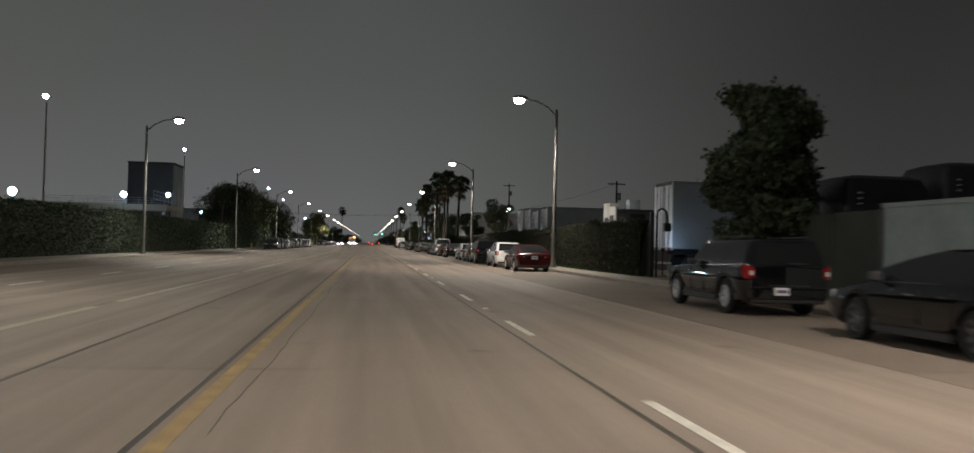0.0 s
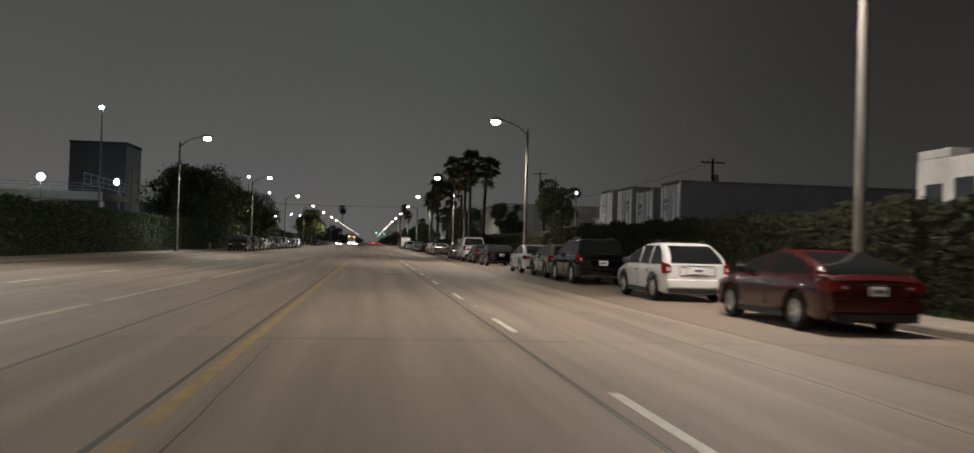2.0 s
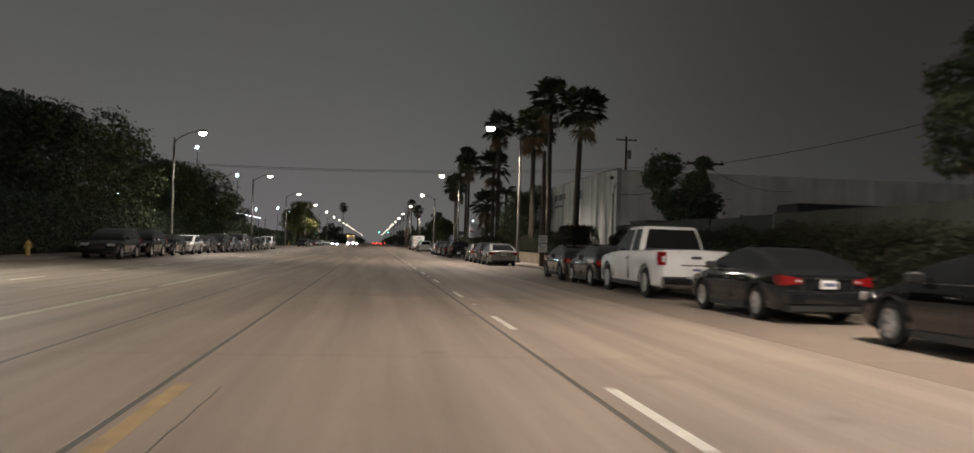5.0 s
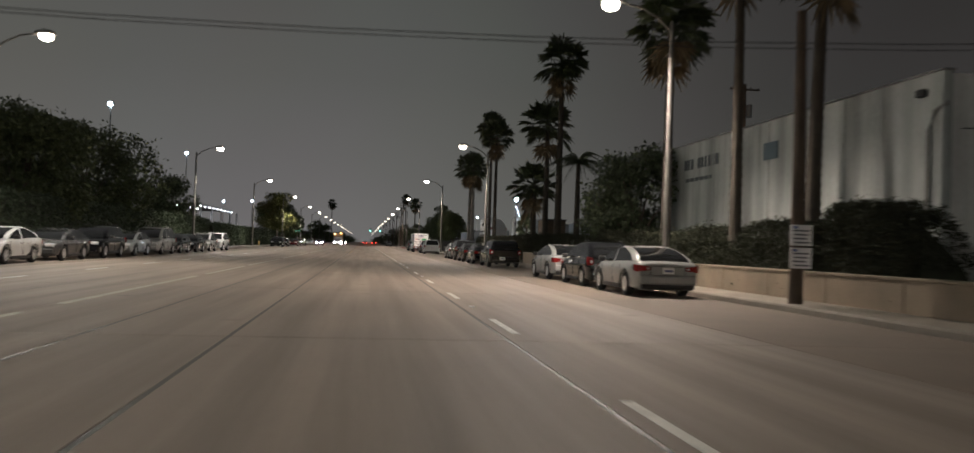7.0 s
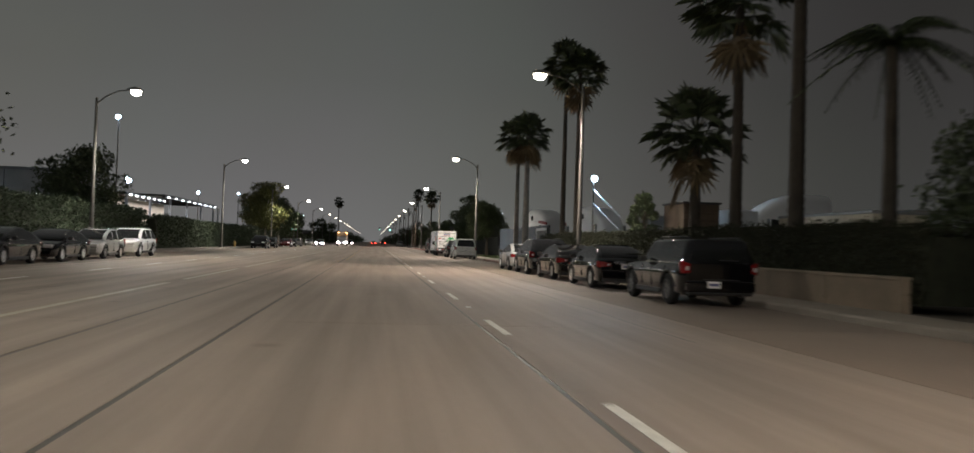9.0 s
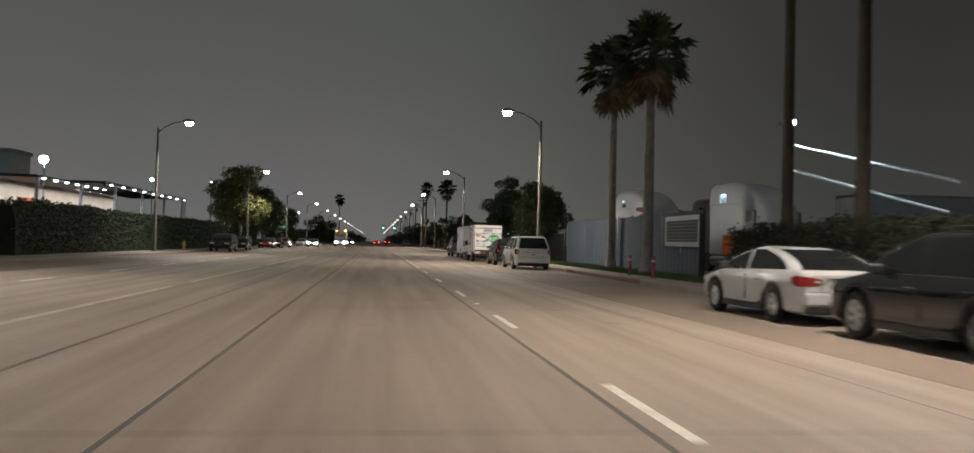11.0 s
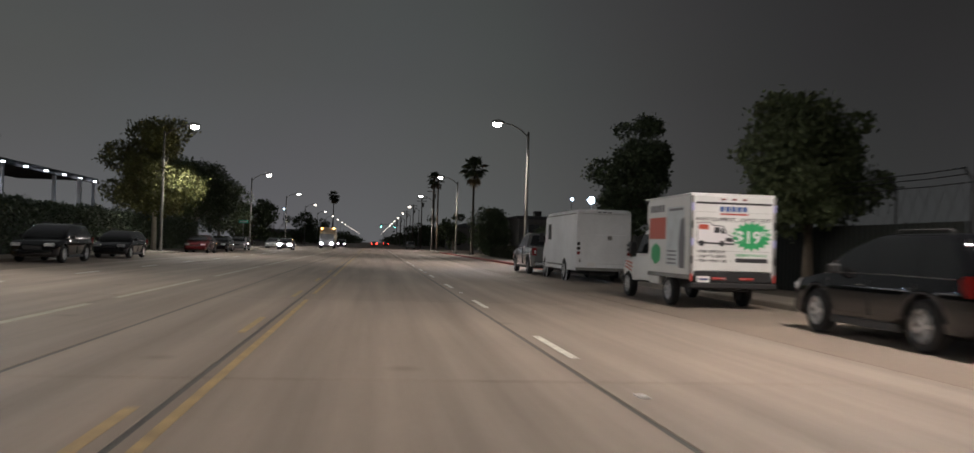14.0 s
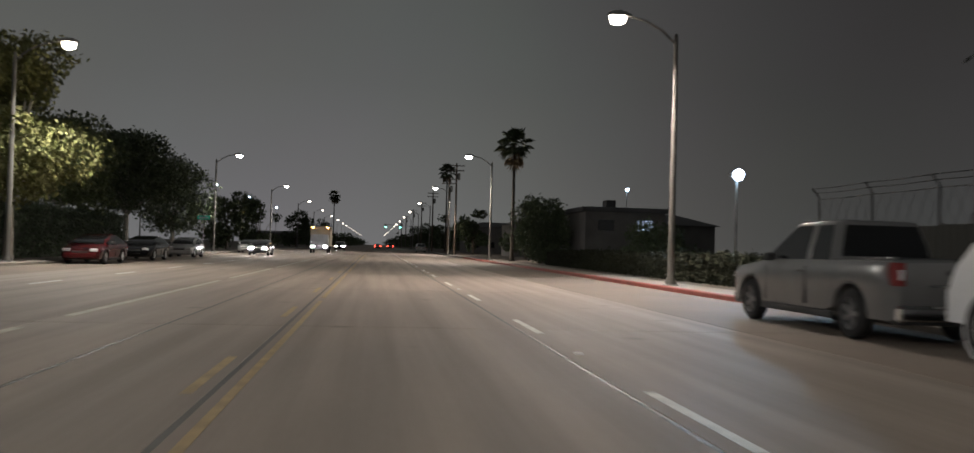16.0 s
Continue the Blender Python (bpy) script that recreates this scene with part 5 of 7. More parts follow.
def crown_blobs(rng, cx, cy, z0, z1, r, n):
    """Clumps that fill a crown unevenly."""
    out = []
    for _ in range(n):
        q, h = rng.uniform(0, 2 * math.pi), rng.uniform(0, 1)
        w = r * (0.35 + 0.65 * math.sin(math.pi * (0.15 + 0.75 * h))) * rng.uniform(0.35, 0.95)
        k = r * rng.uniform(0.20, 0.43)
        out.append((cx + w * math.cos(q), cy + w * math.sin(q), lerp(z0, z1, h) - 0.2 * k, k, k, k * 0.8))
    return out


def y_near(at):
    """Trees that the street passes close by get finer leaves."""
    return -25 < at[0] < 20 and at[1] < 325


def tree(at, z0, z1, r, n, seed, label, leaf=None, size=0.16, lean=(0, 0), clumps=60, trunk_r=0.16, bark=None):
    if y_near(at):
        n, size = int(n * 2.2), size * 0.62
    rng = random.Random(seed)
    x, y = at
    t = thing("tree", label, "tree", (x, y, 0.1), group="street trees")
    b = Build()
    mid = (lean[0] * 0.6, lean[1] * 0.6, z0 * 0.75)
    top = (lean[0], lean[1], lerp(z0, z1, 0.55))
    b.tube([(0, 0, -0.2), (lean[0] * 0.25, lean[1] * 0.2, z0 * 0.4), mid, top], [trunk_r * 1.25, trunk_r, trunk_r * 0.8, trunk_r * 0.3], 9)
    blobs = crown_blobs(rng, lean[0], lean[1], z0, z1, r, clumps)
    for k in range(min(9, clumps)):
        bx, by, bz = blobs[k][:3]
        b.tube([mid, (lerp(mid[0], bx, 0.5), lerp(mid[1], by, 0.5), lerp(mid[2], bz, 0.62)), (bx, by, bz)], [trunk_r * 0.5, trunk_r * 0.3, 0.02], 6)
    part("trunk", b, bark or BARK, t, smooth=True)
    part("crown", leaf_cloud(blobs, n, size, seed), leaf or LEAF, t)
    return t


def fan_crown(h, n, size, seed, dead=12):
    """Fan-palm leaves: pleated blades on stalks round the top; dry ones hang below."""
    rng = random.Random(seed)
    green, dry = Build(), Build()
    for k in range(n + dead):
        hang = k >= n
        q = rng.uniform(0, 2 * math.pi)
        el = radians(rng.uniform(-75, -55) if hang else rng.uniform(-45, 80))
        d = Vector((math.cos(q) * math.cos(el), math.sin(q) * math.cos(el), math.sin(el)))
        side = d.cross(Vector((0, 0, 1))).normalized()
        up = side.cross(d)
        stalk = size * rng.uniform(0.5, 0.75)
        o = Vector((0, 0, h)) + (Vector((0, 0, -0.05 - rng.random() * 0.55)) if hang else Vector((0, 0, 0)))
        c = o + d * stalk - Vector((0, 0, 0.08 * stalk))
        b = dry if hang else green
        b.tube([o, c], [0.02, 0.012], 4, False)
        rad = size * rng.uniform(0.45, 0.62)
        m = 11
        for j in range(m):
            a0 = radians(lerp(-105, 105, j / m))
            a1 = radians(lerp(-105, 105, (j + 0.7) / m))
            am = (a0 + a1) / 2
            tip = c + rad * (math.cos(am) * d + math.sin(am) * side) - Vector((0, 0, 0.30 * rad * rng.uniform(0.4, 1.3)))
            p0 = c + 0.55 * rad * (math.cos(a0) * d + math.sin(a0) * side) + up * 0.02
            p1 = c + 0.55 * rad * (math.cos(a1) * d + math.sin(a1) * side) - up * 0.02
            b.add([c, p0, tip, p1], [(0, 1, 2), (0, 2, 3)])
    return green, dry


def feather_crown(h, n, size, seed):
    rng = random.Random(seed)
    b = Build()
    for k in range(n):
        q, el = rng.uniform(0, 2 * math.pi), radians(rng.uniform(-5, 70))
        d = Vector((math.cos(q), math.sin(q), 0))
        side = Vector((-d.y, d.x, 0))
        pts = []
        for j in range(9):
            s = j / 8
            out = size * (s * math.cos(el) + 0.25 * s * s)
            pts.append(Vector((0, 0, h)) + d * out + Vector((0, 0, size * (s * math.sin(el) - 0.75 * s * s))))
        b.tube(pts, [0.03 - 0.003 * j for j in range(9)], 4, False)
        for j in range(1, 9):
            for m in range(3):
                p = pts[j - 1].lerp(pts[j], m / 3)
                l = 0.42 * size * (1 - (j / 9) ** 2) * rng.uniform(0.35, 0.55) + 0.1
                for sg in (-1, 1):
                    tip = p + side * sg * l * 0.8 + d * l * 0.45 - Vector((0, 0, l * rng.uniform(0.25, 0.7)))
                    w = d * 0.03
                    b.add([p - w, p + w, tip], [(0, 1, 2)])
    return b


def palm(at, h, r, seed, label, kind="fan", size=1.5, n=46, lean=(0.0, 0.0), dead=8, bark=None):
    t = thing("palm_tree", label, "palm tree", (*at, 0.1), group="palms along the pavement")
    b = Build()
    k = max(8, int(h / 0.28))
    pts, rad = [], []
    for j in range(k + 1):
        s = j / k
        for e in (0.0, 0.62):
            z = min(h, (s + e / k) * h)
            pts.append((lean[0] * (z / h) ** 2, lean[1] * (z / h) ** 2, z if j or e else -0.2))
            rad.append(r * (1.25 - 0.5 * min(1, s * 1.1)) * (1.05 if e else 0.95) * (1 + 0.5 * max(0, 1 - z / 0.8)))
    pts = [p for i, p in enumerate(pts) if i == 0 or p[2] - pts[i - 1][2] > 1e-3]
    b.tube(pts, rad[: len(pts)], 10)
    part("trunk", b, bark or PALM_BARK, t, smooth=True)
    if kind == "fan":
        g, d = fan_crown(h, n, size, seed, dead)
        a = part("crown", g, FROND, t)
        dd = part("dry_fronds", d, DEAD_FROND, t, "hanging dry fronds")
    else:
        a = part("crown", feather_crown(h, n, size, seed), FROND, t)
        dd = None
    for ob in (a, dd):
        if ob:
            ob.location = (lean[0], lean[1], 0)
    return t


def hedge(name, x0, x1, y0, y1, z1, n, seed, label, leaf=None, size=0.07, z0=0.1, dome=False):
    """Dense shrubbery: an uneven leafy skin over dark twigs; a dome falls off to both ends."""
    def fall(q):
        return max(0.25, 1 - abs(2 * (q - y0) / (y1 - y0) - 1) ** 2.6) ** 0.5 if dome else 1.0

    rng = np.random.default_rng(seed)
    core = Build()
    m = max(3, int((y1 - y0) / 1.2))
    rings = []
    for i in range(m + 1):
        y = lerp(y0 + 0.15, y1 - 0.15, i / m)
        h = z1 * fall(y) - 0.25 + 0.35 * noise.noise(Vector((y * 0.55, seed, 0)))
        e = 0.15 + 0.12 * noise.noise(Vector((y * 0.9, seed + 5, 0)))
        rings.append([(x0 + e, y, z0), (x0 + e, y, h * 0.7), (x0 + e + 0.2, y, h), (x1 - e - 0.2, y, h), (x1 - e, y, h * 0.7), (x1 - e, y, z0)])
    core.loft(rings, True)
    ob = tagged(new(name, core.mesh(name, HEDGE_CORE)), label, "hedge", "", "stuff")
    face = rng.random(n)
    y = rng.uniform(y0, y1, n)
    hh = np.array([z1 * fall(q) + 0.35 * noise.noise(Vector((q * 0.55, seed, 0))) + 0.25 * noise.noise(Vector((q * 2.3, seed, 3))) for q in y])
    street = x0 if x0 > 0 else x1
    inner = x1 if x0 > 0 else x0
    top = face < 0.4
    x = np.where(top, rng.uniform(min(x0, x1), max(x0, x1), n), street + rng.normal(0, 0.10, n))
    z = np.where(top, hh - 0.1 + rng.normal(0, 0.09, n), z0 + (hh - z0) * rng.random(n) ** 0.8)
    c = np.stack([x, y, z], 1)
    u = rng.normal(size=(n, 3))
    u /= np.linalg.norm(u, axis=1)[:, None]
    v = np.cross(u, rng.normal(size=(n, 3)))
    v /= np.linalg.norm(v, axis=1)[:, None]
    s = size * rng.uniform(0.6, 1.6, n)[:, None]
    b = Build()
    b.v = [tuple(p) for p in np.stack([c - u * s, c + v * s * 0.5, c + u * s, c - v * s * 0.5], 1).reshape(-1, 3).round(4)]
    b.f = [(4 * i, 4 * i + 1, 4 * i + 2, 4 * i + 3) for i in range(n)]
    part("leaves", b, leaf or LEAF_DARK, ob, kind="stuff")
    return ob


# ---------- east side, first yard ----------
def corrugated(w, h, ridges=9, d=0.02):
    b = Build()
    pts = []
    for k in range(ridges * 4 + 1):
        pts.append((d * (1, 1, -1, -1)[k % 4], w * k / (ridges * 4)))
    rows = [[(x, y, z) for x, y in pts] for z in (0.0, h)]
    back = [[(x + 0.012, y, z) for x, y in pts] for z in (h, 0.0)]
    b.loft(rows + back, False, False)
    return b


def fence_run(name, x, y0, y1, h, mat, label, step=2.4, seed=0, post=True, ridges=9, d=0.02):
    rng = random.Random(seed)
    f = thing(name, label, "fence", kind="structure")
    me = corrugated(step - 0.03, h, ridges, d).mesh("fence_panel", mat)
    pm = Build().box(-0.04, 0.04, -0.04, 0.04, -0.15, h + 0.06, 0.01).mesh("fence_post", DARK_METAL)
    y = y0
    while y < y1 - 0.1:
        p = part("fence_panel", me, None, f, at=(x + rng.uniform(-0.015, 0.015), y, 0.13 + rng.uniform(-0.03, 0.03)))
        p.rotation_euler = (rng.uniform(-0.008, 0.008), rng.uniform(-0.02, 0.02), 0)
        if post:
            part("fence_post", pm, None, f, at=(x + 0.09, y - 0.015, 0.12))
        y += step
    return f


fence_run("fence_1", 11.9, 36.0, 117.0, 2.3, DARK_FENCE, "dark corrugated sheet fence overgrown with weeds", seed=3, d=0.01)
gate = thing("gate_post", "dark steel gate post with a curved pipe guard", "post", (11.9, 35.8, 0.12))
part("post", Build().box(-0.08, 0.08, -0.08, 0.08, -0.1, 2.75, 0.01), DARK_METAL, gate)
part("pipe_guard", Build().tube([(0.2, -0.05, -0.1), (0.2, -0.05, 2.65), (0.26, -0.05, 2.84), (0.42, -0.05, 2.92), (0.58, -0.05, 2.84), (0.64, -0.05, 2.62), (0.64, -0.05, 2.3)], 0.05, 8), DARK_METAL, gate, smooth=True)
part("card_box", Build().box(0.5, 0.78, -0.2, 0.05, 1.95, 2.3, 0.02), DARK_METAL, gate)
solid("low_wall", Build().box(12.7, 18.5, 35.9, 36.12, 0.02, 0.62, 0.02), CONTAINER, "low grey concrete barrier across the yard entrance", "barrier")
hedge("weed_growth", 11.35, 11.95, 48, 84, 2.3, 70000, 11, "dark weeds and vines climbing the sheet fence", HEDGE_LEAF, size=0.05)
hedge("weed_growth", 11.45, 11.95, 86, 117, 1.9, 40000, 12, "dark weeds and vines climbing the sheet fence", HEDGE_LEAF, size=0.05)
hedge("weed_growth", 11.4, 11.95, 36.2, 48.4, 2.45, 24000, 13, "dark weeds grown to the top of the fence", HEDGE_LEAF, size=0.05)

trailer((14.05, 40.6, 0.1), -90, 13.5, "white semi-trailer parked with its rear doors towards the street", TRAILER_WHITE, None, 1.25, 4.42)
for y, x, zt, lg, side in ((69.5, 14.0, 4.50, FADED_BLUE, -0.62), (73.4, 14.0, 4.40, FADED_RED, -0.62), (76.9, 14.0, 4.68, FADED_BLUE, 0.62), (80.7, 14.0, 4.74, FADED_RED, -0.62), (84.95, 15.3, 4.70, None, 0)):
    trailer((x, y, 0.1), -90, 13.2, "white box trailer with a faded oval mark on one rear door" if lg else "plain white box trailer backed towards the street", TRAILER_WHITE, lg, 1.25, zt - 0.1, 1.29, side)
cont = thing("shipping_container", "weathered teal-grey steel container along the pavement edge", "container", (11.75, 9.4, 0.1))
part("container_body", Build().box(0.0, 2.4, 0.0, 9.4, 0.0, 2.36, 0.03), CONTAINER, cont)
part("top_rail", Build().box(-0.03, 0.06, 0.0, 9.4, 2.28, 2.39, 0.01), CONTAINER, cont)
part("corner_post", Build().box(-0.03, 0.12, 9.28, 9.43, 0.0, 2.39, 0.01), DARK_METAL, cont)
for k in range(5):
    part("side_rib", Build().box(-0.012, 0.02, 0.9 + 1.75 * k, 0.98 + 1.75 * k, 0.05, 2.28, 0.004), CONTAINER, cont)
fence_run("fence_4", 12.3, 19.4, 26.4, 2.25, DARK_FENCE, "dark sheet fence beside a container", seed=8, d=0.008)
for x, y, w, h in ((15.35, 25.4, 2.7, 3.6), (19.0, 25.4, 3.6, 4.1)):
    bx = thing("stacked_bin", "tall dark bin with a rounded lid behind a container", "bin", (x, y, 0.1), group="dark bins")
    part("bin_body", Build().loft([rounded(w / 2, -1.2, 1.2, 0, 0.2), rounded(w / 2, -1.2, 1.2, h - 0.4, 0.2), rounded(w / 2 - 0.12, -1.1, 1.1, h - 0.12, 0.25), rounded(w / 2 - 0.45, -0.8, 0.8, h, 0.25)], True), DARK_METAL, bx, smooth=True)
    for k in range(3):
        part("lid_bracket", Build().box(-w / 2 + 0.35, -w / 2 + 0.5, -1.26, -1.18, h - 0.6 - 0.16 * k, h - 0.54 - 0.16 * k, 0.01), CHROME, bx)
tree((11.5, 25.0), 1.4, 6.1, 1.62, 13000, 21, "dark leafy street tree standing before a white trailer", LEAF_DARK, 0.15, (0.4, 0.0), clumps=80, trunk_r=0.13)
# small cool lamp low on the gate side, shining on the trailer
yl = thing("yard_light", "small cool yard lamp low beside the trailer", "lamp", (13.3, 38.4, 0.1))
part("stand", Build().tube([(0, 0, -0.1), (0, 0, 1.1)], 0.03, 8), DARK_METAL, yl)
part("lamp_head", Build().box(-0.09, 0.09, -0.06, 0.04, 1.1, 1.26, 0.02), DARK_METAL, yl)
part("lens", Build().box(-0.07, 0.07, 0.04, 0.05, 1.12, 1.24, 0.002), glow("small_cool_lens", (0.6, 0.8, 1.0), 14.0), yl)
sl = bpy.data.lights.new("yard_light_lamp", "SPOT")
sl.energy, sl.color, sl.spot_size, sl.spot_blend, sl.shadow_soft_size = 60.0, (0.62, 0.80, 1.0), radians(120), 0.9, 0.05
so = new("yard_light_lamp", sl)
so.matrix_basis = look((13.3, 38.47, 1.28), (14.6, 39.6, 1.75))
# low site office
off = thing("site_office", "small white flat-roofed site office behind the fence", "office", (13.9, 48.2, 0.1))
# shade on the sides away from the street is put into this darker wall
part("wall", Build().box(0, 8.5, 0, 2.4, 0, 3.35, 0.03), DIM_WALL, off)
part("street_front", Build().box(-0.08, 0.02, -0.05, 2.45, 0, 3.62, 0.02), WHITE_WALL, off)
part("parapet_step", Build().box(-0.08, 0.5, 1.2, 2.45, 3.62, 3.85, 0.02), WHITE_WALL, off)
part("roof", Build().box(0.02, 8.6, -0.12, 2.5, 3.35, 3.46, 0.02), ROOF_DARK, off)
part("window", Build().box(-0.11, -0.06, 0.3, 1.0, 2.1, 3.1, 0.01), OFFICE_PANE, off)
part("window", Build().box(-0.11, -0.06, 1.45, 2.1, 2.1, 3.0, 0.01), OFFICE_PANE, off)
part("window", Build().box(0.8, 1.7, -0.03, 0.02, 2.3, 3.2, 0.01), OFFICE_PANE, off)
part("roof_unit", Build().box(0.9, 1.6, 0.6, 1.3, 3.46, 4.05, 0.05), TRAILER_WHITE, off)
part("roof_vent", Build().box(5.0, 5.5, 0.8, 1.3, 3.46, 3.75, 0.03), TRAILER_WHITE, off)
tree((13.2, 93.2), 3.0, 6.0, 1.65, 3600, 22, "slender leaning street tree beside a lamp post", LEAF_DARK, 0.13, (0.5, 0.3), 16, 0.09)
tree((12.9, 111.5), 2.3, 5.0, 1.7, 3200, 23, "small round tree above the sheet fence", LEAF_DARK, 0.15, clumps=16, trunk_r=0.11)


def utility_pole(at, h, label, arms=1, drum=True, sign=False):
    t = thing("utility_pole", label, "utility pole", (*at, 0.1), group="utility poles")
    part("pole", Build().tube([(0, 0, -0.3), (0.02, 0, h * 0.5), (0, 0.03, h)], [0.17, 0.145, 0.11], 10), WOOD_POLE, t, smooth=True)
    for k in range(arms):
        a = part("cross_arm", Build().box(-1.1, 1.1, -0.06, 0.06, h - 0.45 - 0.7 * k, h - 0.33 - 0.7 * k, 0.01), WOOD_POLE, t)
        for x in (-1.0, -0.45, 0.45, 1.0):
            part("insulator", Build().lathe([(0.03, 0), (0.05, 0.04), (0.03, 0.08), (0.045, 0.12), (0.01, 0.16)], "z", 8, (x, 0, h - 0.33 - 0.7 * k)), STEEL, a, smooth=True)
    if drum:
        part("transformer", Build().lathe([(0.05, h - 2.4), (0.2, h - 2.38), (0.22, h - 1.5), (0.08, h - 1.42)], "z", 12, (0.34, 0, 0)), STEEL, t, smooth=True)
    return t


def cable(name, pts, sag, label, r=0.016):
    b = Build()
    for p, q in zip(pts, pts[1:]):
        p, q = Vector(p), Vector(q)
        b.tube([p.lerp(q, k / 10) - Vector((0, 0, sag * 4 * (k / 10) * (1 - k / 10))) for k in range(11)], r, 5, False)
    return solid(name, b, DARK_METAL, label, "cable")


utility_pole((26.5, 166.0), 13.2, "dark wooden utility pole with a cross-arm and a drum transformer")
utility_pole((18.9, 124.1), 6.6, "dark wooden utility pole beside a white building")
utility_pole((30.0, 104.0), 9.5, "dark wooden utility pole standing back in the yard")
cable("overhead_cable", [(30, 104, 9.3), (18.9, 124.1, 6.2), (26, 127.5, 5.2)], 0.5, "thin dark overhead cable between wooden poles")
utility_pole((-20.2, 123.5), 6.5, "dark wooden utility pole among trees behind the hedge", 1, False)
cable("overhead_cable", [(18.9, 124.1, 6.27), (-20.2, 123.5, 5.5)], 0.75, "dark overhead cable hanging across the street", 0.011)
cable("overhead_cable", [(18.9, 124.1, 6.1), (-20.2, 123.5, 5.4)], 0.7, "dark overhead cable hanging across the street", 0.010)
cable("overhead_cable", [(15.0, 127.7, 4.6), (18.9, 124.1, 5.6)], 0.35, "thin dark service cable to a white building")
yl = thing("yard_light", "orange yard lamp on a short arm", "lamp", (26.4, 165.7, 7.8))
part("arm", Build().tube([(0.2, 0.3, 0), (-0.3, -0.4, 0.2)], 0.025, 6), STEEL, yl)
part("lens", Build().lathe([(0.02, -0.12), (0.13, -0.06), (0.15, 0.05), (0.05, 0.12)], "z", 12, (-0.35, -0.45, 0.12)), ORANGE_GLOW, yl, smooth=True)

low = thing("yard_shed", "long low white shed with roof vents behind the fence", "shed", (18.0, 95.0, 0.1))
part("shed_wall", Build().box(0, 9, 0, 4, 0, 3.5, 0.03), TRAILER_WHITE, low)
part("shed_roof", Build().box(-0.1, 9.1, -0.1, 4.1, 3.5, 3.62, 0.02), TRAILER_GREY, low)
for x in (1.0, 5.5):
    part("roof_vent", Build().box(x, x + 0.6, 1.0, 1.6, 3.62, 4.0, 0.03), DARK_METAL, low)

# ---------- east side, white building and planters ----------
bld = thing("warehouse", "white painted block warehouse with faded wall lettering", "warehouse", (0, 0, 0.05))
part("street_wall", Build().box(14.9, 15.2, 128.3, 149.1, 0, 6.15, 0.02), PALE_WALL, bld)
# whiter than the street wall: missing light on this side is coloured in
part("south_wall", Build().box(15.2, 46, 128.3, 128.6, 0, 6.1, 0.02), WHITE_WALL, bld)
part("north_wall", Build().box(15.2, 46, 148.8, 149.1, 0, 6.1, 0.02), PALE_WALL, bld)
part("roof", Build().box(15.2, 46, 128.6, 148.8, 5.7, 5.85), ROOF_DARK, bld)
part("parapet_cap", Build().box(14.86, 15.24, 128.26, 149.14, 6.15, 6.21, 0.01), STEEL, bld)
for k in range(1, 4):
    part("wall_pilaster", Build().box(14.86, 14.92, 127.8 + 5.15 * k - 0.06, 127.8 + 5.15 * k + 0.06, 0, 6.1, 0.01), PALE_WALL, bld)
part("downpipe", Build().tube([(14.82, 128.75, 0.2), (14.82, 128.75, 4.6), (14.86, 128.55, 5.1), (15.0, 128.24, 5.3)], 0.06, 8), STEEL, bld)
part("wall_vent", Build().box(14.85, 14.92, 137.35, 138.45, 4.72, 5.36, 0.02), BLUE_PANEL, bld)
for k in range(10):
    w = (0.30, 0.22, 0.26, 0.0, 0.30, 0.26, 0.20, 0.24, 0.26, 0.30)[k]
    if w:
        part("wall_lettering_bar", Build().box(14.872, 14.897, 146.6 - 0.40 * k - w, 146.6 - 0.40 * k, 4.98, 5.45), WALL_INK, bld)
for k in range(6):
    part("wall_lettering_bar", Build().box(14.872, 14.897, 146.4 - 0.55 * k - 0.42, 146.4 - 0.55 * k, 4.42, 4.58), WALL_INK, bld)
part("wall_lamp", Build().box(14.7, 14.9, 128.9, 129.2, 5.55, 5.75, 0.03), DARK_METAL, bld)
shed = thing("dark_shed", "dark steel roll-door shed beside the warehouse", "shed", (15.6, 124.2, 0.1))
part("shed_wall", Build().box(0, 4.0, 0, 3.1, 0, 2.75, 0.03), DARK_METAL, shed)
part("shed_roof", Build().box(-0.1, 4.1, -0.1, 3.15, 2.75, 2.87, 0.02), ROOF_DARK, shed)
for k in range(9):
    part("door_rib", Build().box(0.3, 3.7, -0.03, 0.0, 0.25 + 0.28 * k, 0.45 + 0.28 * k, 0.01), DARK_METAL, shed)
dk = thing("dump_trailer", "dark high-sided trailer parked in the driveway", "trailer", (22.5, 120.0, 0.1))
part("trailer_body", Build().box(0, 9, 0, 2.5, 1.0, 3.9, 0.05), DARK_METAL, dk)
for x in (1.2, 2.4, 7.5):
    part("tyre", Build().lathe([(0.3, -0.15), (0.5, -0.15), (0.5, 0.15), (0.3, 0.15)], "y", 14, (x, 0.2, 0.5)), RUBBER, dk)
    part("tyre", Build().lathe([(0.3, -0.15), (0.5, -0.15), (0.5, 0.15), (0.3, 0.15)], "y", 14, (x, 2.3, 0.5)), RUBBER, dk)


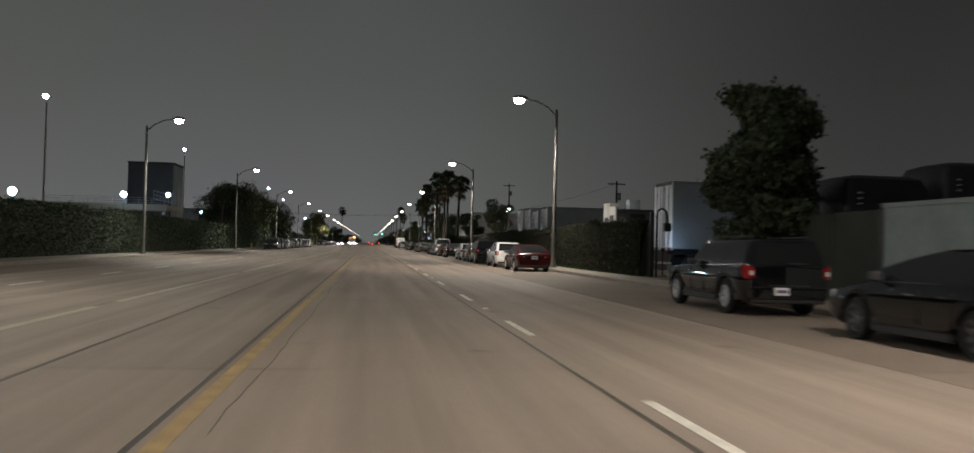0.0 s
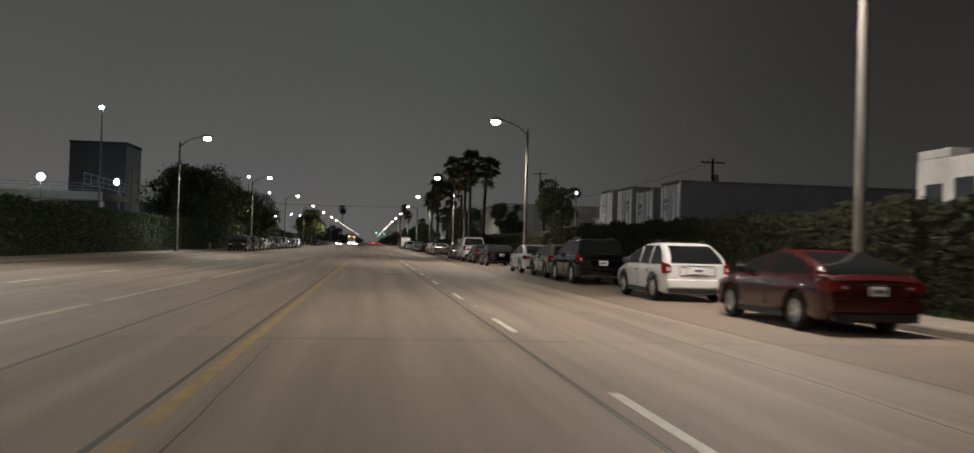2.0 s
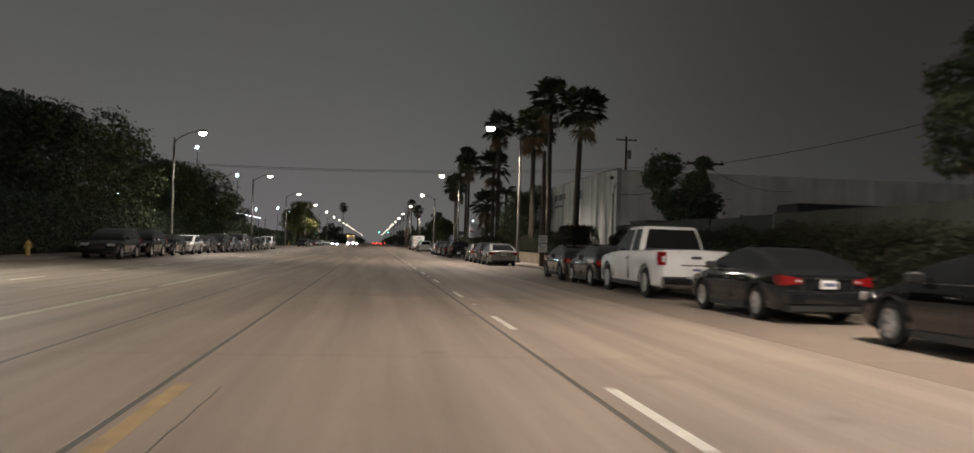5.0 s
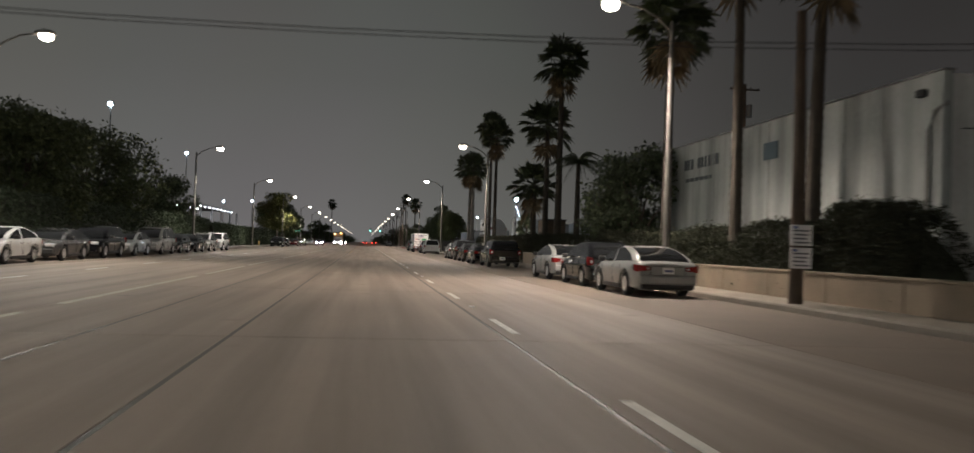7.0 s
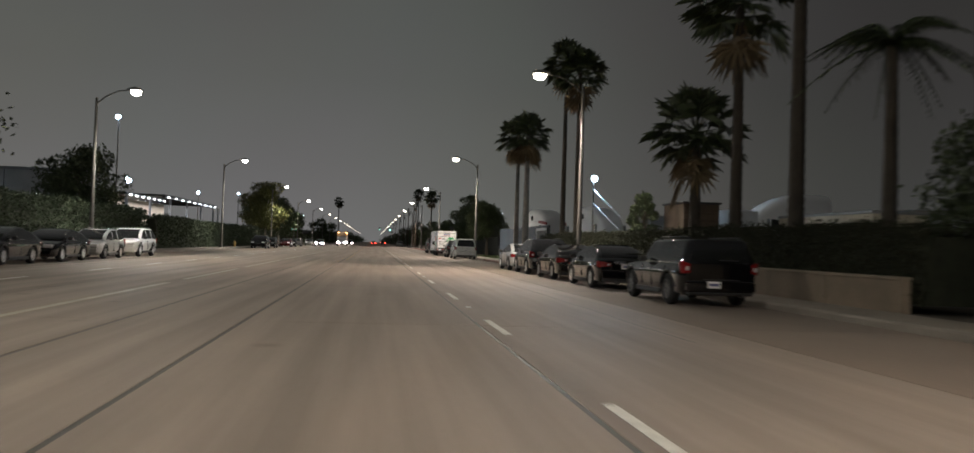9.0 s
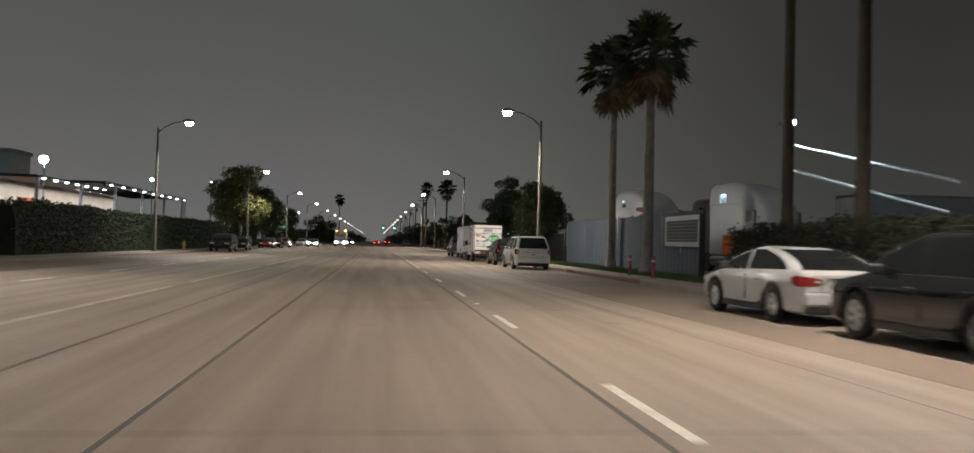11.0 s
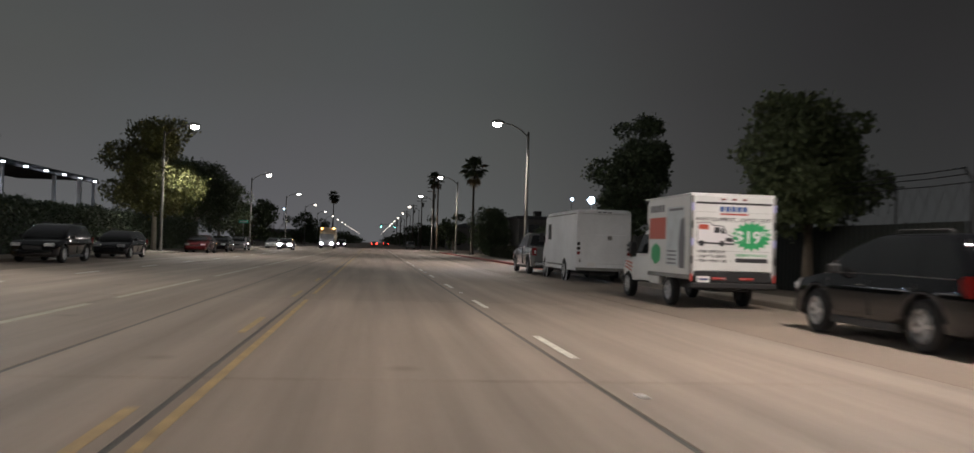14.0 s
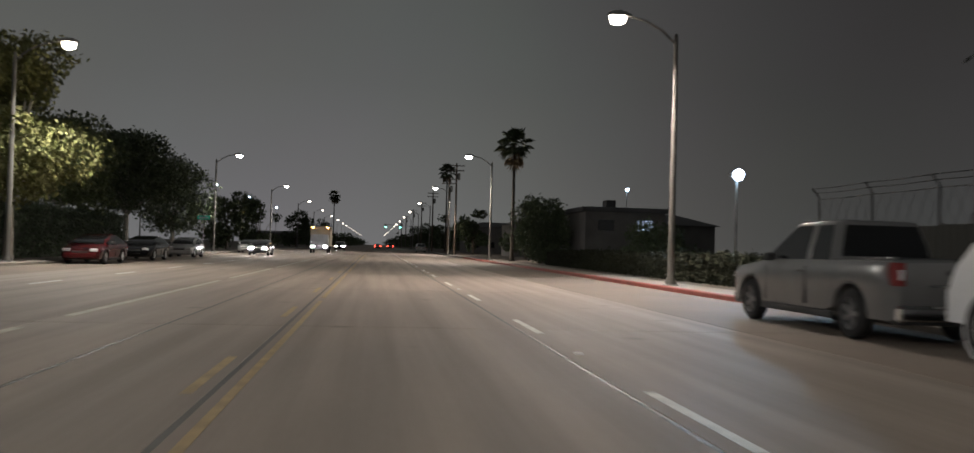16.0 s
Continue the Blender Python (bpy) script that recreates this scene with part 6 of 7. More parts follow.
def planter_wall(name, y0, y1, x=11.05, h=0.68):
    w = thing(name, "low tan stucco planter wall beside the pavement", "wall", kind="structure")
    y = y0
    me = Build().box(0, 0.2, 0, 2.97, 0, h, 0.015).mesh("wall_block", STUCCO)
    cm = Build().box(-0.03, 0.23, 0, 2.98, h, h + 0.07, 0.015).mesh("coping", STUCCO)
    while y < y1 - 0.1:
        part("wall_block", me, None, w, at=(x, y, 0.13))
        part("coping", cm, None, w, at=(x, y, 0.13))
        y += 3.0
    return w


planter_wall("wall_1", 121.0, 151.0)
planter_wall("wall_2", 154.8, 166.8)
hedge("planter_hedge", 11.35, 13.0, 124.2, 129.0, 2.5, 20000, 31, "rounded dark shrub behind a low planter wall", HEDGE_LEAF, 0.042, 0.3, True)
for y0, y1, z1, sd in ((129.2, 133.2, 2.2, 32), (133.0, 138.0, 2.15, 36), (137.8, 144.0, 2.05, 37), (143.8, 150.5, 2.1, 38)):
    hedge("planter_hedge", 11.35, 12.9, y0, y1, z1, int(2000 * (y1 - y0)), sd, "loose rounded shrub behind a low planter wall", HEDGE_LEAF, 0.042, 0.3, True)
tree((13.2, 148.5), 1.6, 5.9, 2.3, 5200, 33, "bushy dark tree at the end of a white warehouse", LEAF_DARK, 0.17)
hedge("planter_hedge", 11.35, 13.4, 154.6, 194.5, 2.0, 60000, 34, "dark shrubs in a long planter", HEDGE_LEAF, 0.045, 0.3)
tree((14.2, 155.5), 1.5, 4.2, 1.9, 3200, 35, "spreading shrub-like tree beyond a low wall", LEAF_DARK, 0.13)
tree((13.7, 180.2), 1.8, 3.9, 0.8, 2600, 55, "ragged dark bush rising above the planter", LEAF_DARK, 0.12, clumps=34, trunk_r=0.08)
drive_car = park("offroad", "suv", (0.26, 0.080, 0.020), "orange", "boxy brownish orange vehicle parked in the driveway", 152.9, x=17.3, turn=90, rim=HUBCAP_DARK)
drive_car.location.z, drive_car.scale = 0.14, (1.0, 1.0, 1.14)
palm((11.8, 133.9), 11.2, 0.17, 41, "fan palm with a dark trunk and a ragged head", size=1.5, dead=3)
palm((11.9, 140.6), 10.2, 0.19, 54, "fan palm with a thick dark trunk", size=1.6)
palm((13.15, 131.6), 10.4, 0.20, 42, "fan palm with a thick trunk beside a warehouse", size=1.6, lean=(0.3, 0.1), dead=3)
palm((12.3, 161.8), 13.0, 0.20, 43, "tall fan palm with a dark straight trunk", size=1.7)
palm((12.5, 157.6), 6.3, 0.17, 44, "feather palm with drooping yellowish fronds", "feather", 1.9, 34)
palm((12.4, 166.2), 9.6, 0.19, 45, "fan palm with a broad green head", size=1.8, n=44)
palm((12.2, 169.4), 5.6, 0.21, 46, "short fan palm with a dense round head", size=1.7, n=56, dead=5)
palm((12.3, 192.6), 13.0, 0.15, 53, "tall thin fan palm behind the parked cars", size=1.5)
palm((12.2, 188.4), 11.5, 0.16, 47, "tall thin fan palm behind the planter", size=1.6)
palm((12.85, 214.0), 10.9, 0.19, 48, "fan palm with a pale ringed trunk on a grass strip", size=1.8, dead=24, bark=PALE_PALM)
palm((12.2, 205.6), 10.0, 0.22, 49, "fan palm with a shaggy pale trunk on a grass strip", size=1.8, dead=24, bark=PALE_PALM)
palm((11.8, 313.0), 10.4, 0.15, 50, "lone fan palm far along the pavement", size=1.5)
palm((14.5, 420.0), 17.0, 0.16, 51, "tall fan palm far along the street", size=1.8)
palm((-22.0, 700.0), 26.0, 0.3, 52, "very tall palm far down the street", size=3.2)
up = utility_pole((10.0, 126.45), 6.8, "dark wooden utility pole carrying two white notices", 0, False)
for z0, z1 in ((1.38, 1.85), (0.86, 1.33)):
    s = part("notice_board", Build().box(-0.26, 0.26, -0.215, -0.195, z0, z1, 0.006), SIGN_WHITE, up)
    for k in range(4):
        part("notice_bar", Build().box(-0.2 + 0.03 * (k % 2), 0.2 - 0.04 * (k % 3), -0.2185, -0.2145, z1 - 0.15 - 0.09 * k, z1 - 0.11 - 0.09 * k), SIGN_INK, s)
    part("notice_mark", Build().box(-0.2, -0.1, -0.2185, -0.2145, z1 - 0.09, z1 - 0.03), LOGO_BLUE, s)

# ---------- east side, second yard ----------
def flood_mast(at, h, label, lens, aim=-1, power=0.0, brace=False, big=1.0, color=(0.6, 0.82, 1.0)):
    t = thing("flood_mast", label, "floodlight", (*at, 0.1), group="yard floodlights")
    part("mast", Build().tube([(0, 0, -0.1), (0, 0, h)], [0.09, 0.05], 8), STEEL, t, smooth=True)
    if brace:
        part("brace", Build().tube([(0, 0, h - 0.75), (-1.5, -12.6, h - 3.2)], 0.045, 6), TRAILER_WHITE, t)
        part("brace", Build().tube([(0, 0, h - 1.75), (-1.4, -12.0, h - 3.95)], 0.045, 6), TRAILER_WHITE, t)
    hd = part("lamp_head", Build().loft([rounded(0.22 * big, -0.16, 0.16, h - 0.02, 0.05), rounded(0.26 * big, -0.2, 0.2, h + 0.1, 0.05), rounded(0.14, -0.12, 0.12, h + 0.22, 0.05)], True), LAMP_BODY, t)
    part("lens", Build().lathe([(0.02, -0.30), (0.12 * big, -0.29), (0.17 * big, -0.25), (0.18 * big, -0.20)], "y", 14, (0, 0, h + 0.05)), lens, hd, smooth=True)
    if power:
        li = bpy.data.lights.new("flood_light", "SPOT")
        li.energy, li.color, li.spot_size, li.spot_blend, li.shadow_soft_size = power, color, radians(120), 0.5, 0.2
        new("flood_light", li).matrix_basis = look((at[0], at[1] - 0.4, h + 0.1), (at[0] + aim * 3, at[1] - 9, 0))
    return t


fence_run("fence_2", 13.3, 202.0, 227.0, 2.76, BLUE_FENCE, "blue-grey corrugated steel fence behind a grass strip", 2.5, 5, ridges=5, d=0.008)
fence_run("fence_3", 13.3, 228.0, 262.0, 2.0, BLACK_FENCE, "low black fence in the shade of trees", 2.4, 6, d=0.006)
truck_tractor((16.42, 222.4, 0.1), -79, "white truck tractor with a red stripe behind the fence")
truck_tractor((19.1, 213.4, 0.1), -76, "white truck tractor parked in the yard", False)
truck_tractor((23.6, 228.0, 0.1), -79, "dark maroon truck tractor behind the fence", False, surf("maroon_truck_paint", (0.045, 0.018, 0.015), 0.35, var=0.15, coat=0.4, bump=0))
truck_tractor((27.1, 187.6, 0.1), 180, "white truck tractor beyond dark shrubs", False)
trailer((22, 206, 0.1), -90, 12, "dark grey semi-trailer parked beyond the tractors", TRAILER_GREY, None, 1.2, 3.9)
flood_mast((14.4, 90.2), 5.0, "yard mast with a small cool lamp above the fence", glow("small_cool_lens", (0.6, 0.8, 1.0), 14.0), -1, 0, big=0.45)
flood_mast((16.4, 201.0), 6.25, "white braced mast with a cool floodlight", COOL_GLOW, 1.8, 4500, True, big=1.2)
flood_mast((17.3, 278.0), 5.0, "floodlight mast shining cool white across a yard", COOL_GLOW, -1, 3000, big=1.5)
flood_mast((30.0, 340.0), 8.6, "small cool floodlight far behind the fence", COOL_GLOW)
gf = thing("fence_gate", "white steel gate frame with dark mesh hung on a blue-grey fence", "gate", (13.2, 201.9, 0.1))
for z0, z1 in ((1.28, 1.48), (2.40, 2.60)):
    part("rail", Build().box(-0.04, 0.04, 0.0, 4.2, z0, z1, 0.012), TRAILER_WHITE, gf)
for y in (0.0, 4.05):
    part("stile", Build().box(-0.035, 0.035, y, y + 0.15, 1.48, 2.40, 0.01), TRAILER_WHITE, gf)
part("mesh_panel", Build().box(-0.012, 0.012, 0.15, 4.05, 1.48, 2.40), DARK_METAL, gf)
for k in range(6):
    part("mesh_bar", Build().box(-0.025, -0.012, 0.15, 4.05, 1.58 + 0.14 * k, 1.60 + 0.14 * k), STEEL, gf)
part("stile_post", Build().box(-0.05, 0.05, -0.1, 0.0, -0.1, 2.65, 0.01), DARK_METAL, gf)
bol = None
for x, y in ((10.73, 203.3), (10.72, 200.2)):
    if bol is None:
        bol = thing("bollard", "short faded red marker post with a reflective band", "bollard", (x, y, 0.146), group="marker posts")
        part("post", Build().lathe([(0.07, 0), (0.07, 0.72), (0.05, 0.80), (0.01, 0.82)], "z", 12), RED_KERB, bol, smooth=True)
        part("reflector_band", Build().lathe([(0.073, 0.60), (0.074, 0.61), (0.074, 0.68), (0.073, 0.69)], "z", 12, caps=False), STRIP_BLUE, bol)
        part("foot", Build().lathe([(0.12, 0), (0.12, 0.02), (0.08, 0.03)], "z", 12), DARK_METAL, bol)
    else:
        copy_thing(bol, pose(x, y, 0.146))
org = thing("barrier_panel", "orange plastic barrier panel in the yard", "barrier", (12.85, 198.7, 0.1))
part("panel", Build().box(0, 1.45, 0, 0.08, 1.0, 1.75, 0.02), ORANGE, org)
for x in (0.1, 1.35):
    part("post", Build().box(x - 0.03, x + 0.03, 0.03, 0.07, -0.05, 1.6, 0.01), STEEL, org)
ship = thing("storage_shed", "brown slatted flat-roofed shed beyond the shrubs", "shed", (14.75, 177.5, 0.1))
part("shed_wall", Build().box(0, 1.75, 0.03, 2.8, 0, 3.40, 0.02), SLAT_BROWN, ship)
part("shed_roof", Build().box(-0.08, 1.83, -0.1, 2.9, 3.40, 3.50, 0.02), ROOF_DARK, ship)
slat = Build().box(0.04, 1.71, -0.04, 0.03, 0, 0.26, 0.012).mesh("wall_slat", SLAT_BROWN)
for k in range(9):
    part("wall_slat", slat, None, ship, at=(0, 0, 0.15 + 0.36 * k))
wbx = thing("storage_box", "white box body standing in the yard", "container", (17.35, 178.4, 0.1))
part("box_body", Build().box(0, 1.5, 0, 1.6, 0.25, 3.25, 0.06), TRAILER_WHITE, wbx)
part("box_foot", Build().box(0.1, 1.4, 0.1, 1.5, -0.05, 0.26, 0.02), DARK_METAL, wbx)
tb = thing("box_trailer", "low tan box trailer parked behind the planter shrubs", "trailer", (18.9, 168.8, 0.1))
part("box_body", Build().box(0, 2.3, 0, 7.6, 0.75, 2.86, 0.05), TAN_PANEL, tb)
part("roof_rail", Build().box(-0.03, 2.33, -0.03, 7.63, 2.80, 2.92, 0.02), TRAILER_GREY, tb)
for k in range(6):
    part("side_rib", Build().box(-0.03, 0.0, 0.6 + 1.28 * k, 0.68 + 1.28 * k, 0.8, 2.8, 0.008), TAN_PANEL, tb)
part("chassis", Build().box(0.3, 2.0, 0.1, 7.5, 0.5, 0.76, 0.03), DARK_METAL, tb)
for y in (1.4, 2.5):
    for x in (0.25, 2.05):
        part("tyre", Build().lathe([(0.22, -0.14), (0.48, -0.14), (0.48, 0.14), (0.22, 0.14)], "x", 14, (x, y, 0.43)), RUBBER, tb)
part("landing_leg", Build().tube([(1.15, 6.6, -0.05), (1.15, 6.6, 0.6)], 0.06, 8), STEEL, tb)
trailer((24.5, 176.0, 0.1), -90, 11.0, "grey flat-sided trailer far back in the yard", TRAILER_GREY, None, 1.2, 3.35, 1.2)
# barbed wire fence above the low sheets
bw = thing("wire_fence", "tall wire fence with barbed strands over low sheets", "fence", (13.45, 228.0, 0.1), kind="structure")
for k in range(13):
    part("fence_post", Build().tube([(0, 2.9 * k, -0.1), (0, 2.9 * k, 3.0), (-0.22, 2.9 * k, 3.28)], 0.032, 6), DARK_METAL, bw)
for x, z in ((0, 2.95), (-0.1, 3.13), (-0.2, 3.26)):
    part("wire", Build().tube([(x, 2.9 * k + e, z - (0.02 if e else 0.0)) for k in range(12) for e in (0, 1.45)] + [(x, 34.8, z)], 0.016, 5), DARK_METAL, bw)
mesh_wire = Build()
for k in range(70):
    mesh_wire.tube([(0.02, 0.5 * k, 2.0), (0.02, 0.5 * k + 0.48, 2.95)], 0.006, 3, False)
    mesh_wire.tube([(0.03, 0.5 * k + 0.48, 2.0), (0.03, 0.5 * k, 2.95)], 0.006, 3, False)
part("chain_link", mesh_wire, DARK_METAL, bw, kind="stuff")
tree((12.95, 234.5), 2.2, 5.75, 2.0, 10000, 36, "round leafy tree beside the black fence", LEAF, 0.16)
tree((12.3, 250.5), 2.4, 7.4, 1.95, 8500, 37, "dense dark tree behind a white box van", LEAF_DARK, 0.16)
tree((13.0, 306.0), 0.8, 5.3, 2.4, 5200, 38, "bushy dark tree near the red kerb", LEAF_DARK, 0.18)
tree((15.5, 285.0), 0.4, 2.6, 2.2, 2600, 39, "low dark bush near the red kerb", LEAF_DARK, 0.16)
hedge("verge_shrubs", 12.4, 15.5, 262.5, 300, 1.15, 24000, 40, "low dark shrubs beyond the red kerb", HEDGE_LEAF, 0.07)


def grass_strip(x0, x1, y0, y1, n, seed):
    rng = np.random.default_rng(seed)
    c = np.stack([rng.uniform(x0, x1, n), rng.uniform(y0, y1, n), np.full(n, 0.115)], 1)
    q = rng.uniform(0, 2 * np.pi, n)
    w = np.stack([np.cos(q), np.sin(q), 0 * q], 1) * rng.uniform(0.006, 0.014, n)[:, None]
    tip = c + np.stack([rng.normal(0, 0.03, n), rng.normal(0, 0.03, n), rng.uniform(0.06, 0.17, n)], 1)
    b = Build()
    b.v = [tuple(p) for p in np.stack([c - w, c + w, tip], 1).reshape(-1, 3).round(4)]
    b.f = [(3 * i, 3 * i + 1, 3 * i + 2) for i in range(n)]
    return b


solid("lawn_1", Build().box(11.06, 13.25, 197.5, 228, 0.06, 0.128), surf("lawn_soil", (0.045, 0.055, 0.024), 0.95, var=0.4, big=2, fine=20), "grass strip between pavement and fence", "lawn", "structure")
tagged(solid("grass", grass_strip(11.08, 13.25, 197.6, 227.9, 26000, 61), GRASS, "short green grass blades on a strip", "grass"), kind="stuff")
tagged(solid("grass", grass_strip(11.08, 11.8, 40, 117, 9000, 62), GRASS, "sparse weeds along the fence foot", "grass"), kind="stuff")


def low_house(at, w, d, h, label, lit=False):
    t = thing("house", label, "house", (*at, 0.1), group="far low buildings")
    part("wall", Build().box(0, w, 0, d, 0, h, 0.03), DIM_WALL, t)
    if lit:
        part("roof", Build().box(-0.25, w + 0.25, -0.25, d + 0.25, h, h + 0.35, 0.03), ROOF_DARK, t)
        part("roof_unit", Build().box(w * 0.3, w * 0.42, 1, 2.2, h + 0.35, h + 0.95, 0.05), DARK_METAL, t)
    else:
        part("roof", Build().loft([[(-0.4, -0.4, h), (w + 0.4, -0.4, h), (w + 0.4, d + 0.4, h), (-0.4, d + 0.4, h)], [(w * 0.2, d * 0.5 - 0.1, h + 1.1), (w * 0.8, d * 0.5 - 0.1, h + 1.1), (w * 0.8, d * 0.5 + 0.1, h + 1.1), (w * 0.2, d * 0.5 + 0.1, h + 1.1)]], True), ROOF_DARK, t)
    for k in range(int(w / 3)):
        wn = part("window", Build().box(1 + 3 * k, 2.2 + 3 * k, -0.04, 0.02, 2.7 if lit else 1.1, 3.5 if lit else 2.2, 0.01), WINDOW_GLOW if lit and k == 1 else GLASS, t)
    return t


low_house((19, 312), 11, 9, 3.6, "low dark house behind shrubs")
low_house((15.4, 301), 6.2, 8, 4.1, "dark flat-roofed house with one lit window", True)
low_house((18, 350), 16, 12, 4.5, "low dark building far along the street")
low_house((17, 400), 18, 14, 5.0, "low dark building far along the street")
for y, h in ((360, 13), (372, 12), (410, 12), (452, 12), (500, 12), (560, 12), (620, 12)):
    utility_pole((11.0, y), h, "dark wooden utility pole far along the street", 2)
for k, (x, y, r, h) in enumerate(((16, 330, 3, 6), (15, 372, 3, 6.5), (17, 440, 4, 8), (16, 500, 4, 7), (17, 580, 5, 9), (-19, 352, 3.5, 7), (-20, 392, 4, 8), (-19, 450, 4, 8), (-20, 520, 5, 9), (-21, 600, 5, 9))):
    tree((x, y), 1.5, h, r, 2600, 70 + k, "dark tree far along the street", LEAF_DARK, 0.28, clumps=16)
far_wood = leaf_cloud([(s * (24 + 6 * math.sin(k * 1.7)), 640 + 34 * k, 3.0, 9, 18, 3.5 + 1.5 * math.sin(k * 2.3)) for k in range(20) for s in (-1, 1)], 9000, 0.9, 90)
tagged(solid("far_trees", far_wood, LEAF_DARK, "dark line of trees far down the street", "trees"), kind="stuff")
for k in range(12):
    low_house((-60 + (k % 2) * 84, 640 + 70 * k), 24, 20, 5 + (k * 7) % 4, "low dark building far down the street")

# ---------- west side ----------
hedge("west_hedge", -18.6, -17.3, 14, 121, 2.95, 52000, 81, "tall dark hedge along the far pavement", WEST_LEAF, 0.085)
hedge("west_hedge", -18.6, -17.3, 121, 209.5, 3.15, 44000, 82, "tall dark hedge behind parked cars", WEST_LEAF, 0.085)
hedge("west_hedge", -18.6, -17.3, 213.5, 300, 2.8, 40000, 83, "dark hedge beside a lit loading canopy", WEST_LEAF, 0.085)
for at, z0, z1, r, n, sd, lab, lf in (((-20.5, 131), 2.6, 8.6, 4.0, 6500, 84, "broad dark tree above the hedge", LEAF_DARK), ((-20.5, 143), 2.6, 9.6, 4.6, 6500, 85, "broad leafy tree above the hedge", LEAF),
                                     ((-20.0, 163), 2.6, 8.4, 4.2, 6500, 86, "leafy tree above parked cars", LEAF), ((-20.5, 176), 2.6, 8.8, 4.6, 6500, 87, "broad leafy tree above parked cars", LEAF),
                                     ((-16.5, 279), 3.5, 9.4, 3.4, 8000, 88, "pale-trunked tree with yellowing leaves beside a lamp", LEAF_YELLOW), ((-18.9, 292), 3.9, 8.0, 3.4, 6000, 89, "dark tree beside a yellowing tree", LEAF),
                                     ((-18.3, 304), 3.9, 8.5, 3.7, 6500, 91, "broad dark tree near a street sign", LEAF_DARK), ((-19.0, 322), 2.6, 8.2, 3.4, 4500, 92, "dark tree near a side street", LEAF_DARK),
                                     ((-21.0, 206), 2.4, 7.0, 3.0, 4500, 93, "dark tree behind the hedge", LEAF_DARK)):
    tree(at, z0, z1, r, int(n * 1.25), sd, lab, lf, 0.22, clumps=52, trunk_r=0.2, bark=surf("pale_eucalyptus_bark", (0.36, 0.33, 0.28), 0.8, var=0.3, big=2) if at[1] > 260 else BARK)
can = thing("fuel_canopy", "long white flat canopy behind the hedge", "canopy", (-46, 130, 0.1))
part("fascia", Build().box(0, 17, 0, 0.2, 5.0, 5.9, 0.03), TAN_PANEL, can)
part("canopy_roof", Build().box(0, 17, 0.2, 10, 5.2, 5.8, 0.03), TAN_PANEL, can)
for x in (1.5, 8.5, 15.5):
    part("column", Build().box(x - 0.2, x + 0.2, 4.8, 5.2, 0, 5.2, 0.03), STEEL, can)
li = bpy.data.lights.new("canopy_light", "AREA")
li.shape, li.size, li.size_y, li.energy, li.color = "RECTANGLE", 14, 7, 500, (0.85, 0.95, 1.0)
new("canopy_light", li).matrix_basis = look((-37.5, 135.3, 5.1), (-37.5, 135.31, 0))
TOWER = surf("grey_office_cladding", (0.10, 0.10, 0.105), 0.8, var=0.2, big=0.4, fine=6)
tower = thing("office_block", "tall dark office block, its lit side coloured paler, behind the hedge", "building", (-42.2, 159.0, 0.05))
part("wall", Build().box(0, 7.6, 0, 8.0, 0, 14.2, 0.03), TOWER, tower)
# light falling on the east face is put into this paler sheet
part("pale_side", Build().box(7.6, 7.68, 0.1, 7.9, 0, 14.0, 0.01), PALE_WALL, tower)
part("parapet", Build().box(-0.1, 7.75, -0.1, 8.1, 14.2, 14.45, 0.03), ROOF_DARK, tower)
rail = thing("roof_railing", "white steel railing along the canopy roof", "railing", (-46, 130.3, 5.86))
for k in range(10):
    part("rail_post", Build().tube([(0.4 + 1.8 * k, 0, 0), (0.4 + 1.8 * k, 0, 1.05)], 0.03, 6), TRAILER_WHITE, rail)
for z in (0.35, 0.7, 1.05):
    part("rail_bar", Build().tube([(0.3, 0, z), (16.7, 0, z)], 0.025, 6), TRAILER_WHITE, rail)
gan = thing("sign_gantry", "white steel post with a railed walkway behind the hedge", "gantry", (-32.0, 147.0, 0.1))
part("post", Build().tube([(0, 0, -0.1), (0, 0, 8.4)], 0.16, 8), TRAILER_WHITE, gan)
for z in (6.9, 7.5, 8.1):
    part("rail_bar", Build().tube([(1.6, -19, z - 0.3), (-1.6, 10.5, z + 0.15)], 0.05, 6), TRAILER_WHITE, gan)
for k in range(9):
    part("rail_post", Build().tube([(1.6 - 0.39 * k, -19 + 3.6 * k, 6.6 + 0.05 * k), (1.6 - 0.39 * k, -19 + 3.6 * k, 7.8 + 0.05 * k)], 0.045, 6), TRAILER_WHITE, gan)
for x, y, h, p in ((-33.0, 86, 5.1, 1200), (-33.5, 124.6, 6.9, 1200), (-33.9, 152.7, 8.3, 250), (-42, 226, 7.8, 0), (-30.6, 253.5, 7.9, 1200), (-40, 170, 6.5, 0)):
    flood_mast((x, y), h, "yard mast with a bright cool floodlight", COOL_GLOW, 1, p, big=2.2)
DIM_COOL = glow("small_cool_lens", (0.6, 0.8, 1.0), 14.0)
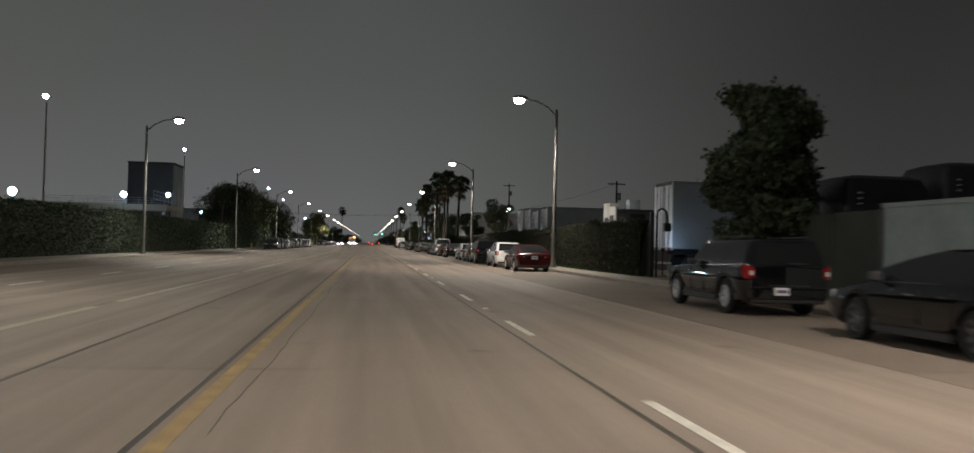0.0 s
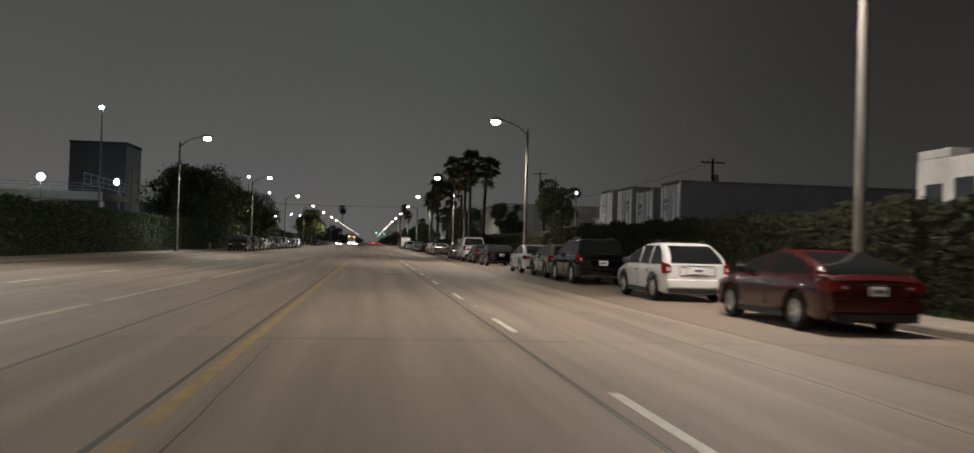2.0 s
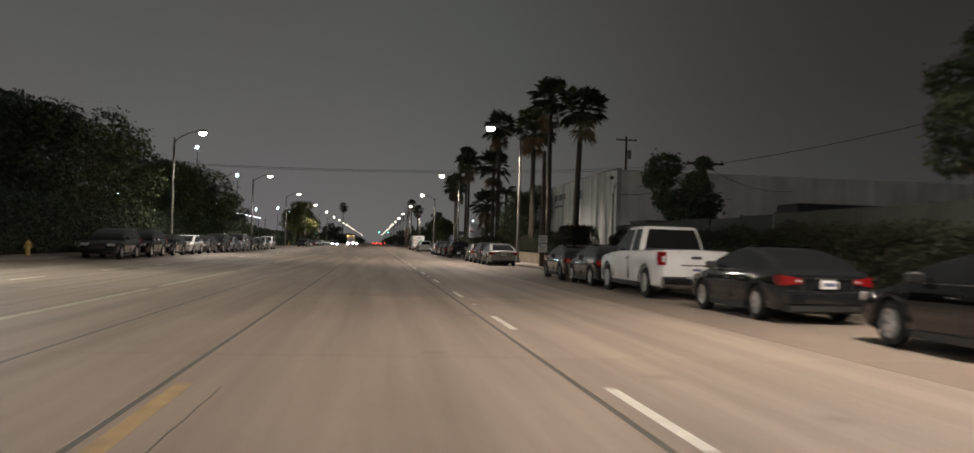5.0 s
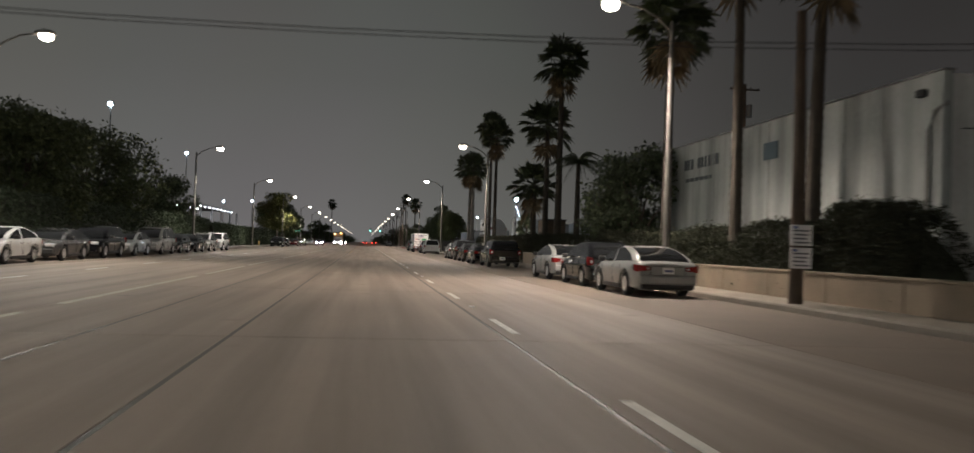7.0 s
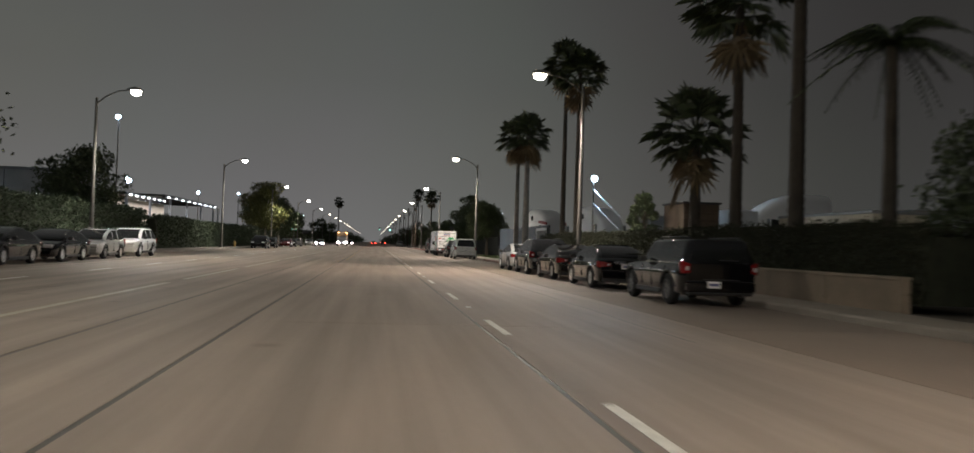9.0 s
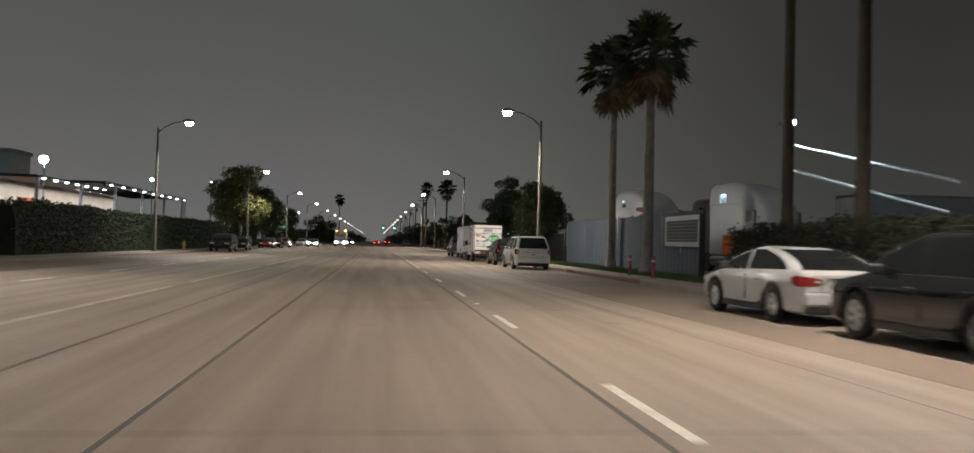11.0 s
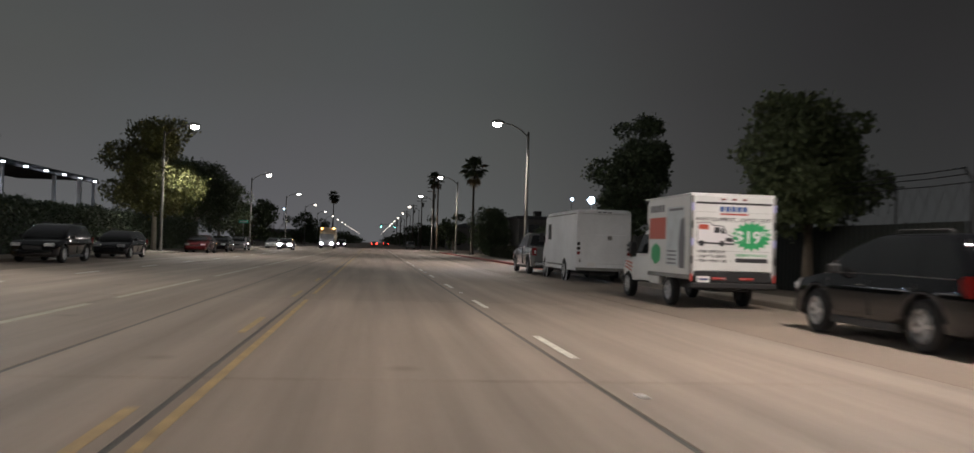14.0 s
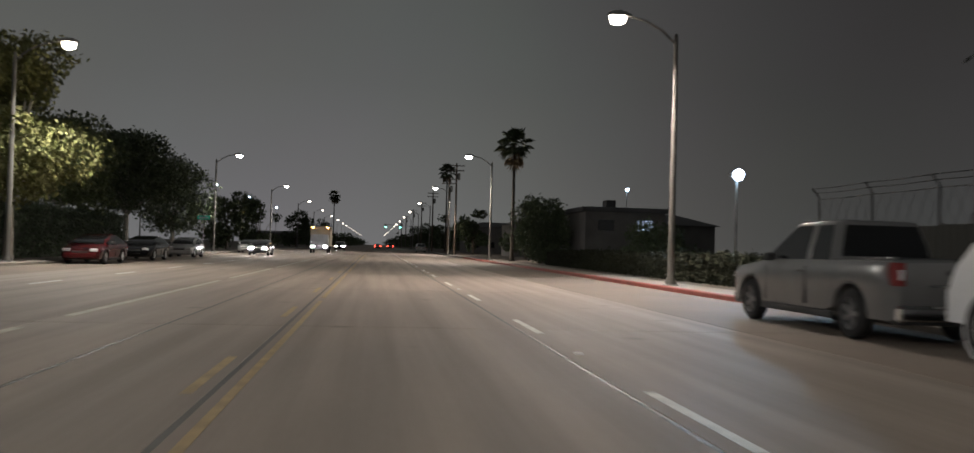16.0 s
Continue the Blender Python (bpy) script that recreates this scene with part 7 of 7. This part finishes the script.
for x, y, h in ((-20.8, 59, 10.0), (-20.8, 101, 11.0), (-20.8, 182.5, 11.7), (-20.9, 214.0, 10.8), (-25.8, 273.3, 7.6), (-24, 300, 9.0), (-24, 330, 9.5), (-24, 372, 9.5), (-26, 420, 10), (-26, 470, 10)):
    flood_mast((x, y), h, "slim tall yard mast with a small cool lamp", COOL_GLOW if y > 180 else DIM_COOL)
load = thing("loading_canopy", "long loading canopy with rows of bright lamps before a cream wall", "canopy", (-30, 249, 0.1))
CREAM = surf("cream_wall_paint", (0.62, 0.53, 0.41), 0.75, var=0.15, big=0.6)
part("back_wall", Build().box(-4.6, -4.3, 0.5, 40, 0, 6.2, 0.03), CREAM, load)
part("lower_roof", Build().box(-4.3, 0.5, 0, 19, 6.05, 6.3, 0.04), DARK_METAL, load)
part("canopy_roof", Build().box(-7.5, 0.6, 19.05, 59, 6.75, 7.0, 0.04), DARK_METAL, load)
part("front_beam", Build().box(0.3, 0.6, 19.1, 59, 6.5, 6.75, 0.03), DARK_METAL, load)
part("roller_door", Build().box(-4.34, -4.24, 8.0, 12.5, 0, 4.6, 0.01), ORANGE, load, "orange roller door")
for k in range(6):
    part("column", Build().box(0.2, 0.5, 0.2 + 11.6 * k, 0.5 + 11.6 * k, 0, 6.05 if k < 2 else 6.5, 0.03), TRAILER_WHITE, load)
part("column", Build().box(3.9, 4.25, 42.0, 42.35, 0, 6.0, 0.03), TRAILER_WHITE, load)
tm = Build().lathe([(0.05, 0.06), (0.16, 0.05), (0.20, -0.02), (0.15, -0.09), (0.04, -0.11)], "z", 12).mesh("canopy_lamp", TUBE_GLOW)
for k in range(7):
    part("canopy_lamp", tm, None, load, at=(0.72, 0.9 + 2.9 * k, 6.0))
for k in range(9):
    part("canopy_lamp", tm, None, load, at=(0.95, 20.0 + 4.6 * k, 6.62))
    if k < 6:
        part("canopy_lamp", tm, None, load, at=(-6.0, 21.0 + 4.6 * k, 6.4))
li = bpy.data.lights.new("loading_light", "AREA")
li.shape, li.size, li.size_y, li.energy, li.color = "RECTANGLE", 3, 40, 1100, (0.95, 0.96, 1.0)
new("loading_light", li).matrix_basis = pose(-32, 270, 5.9)
gp = thing("gate_post", "pale square gate pillar in a gap of the hedge", "post", (-18.0, 210.2, 0.1))
part("post", Build().box(-0.16, 0.16, -0.16, 0.16, -0.05, 2.3, 0.02), PALE_WALL, gp)
part("post_cap", Build().box(-0.21, 0.21, -0.21, 0.21, 2.3, 2.4, 0.02), PALE_WALL, gp)
part("rail_end", Build().tube([(0.0, 0.16, 1.2), (0.0, 1.5, 1.2), (0.0, 1.5, 0.0)], 0.03, 6), STEEL, gp)
hall = thing("warehouse", "long low grey warehouse far behind the hedge", "warehouse", (-78, 265, 0.05))
part("wall", Build().box(0, 40, 0, 5, 0, 9.6, 0.03), GREY_WALL, hall)
part("roof", Build().box(-0.2, 40.2, -0.2, 5.2, 9.6, 10.0, 0.03), TRAILER_GREY, hall)
for k in range(5):
    part("wall_seam", Build().box(4 + 8 * k - 0.05, 4 + 8 * k + 0.05, -0.03, 0.01, 0, 9.6), ROOF_DARK, hall)
for x, y, h in ((-43.9, 260.8, 6.0), (-53.1, 276.2, 6.6)):
    flood_mast((x, y), h, "yard mast with a small blue-white lamp beyond the trees", COOL_GLOW, big=1.0)
hy = None
for x, y in ((-15.6, 243.0), (-15.6, 119.0), (-15.6, 197.5)):
    if hy is None:
        hy = thing("fire_hydrant", "squat yellow fire hydrant beside the kerb", "fire hydrant", (x, y, 0.146), group="hydrants")
        part("barrel", Build().lathe([(0.15, 0), (0.15, 0.05), (0.10, 0.07), (0.10, 0.5), (0.13, 0.52), (0.13, 0.58), (0.09, 0.66), (0.03, 0.70), (0.03, 0.76)], "z", 14), HYDRANT_YELLOW, hy, smooth=True)
        for s in (-1, 1):
            part("outlet_cap", Build().tube([(0, 0, 0.42), (s * 0.18, 0, 0.42)], 0.055, 10), HYDRANT_YELLOW, hy)
        part("outlet_cap", Build().tube([(0, 0, 0.36), (0, -0.19, 0.36)], 0.075, 10), HYDRANT_YELLOW, hy)
    else:
        copy_thing(hy, pose(x, y, 0.146))
ss = thing("street_sign", "green street name plate on a steel post", "street sign", (-15.6, 318.7, 0.14))
part("post", Build().tube([(0, 0, 0), (0, 0, 3.3)], 0.035, 8), STEEL, ss)
sp_ = part("name_plate", Build().box(-0.55, 0.55, -0.015, 0.015, 2.95, 3.28, 0.006), SIGN_GREEN, ss)
part("name_bar", Build().box(-0.42, 0.42, -0.019, -0.014, 3.06, 3.17), SIGN_WHITE, sp_)
bus = thing("box_truck", "pale box truck standing in the oncoming lane with lights on", "truck", (-6.9, 352, 0.0), 180)
part("cargo_box", Build().box(-1.2, 1.2, 0, 5.2, 0.9, 3.3, 0.04), TAN_PANEL, bus)
part("cab", Build().loft([rounded(1.1, 5.2, 7.1, 0.5, 0.15), rounded(1.1, 5.2, 7.1, 1.5, 0.15), rounded(1.0, 5.2, 6.7, 2.3, 0.15)], True), TRAILER_WHITE, bus)
part("windscreen", Build().quad((-0.9, 7.0, 1.55), (0.9, 7.0, 1.55), (0.85, 6.72, 2.2), (-0.85, 6.72, 2.2)), GLASS, bus)
for s in (-1, 1):
    part("headlight", lamp_block(s * 0.6, s * 0.95, 7.05, 7.14, 0.7, 0.9), HEAD_GLOW, bus)
    part("roof_marker", lamp_block(s * 0.8, s * 1.0, 5.2, 5.28, 3.1, 3.2), ORANGE_GLOW, bus)
    for yy in (1.2, 6.2):
        add_wheel(bus, s * 1.0, yy, 0.42, HUBCAP_DARK, s)
# distant signal lights over the road
sig = thing("traffic_signal", "distant traffic signal showing green over the road", "traffic light", (10.2, 480, 0.1))
part("mast", Build().tube([(0, 0, 0), (0, 0, 6.4), (-8, 0, 6.8)], [0.12, 0.1, 0.06], 8), STEEL, sig)
for x in (-3.6, -7.6):
    hd = part("signal_head", Build().box(x - 0.2, x + 0.2, -0.15, 0.15, 5.7, 6.8, 0.03), DARK_METAL, sig)
    part("green_lens", Build().lathe([(0.02, -0.18), (0.14, -0.17), (0.15, -0.15), (0.15, -0.1)], "y", 12, (x, 0, 5.95)), GREEN_GLOW, hd)
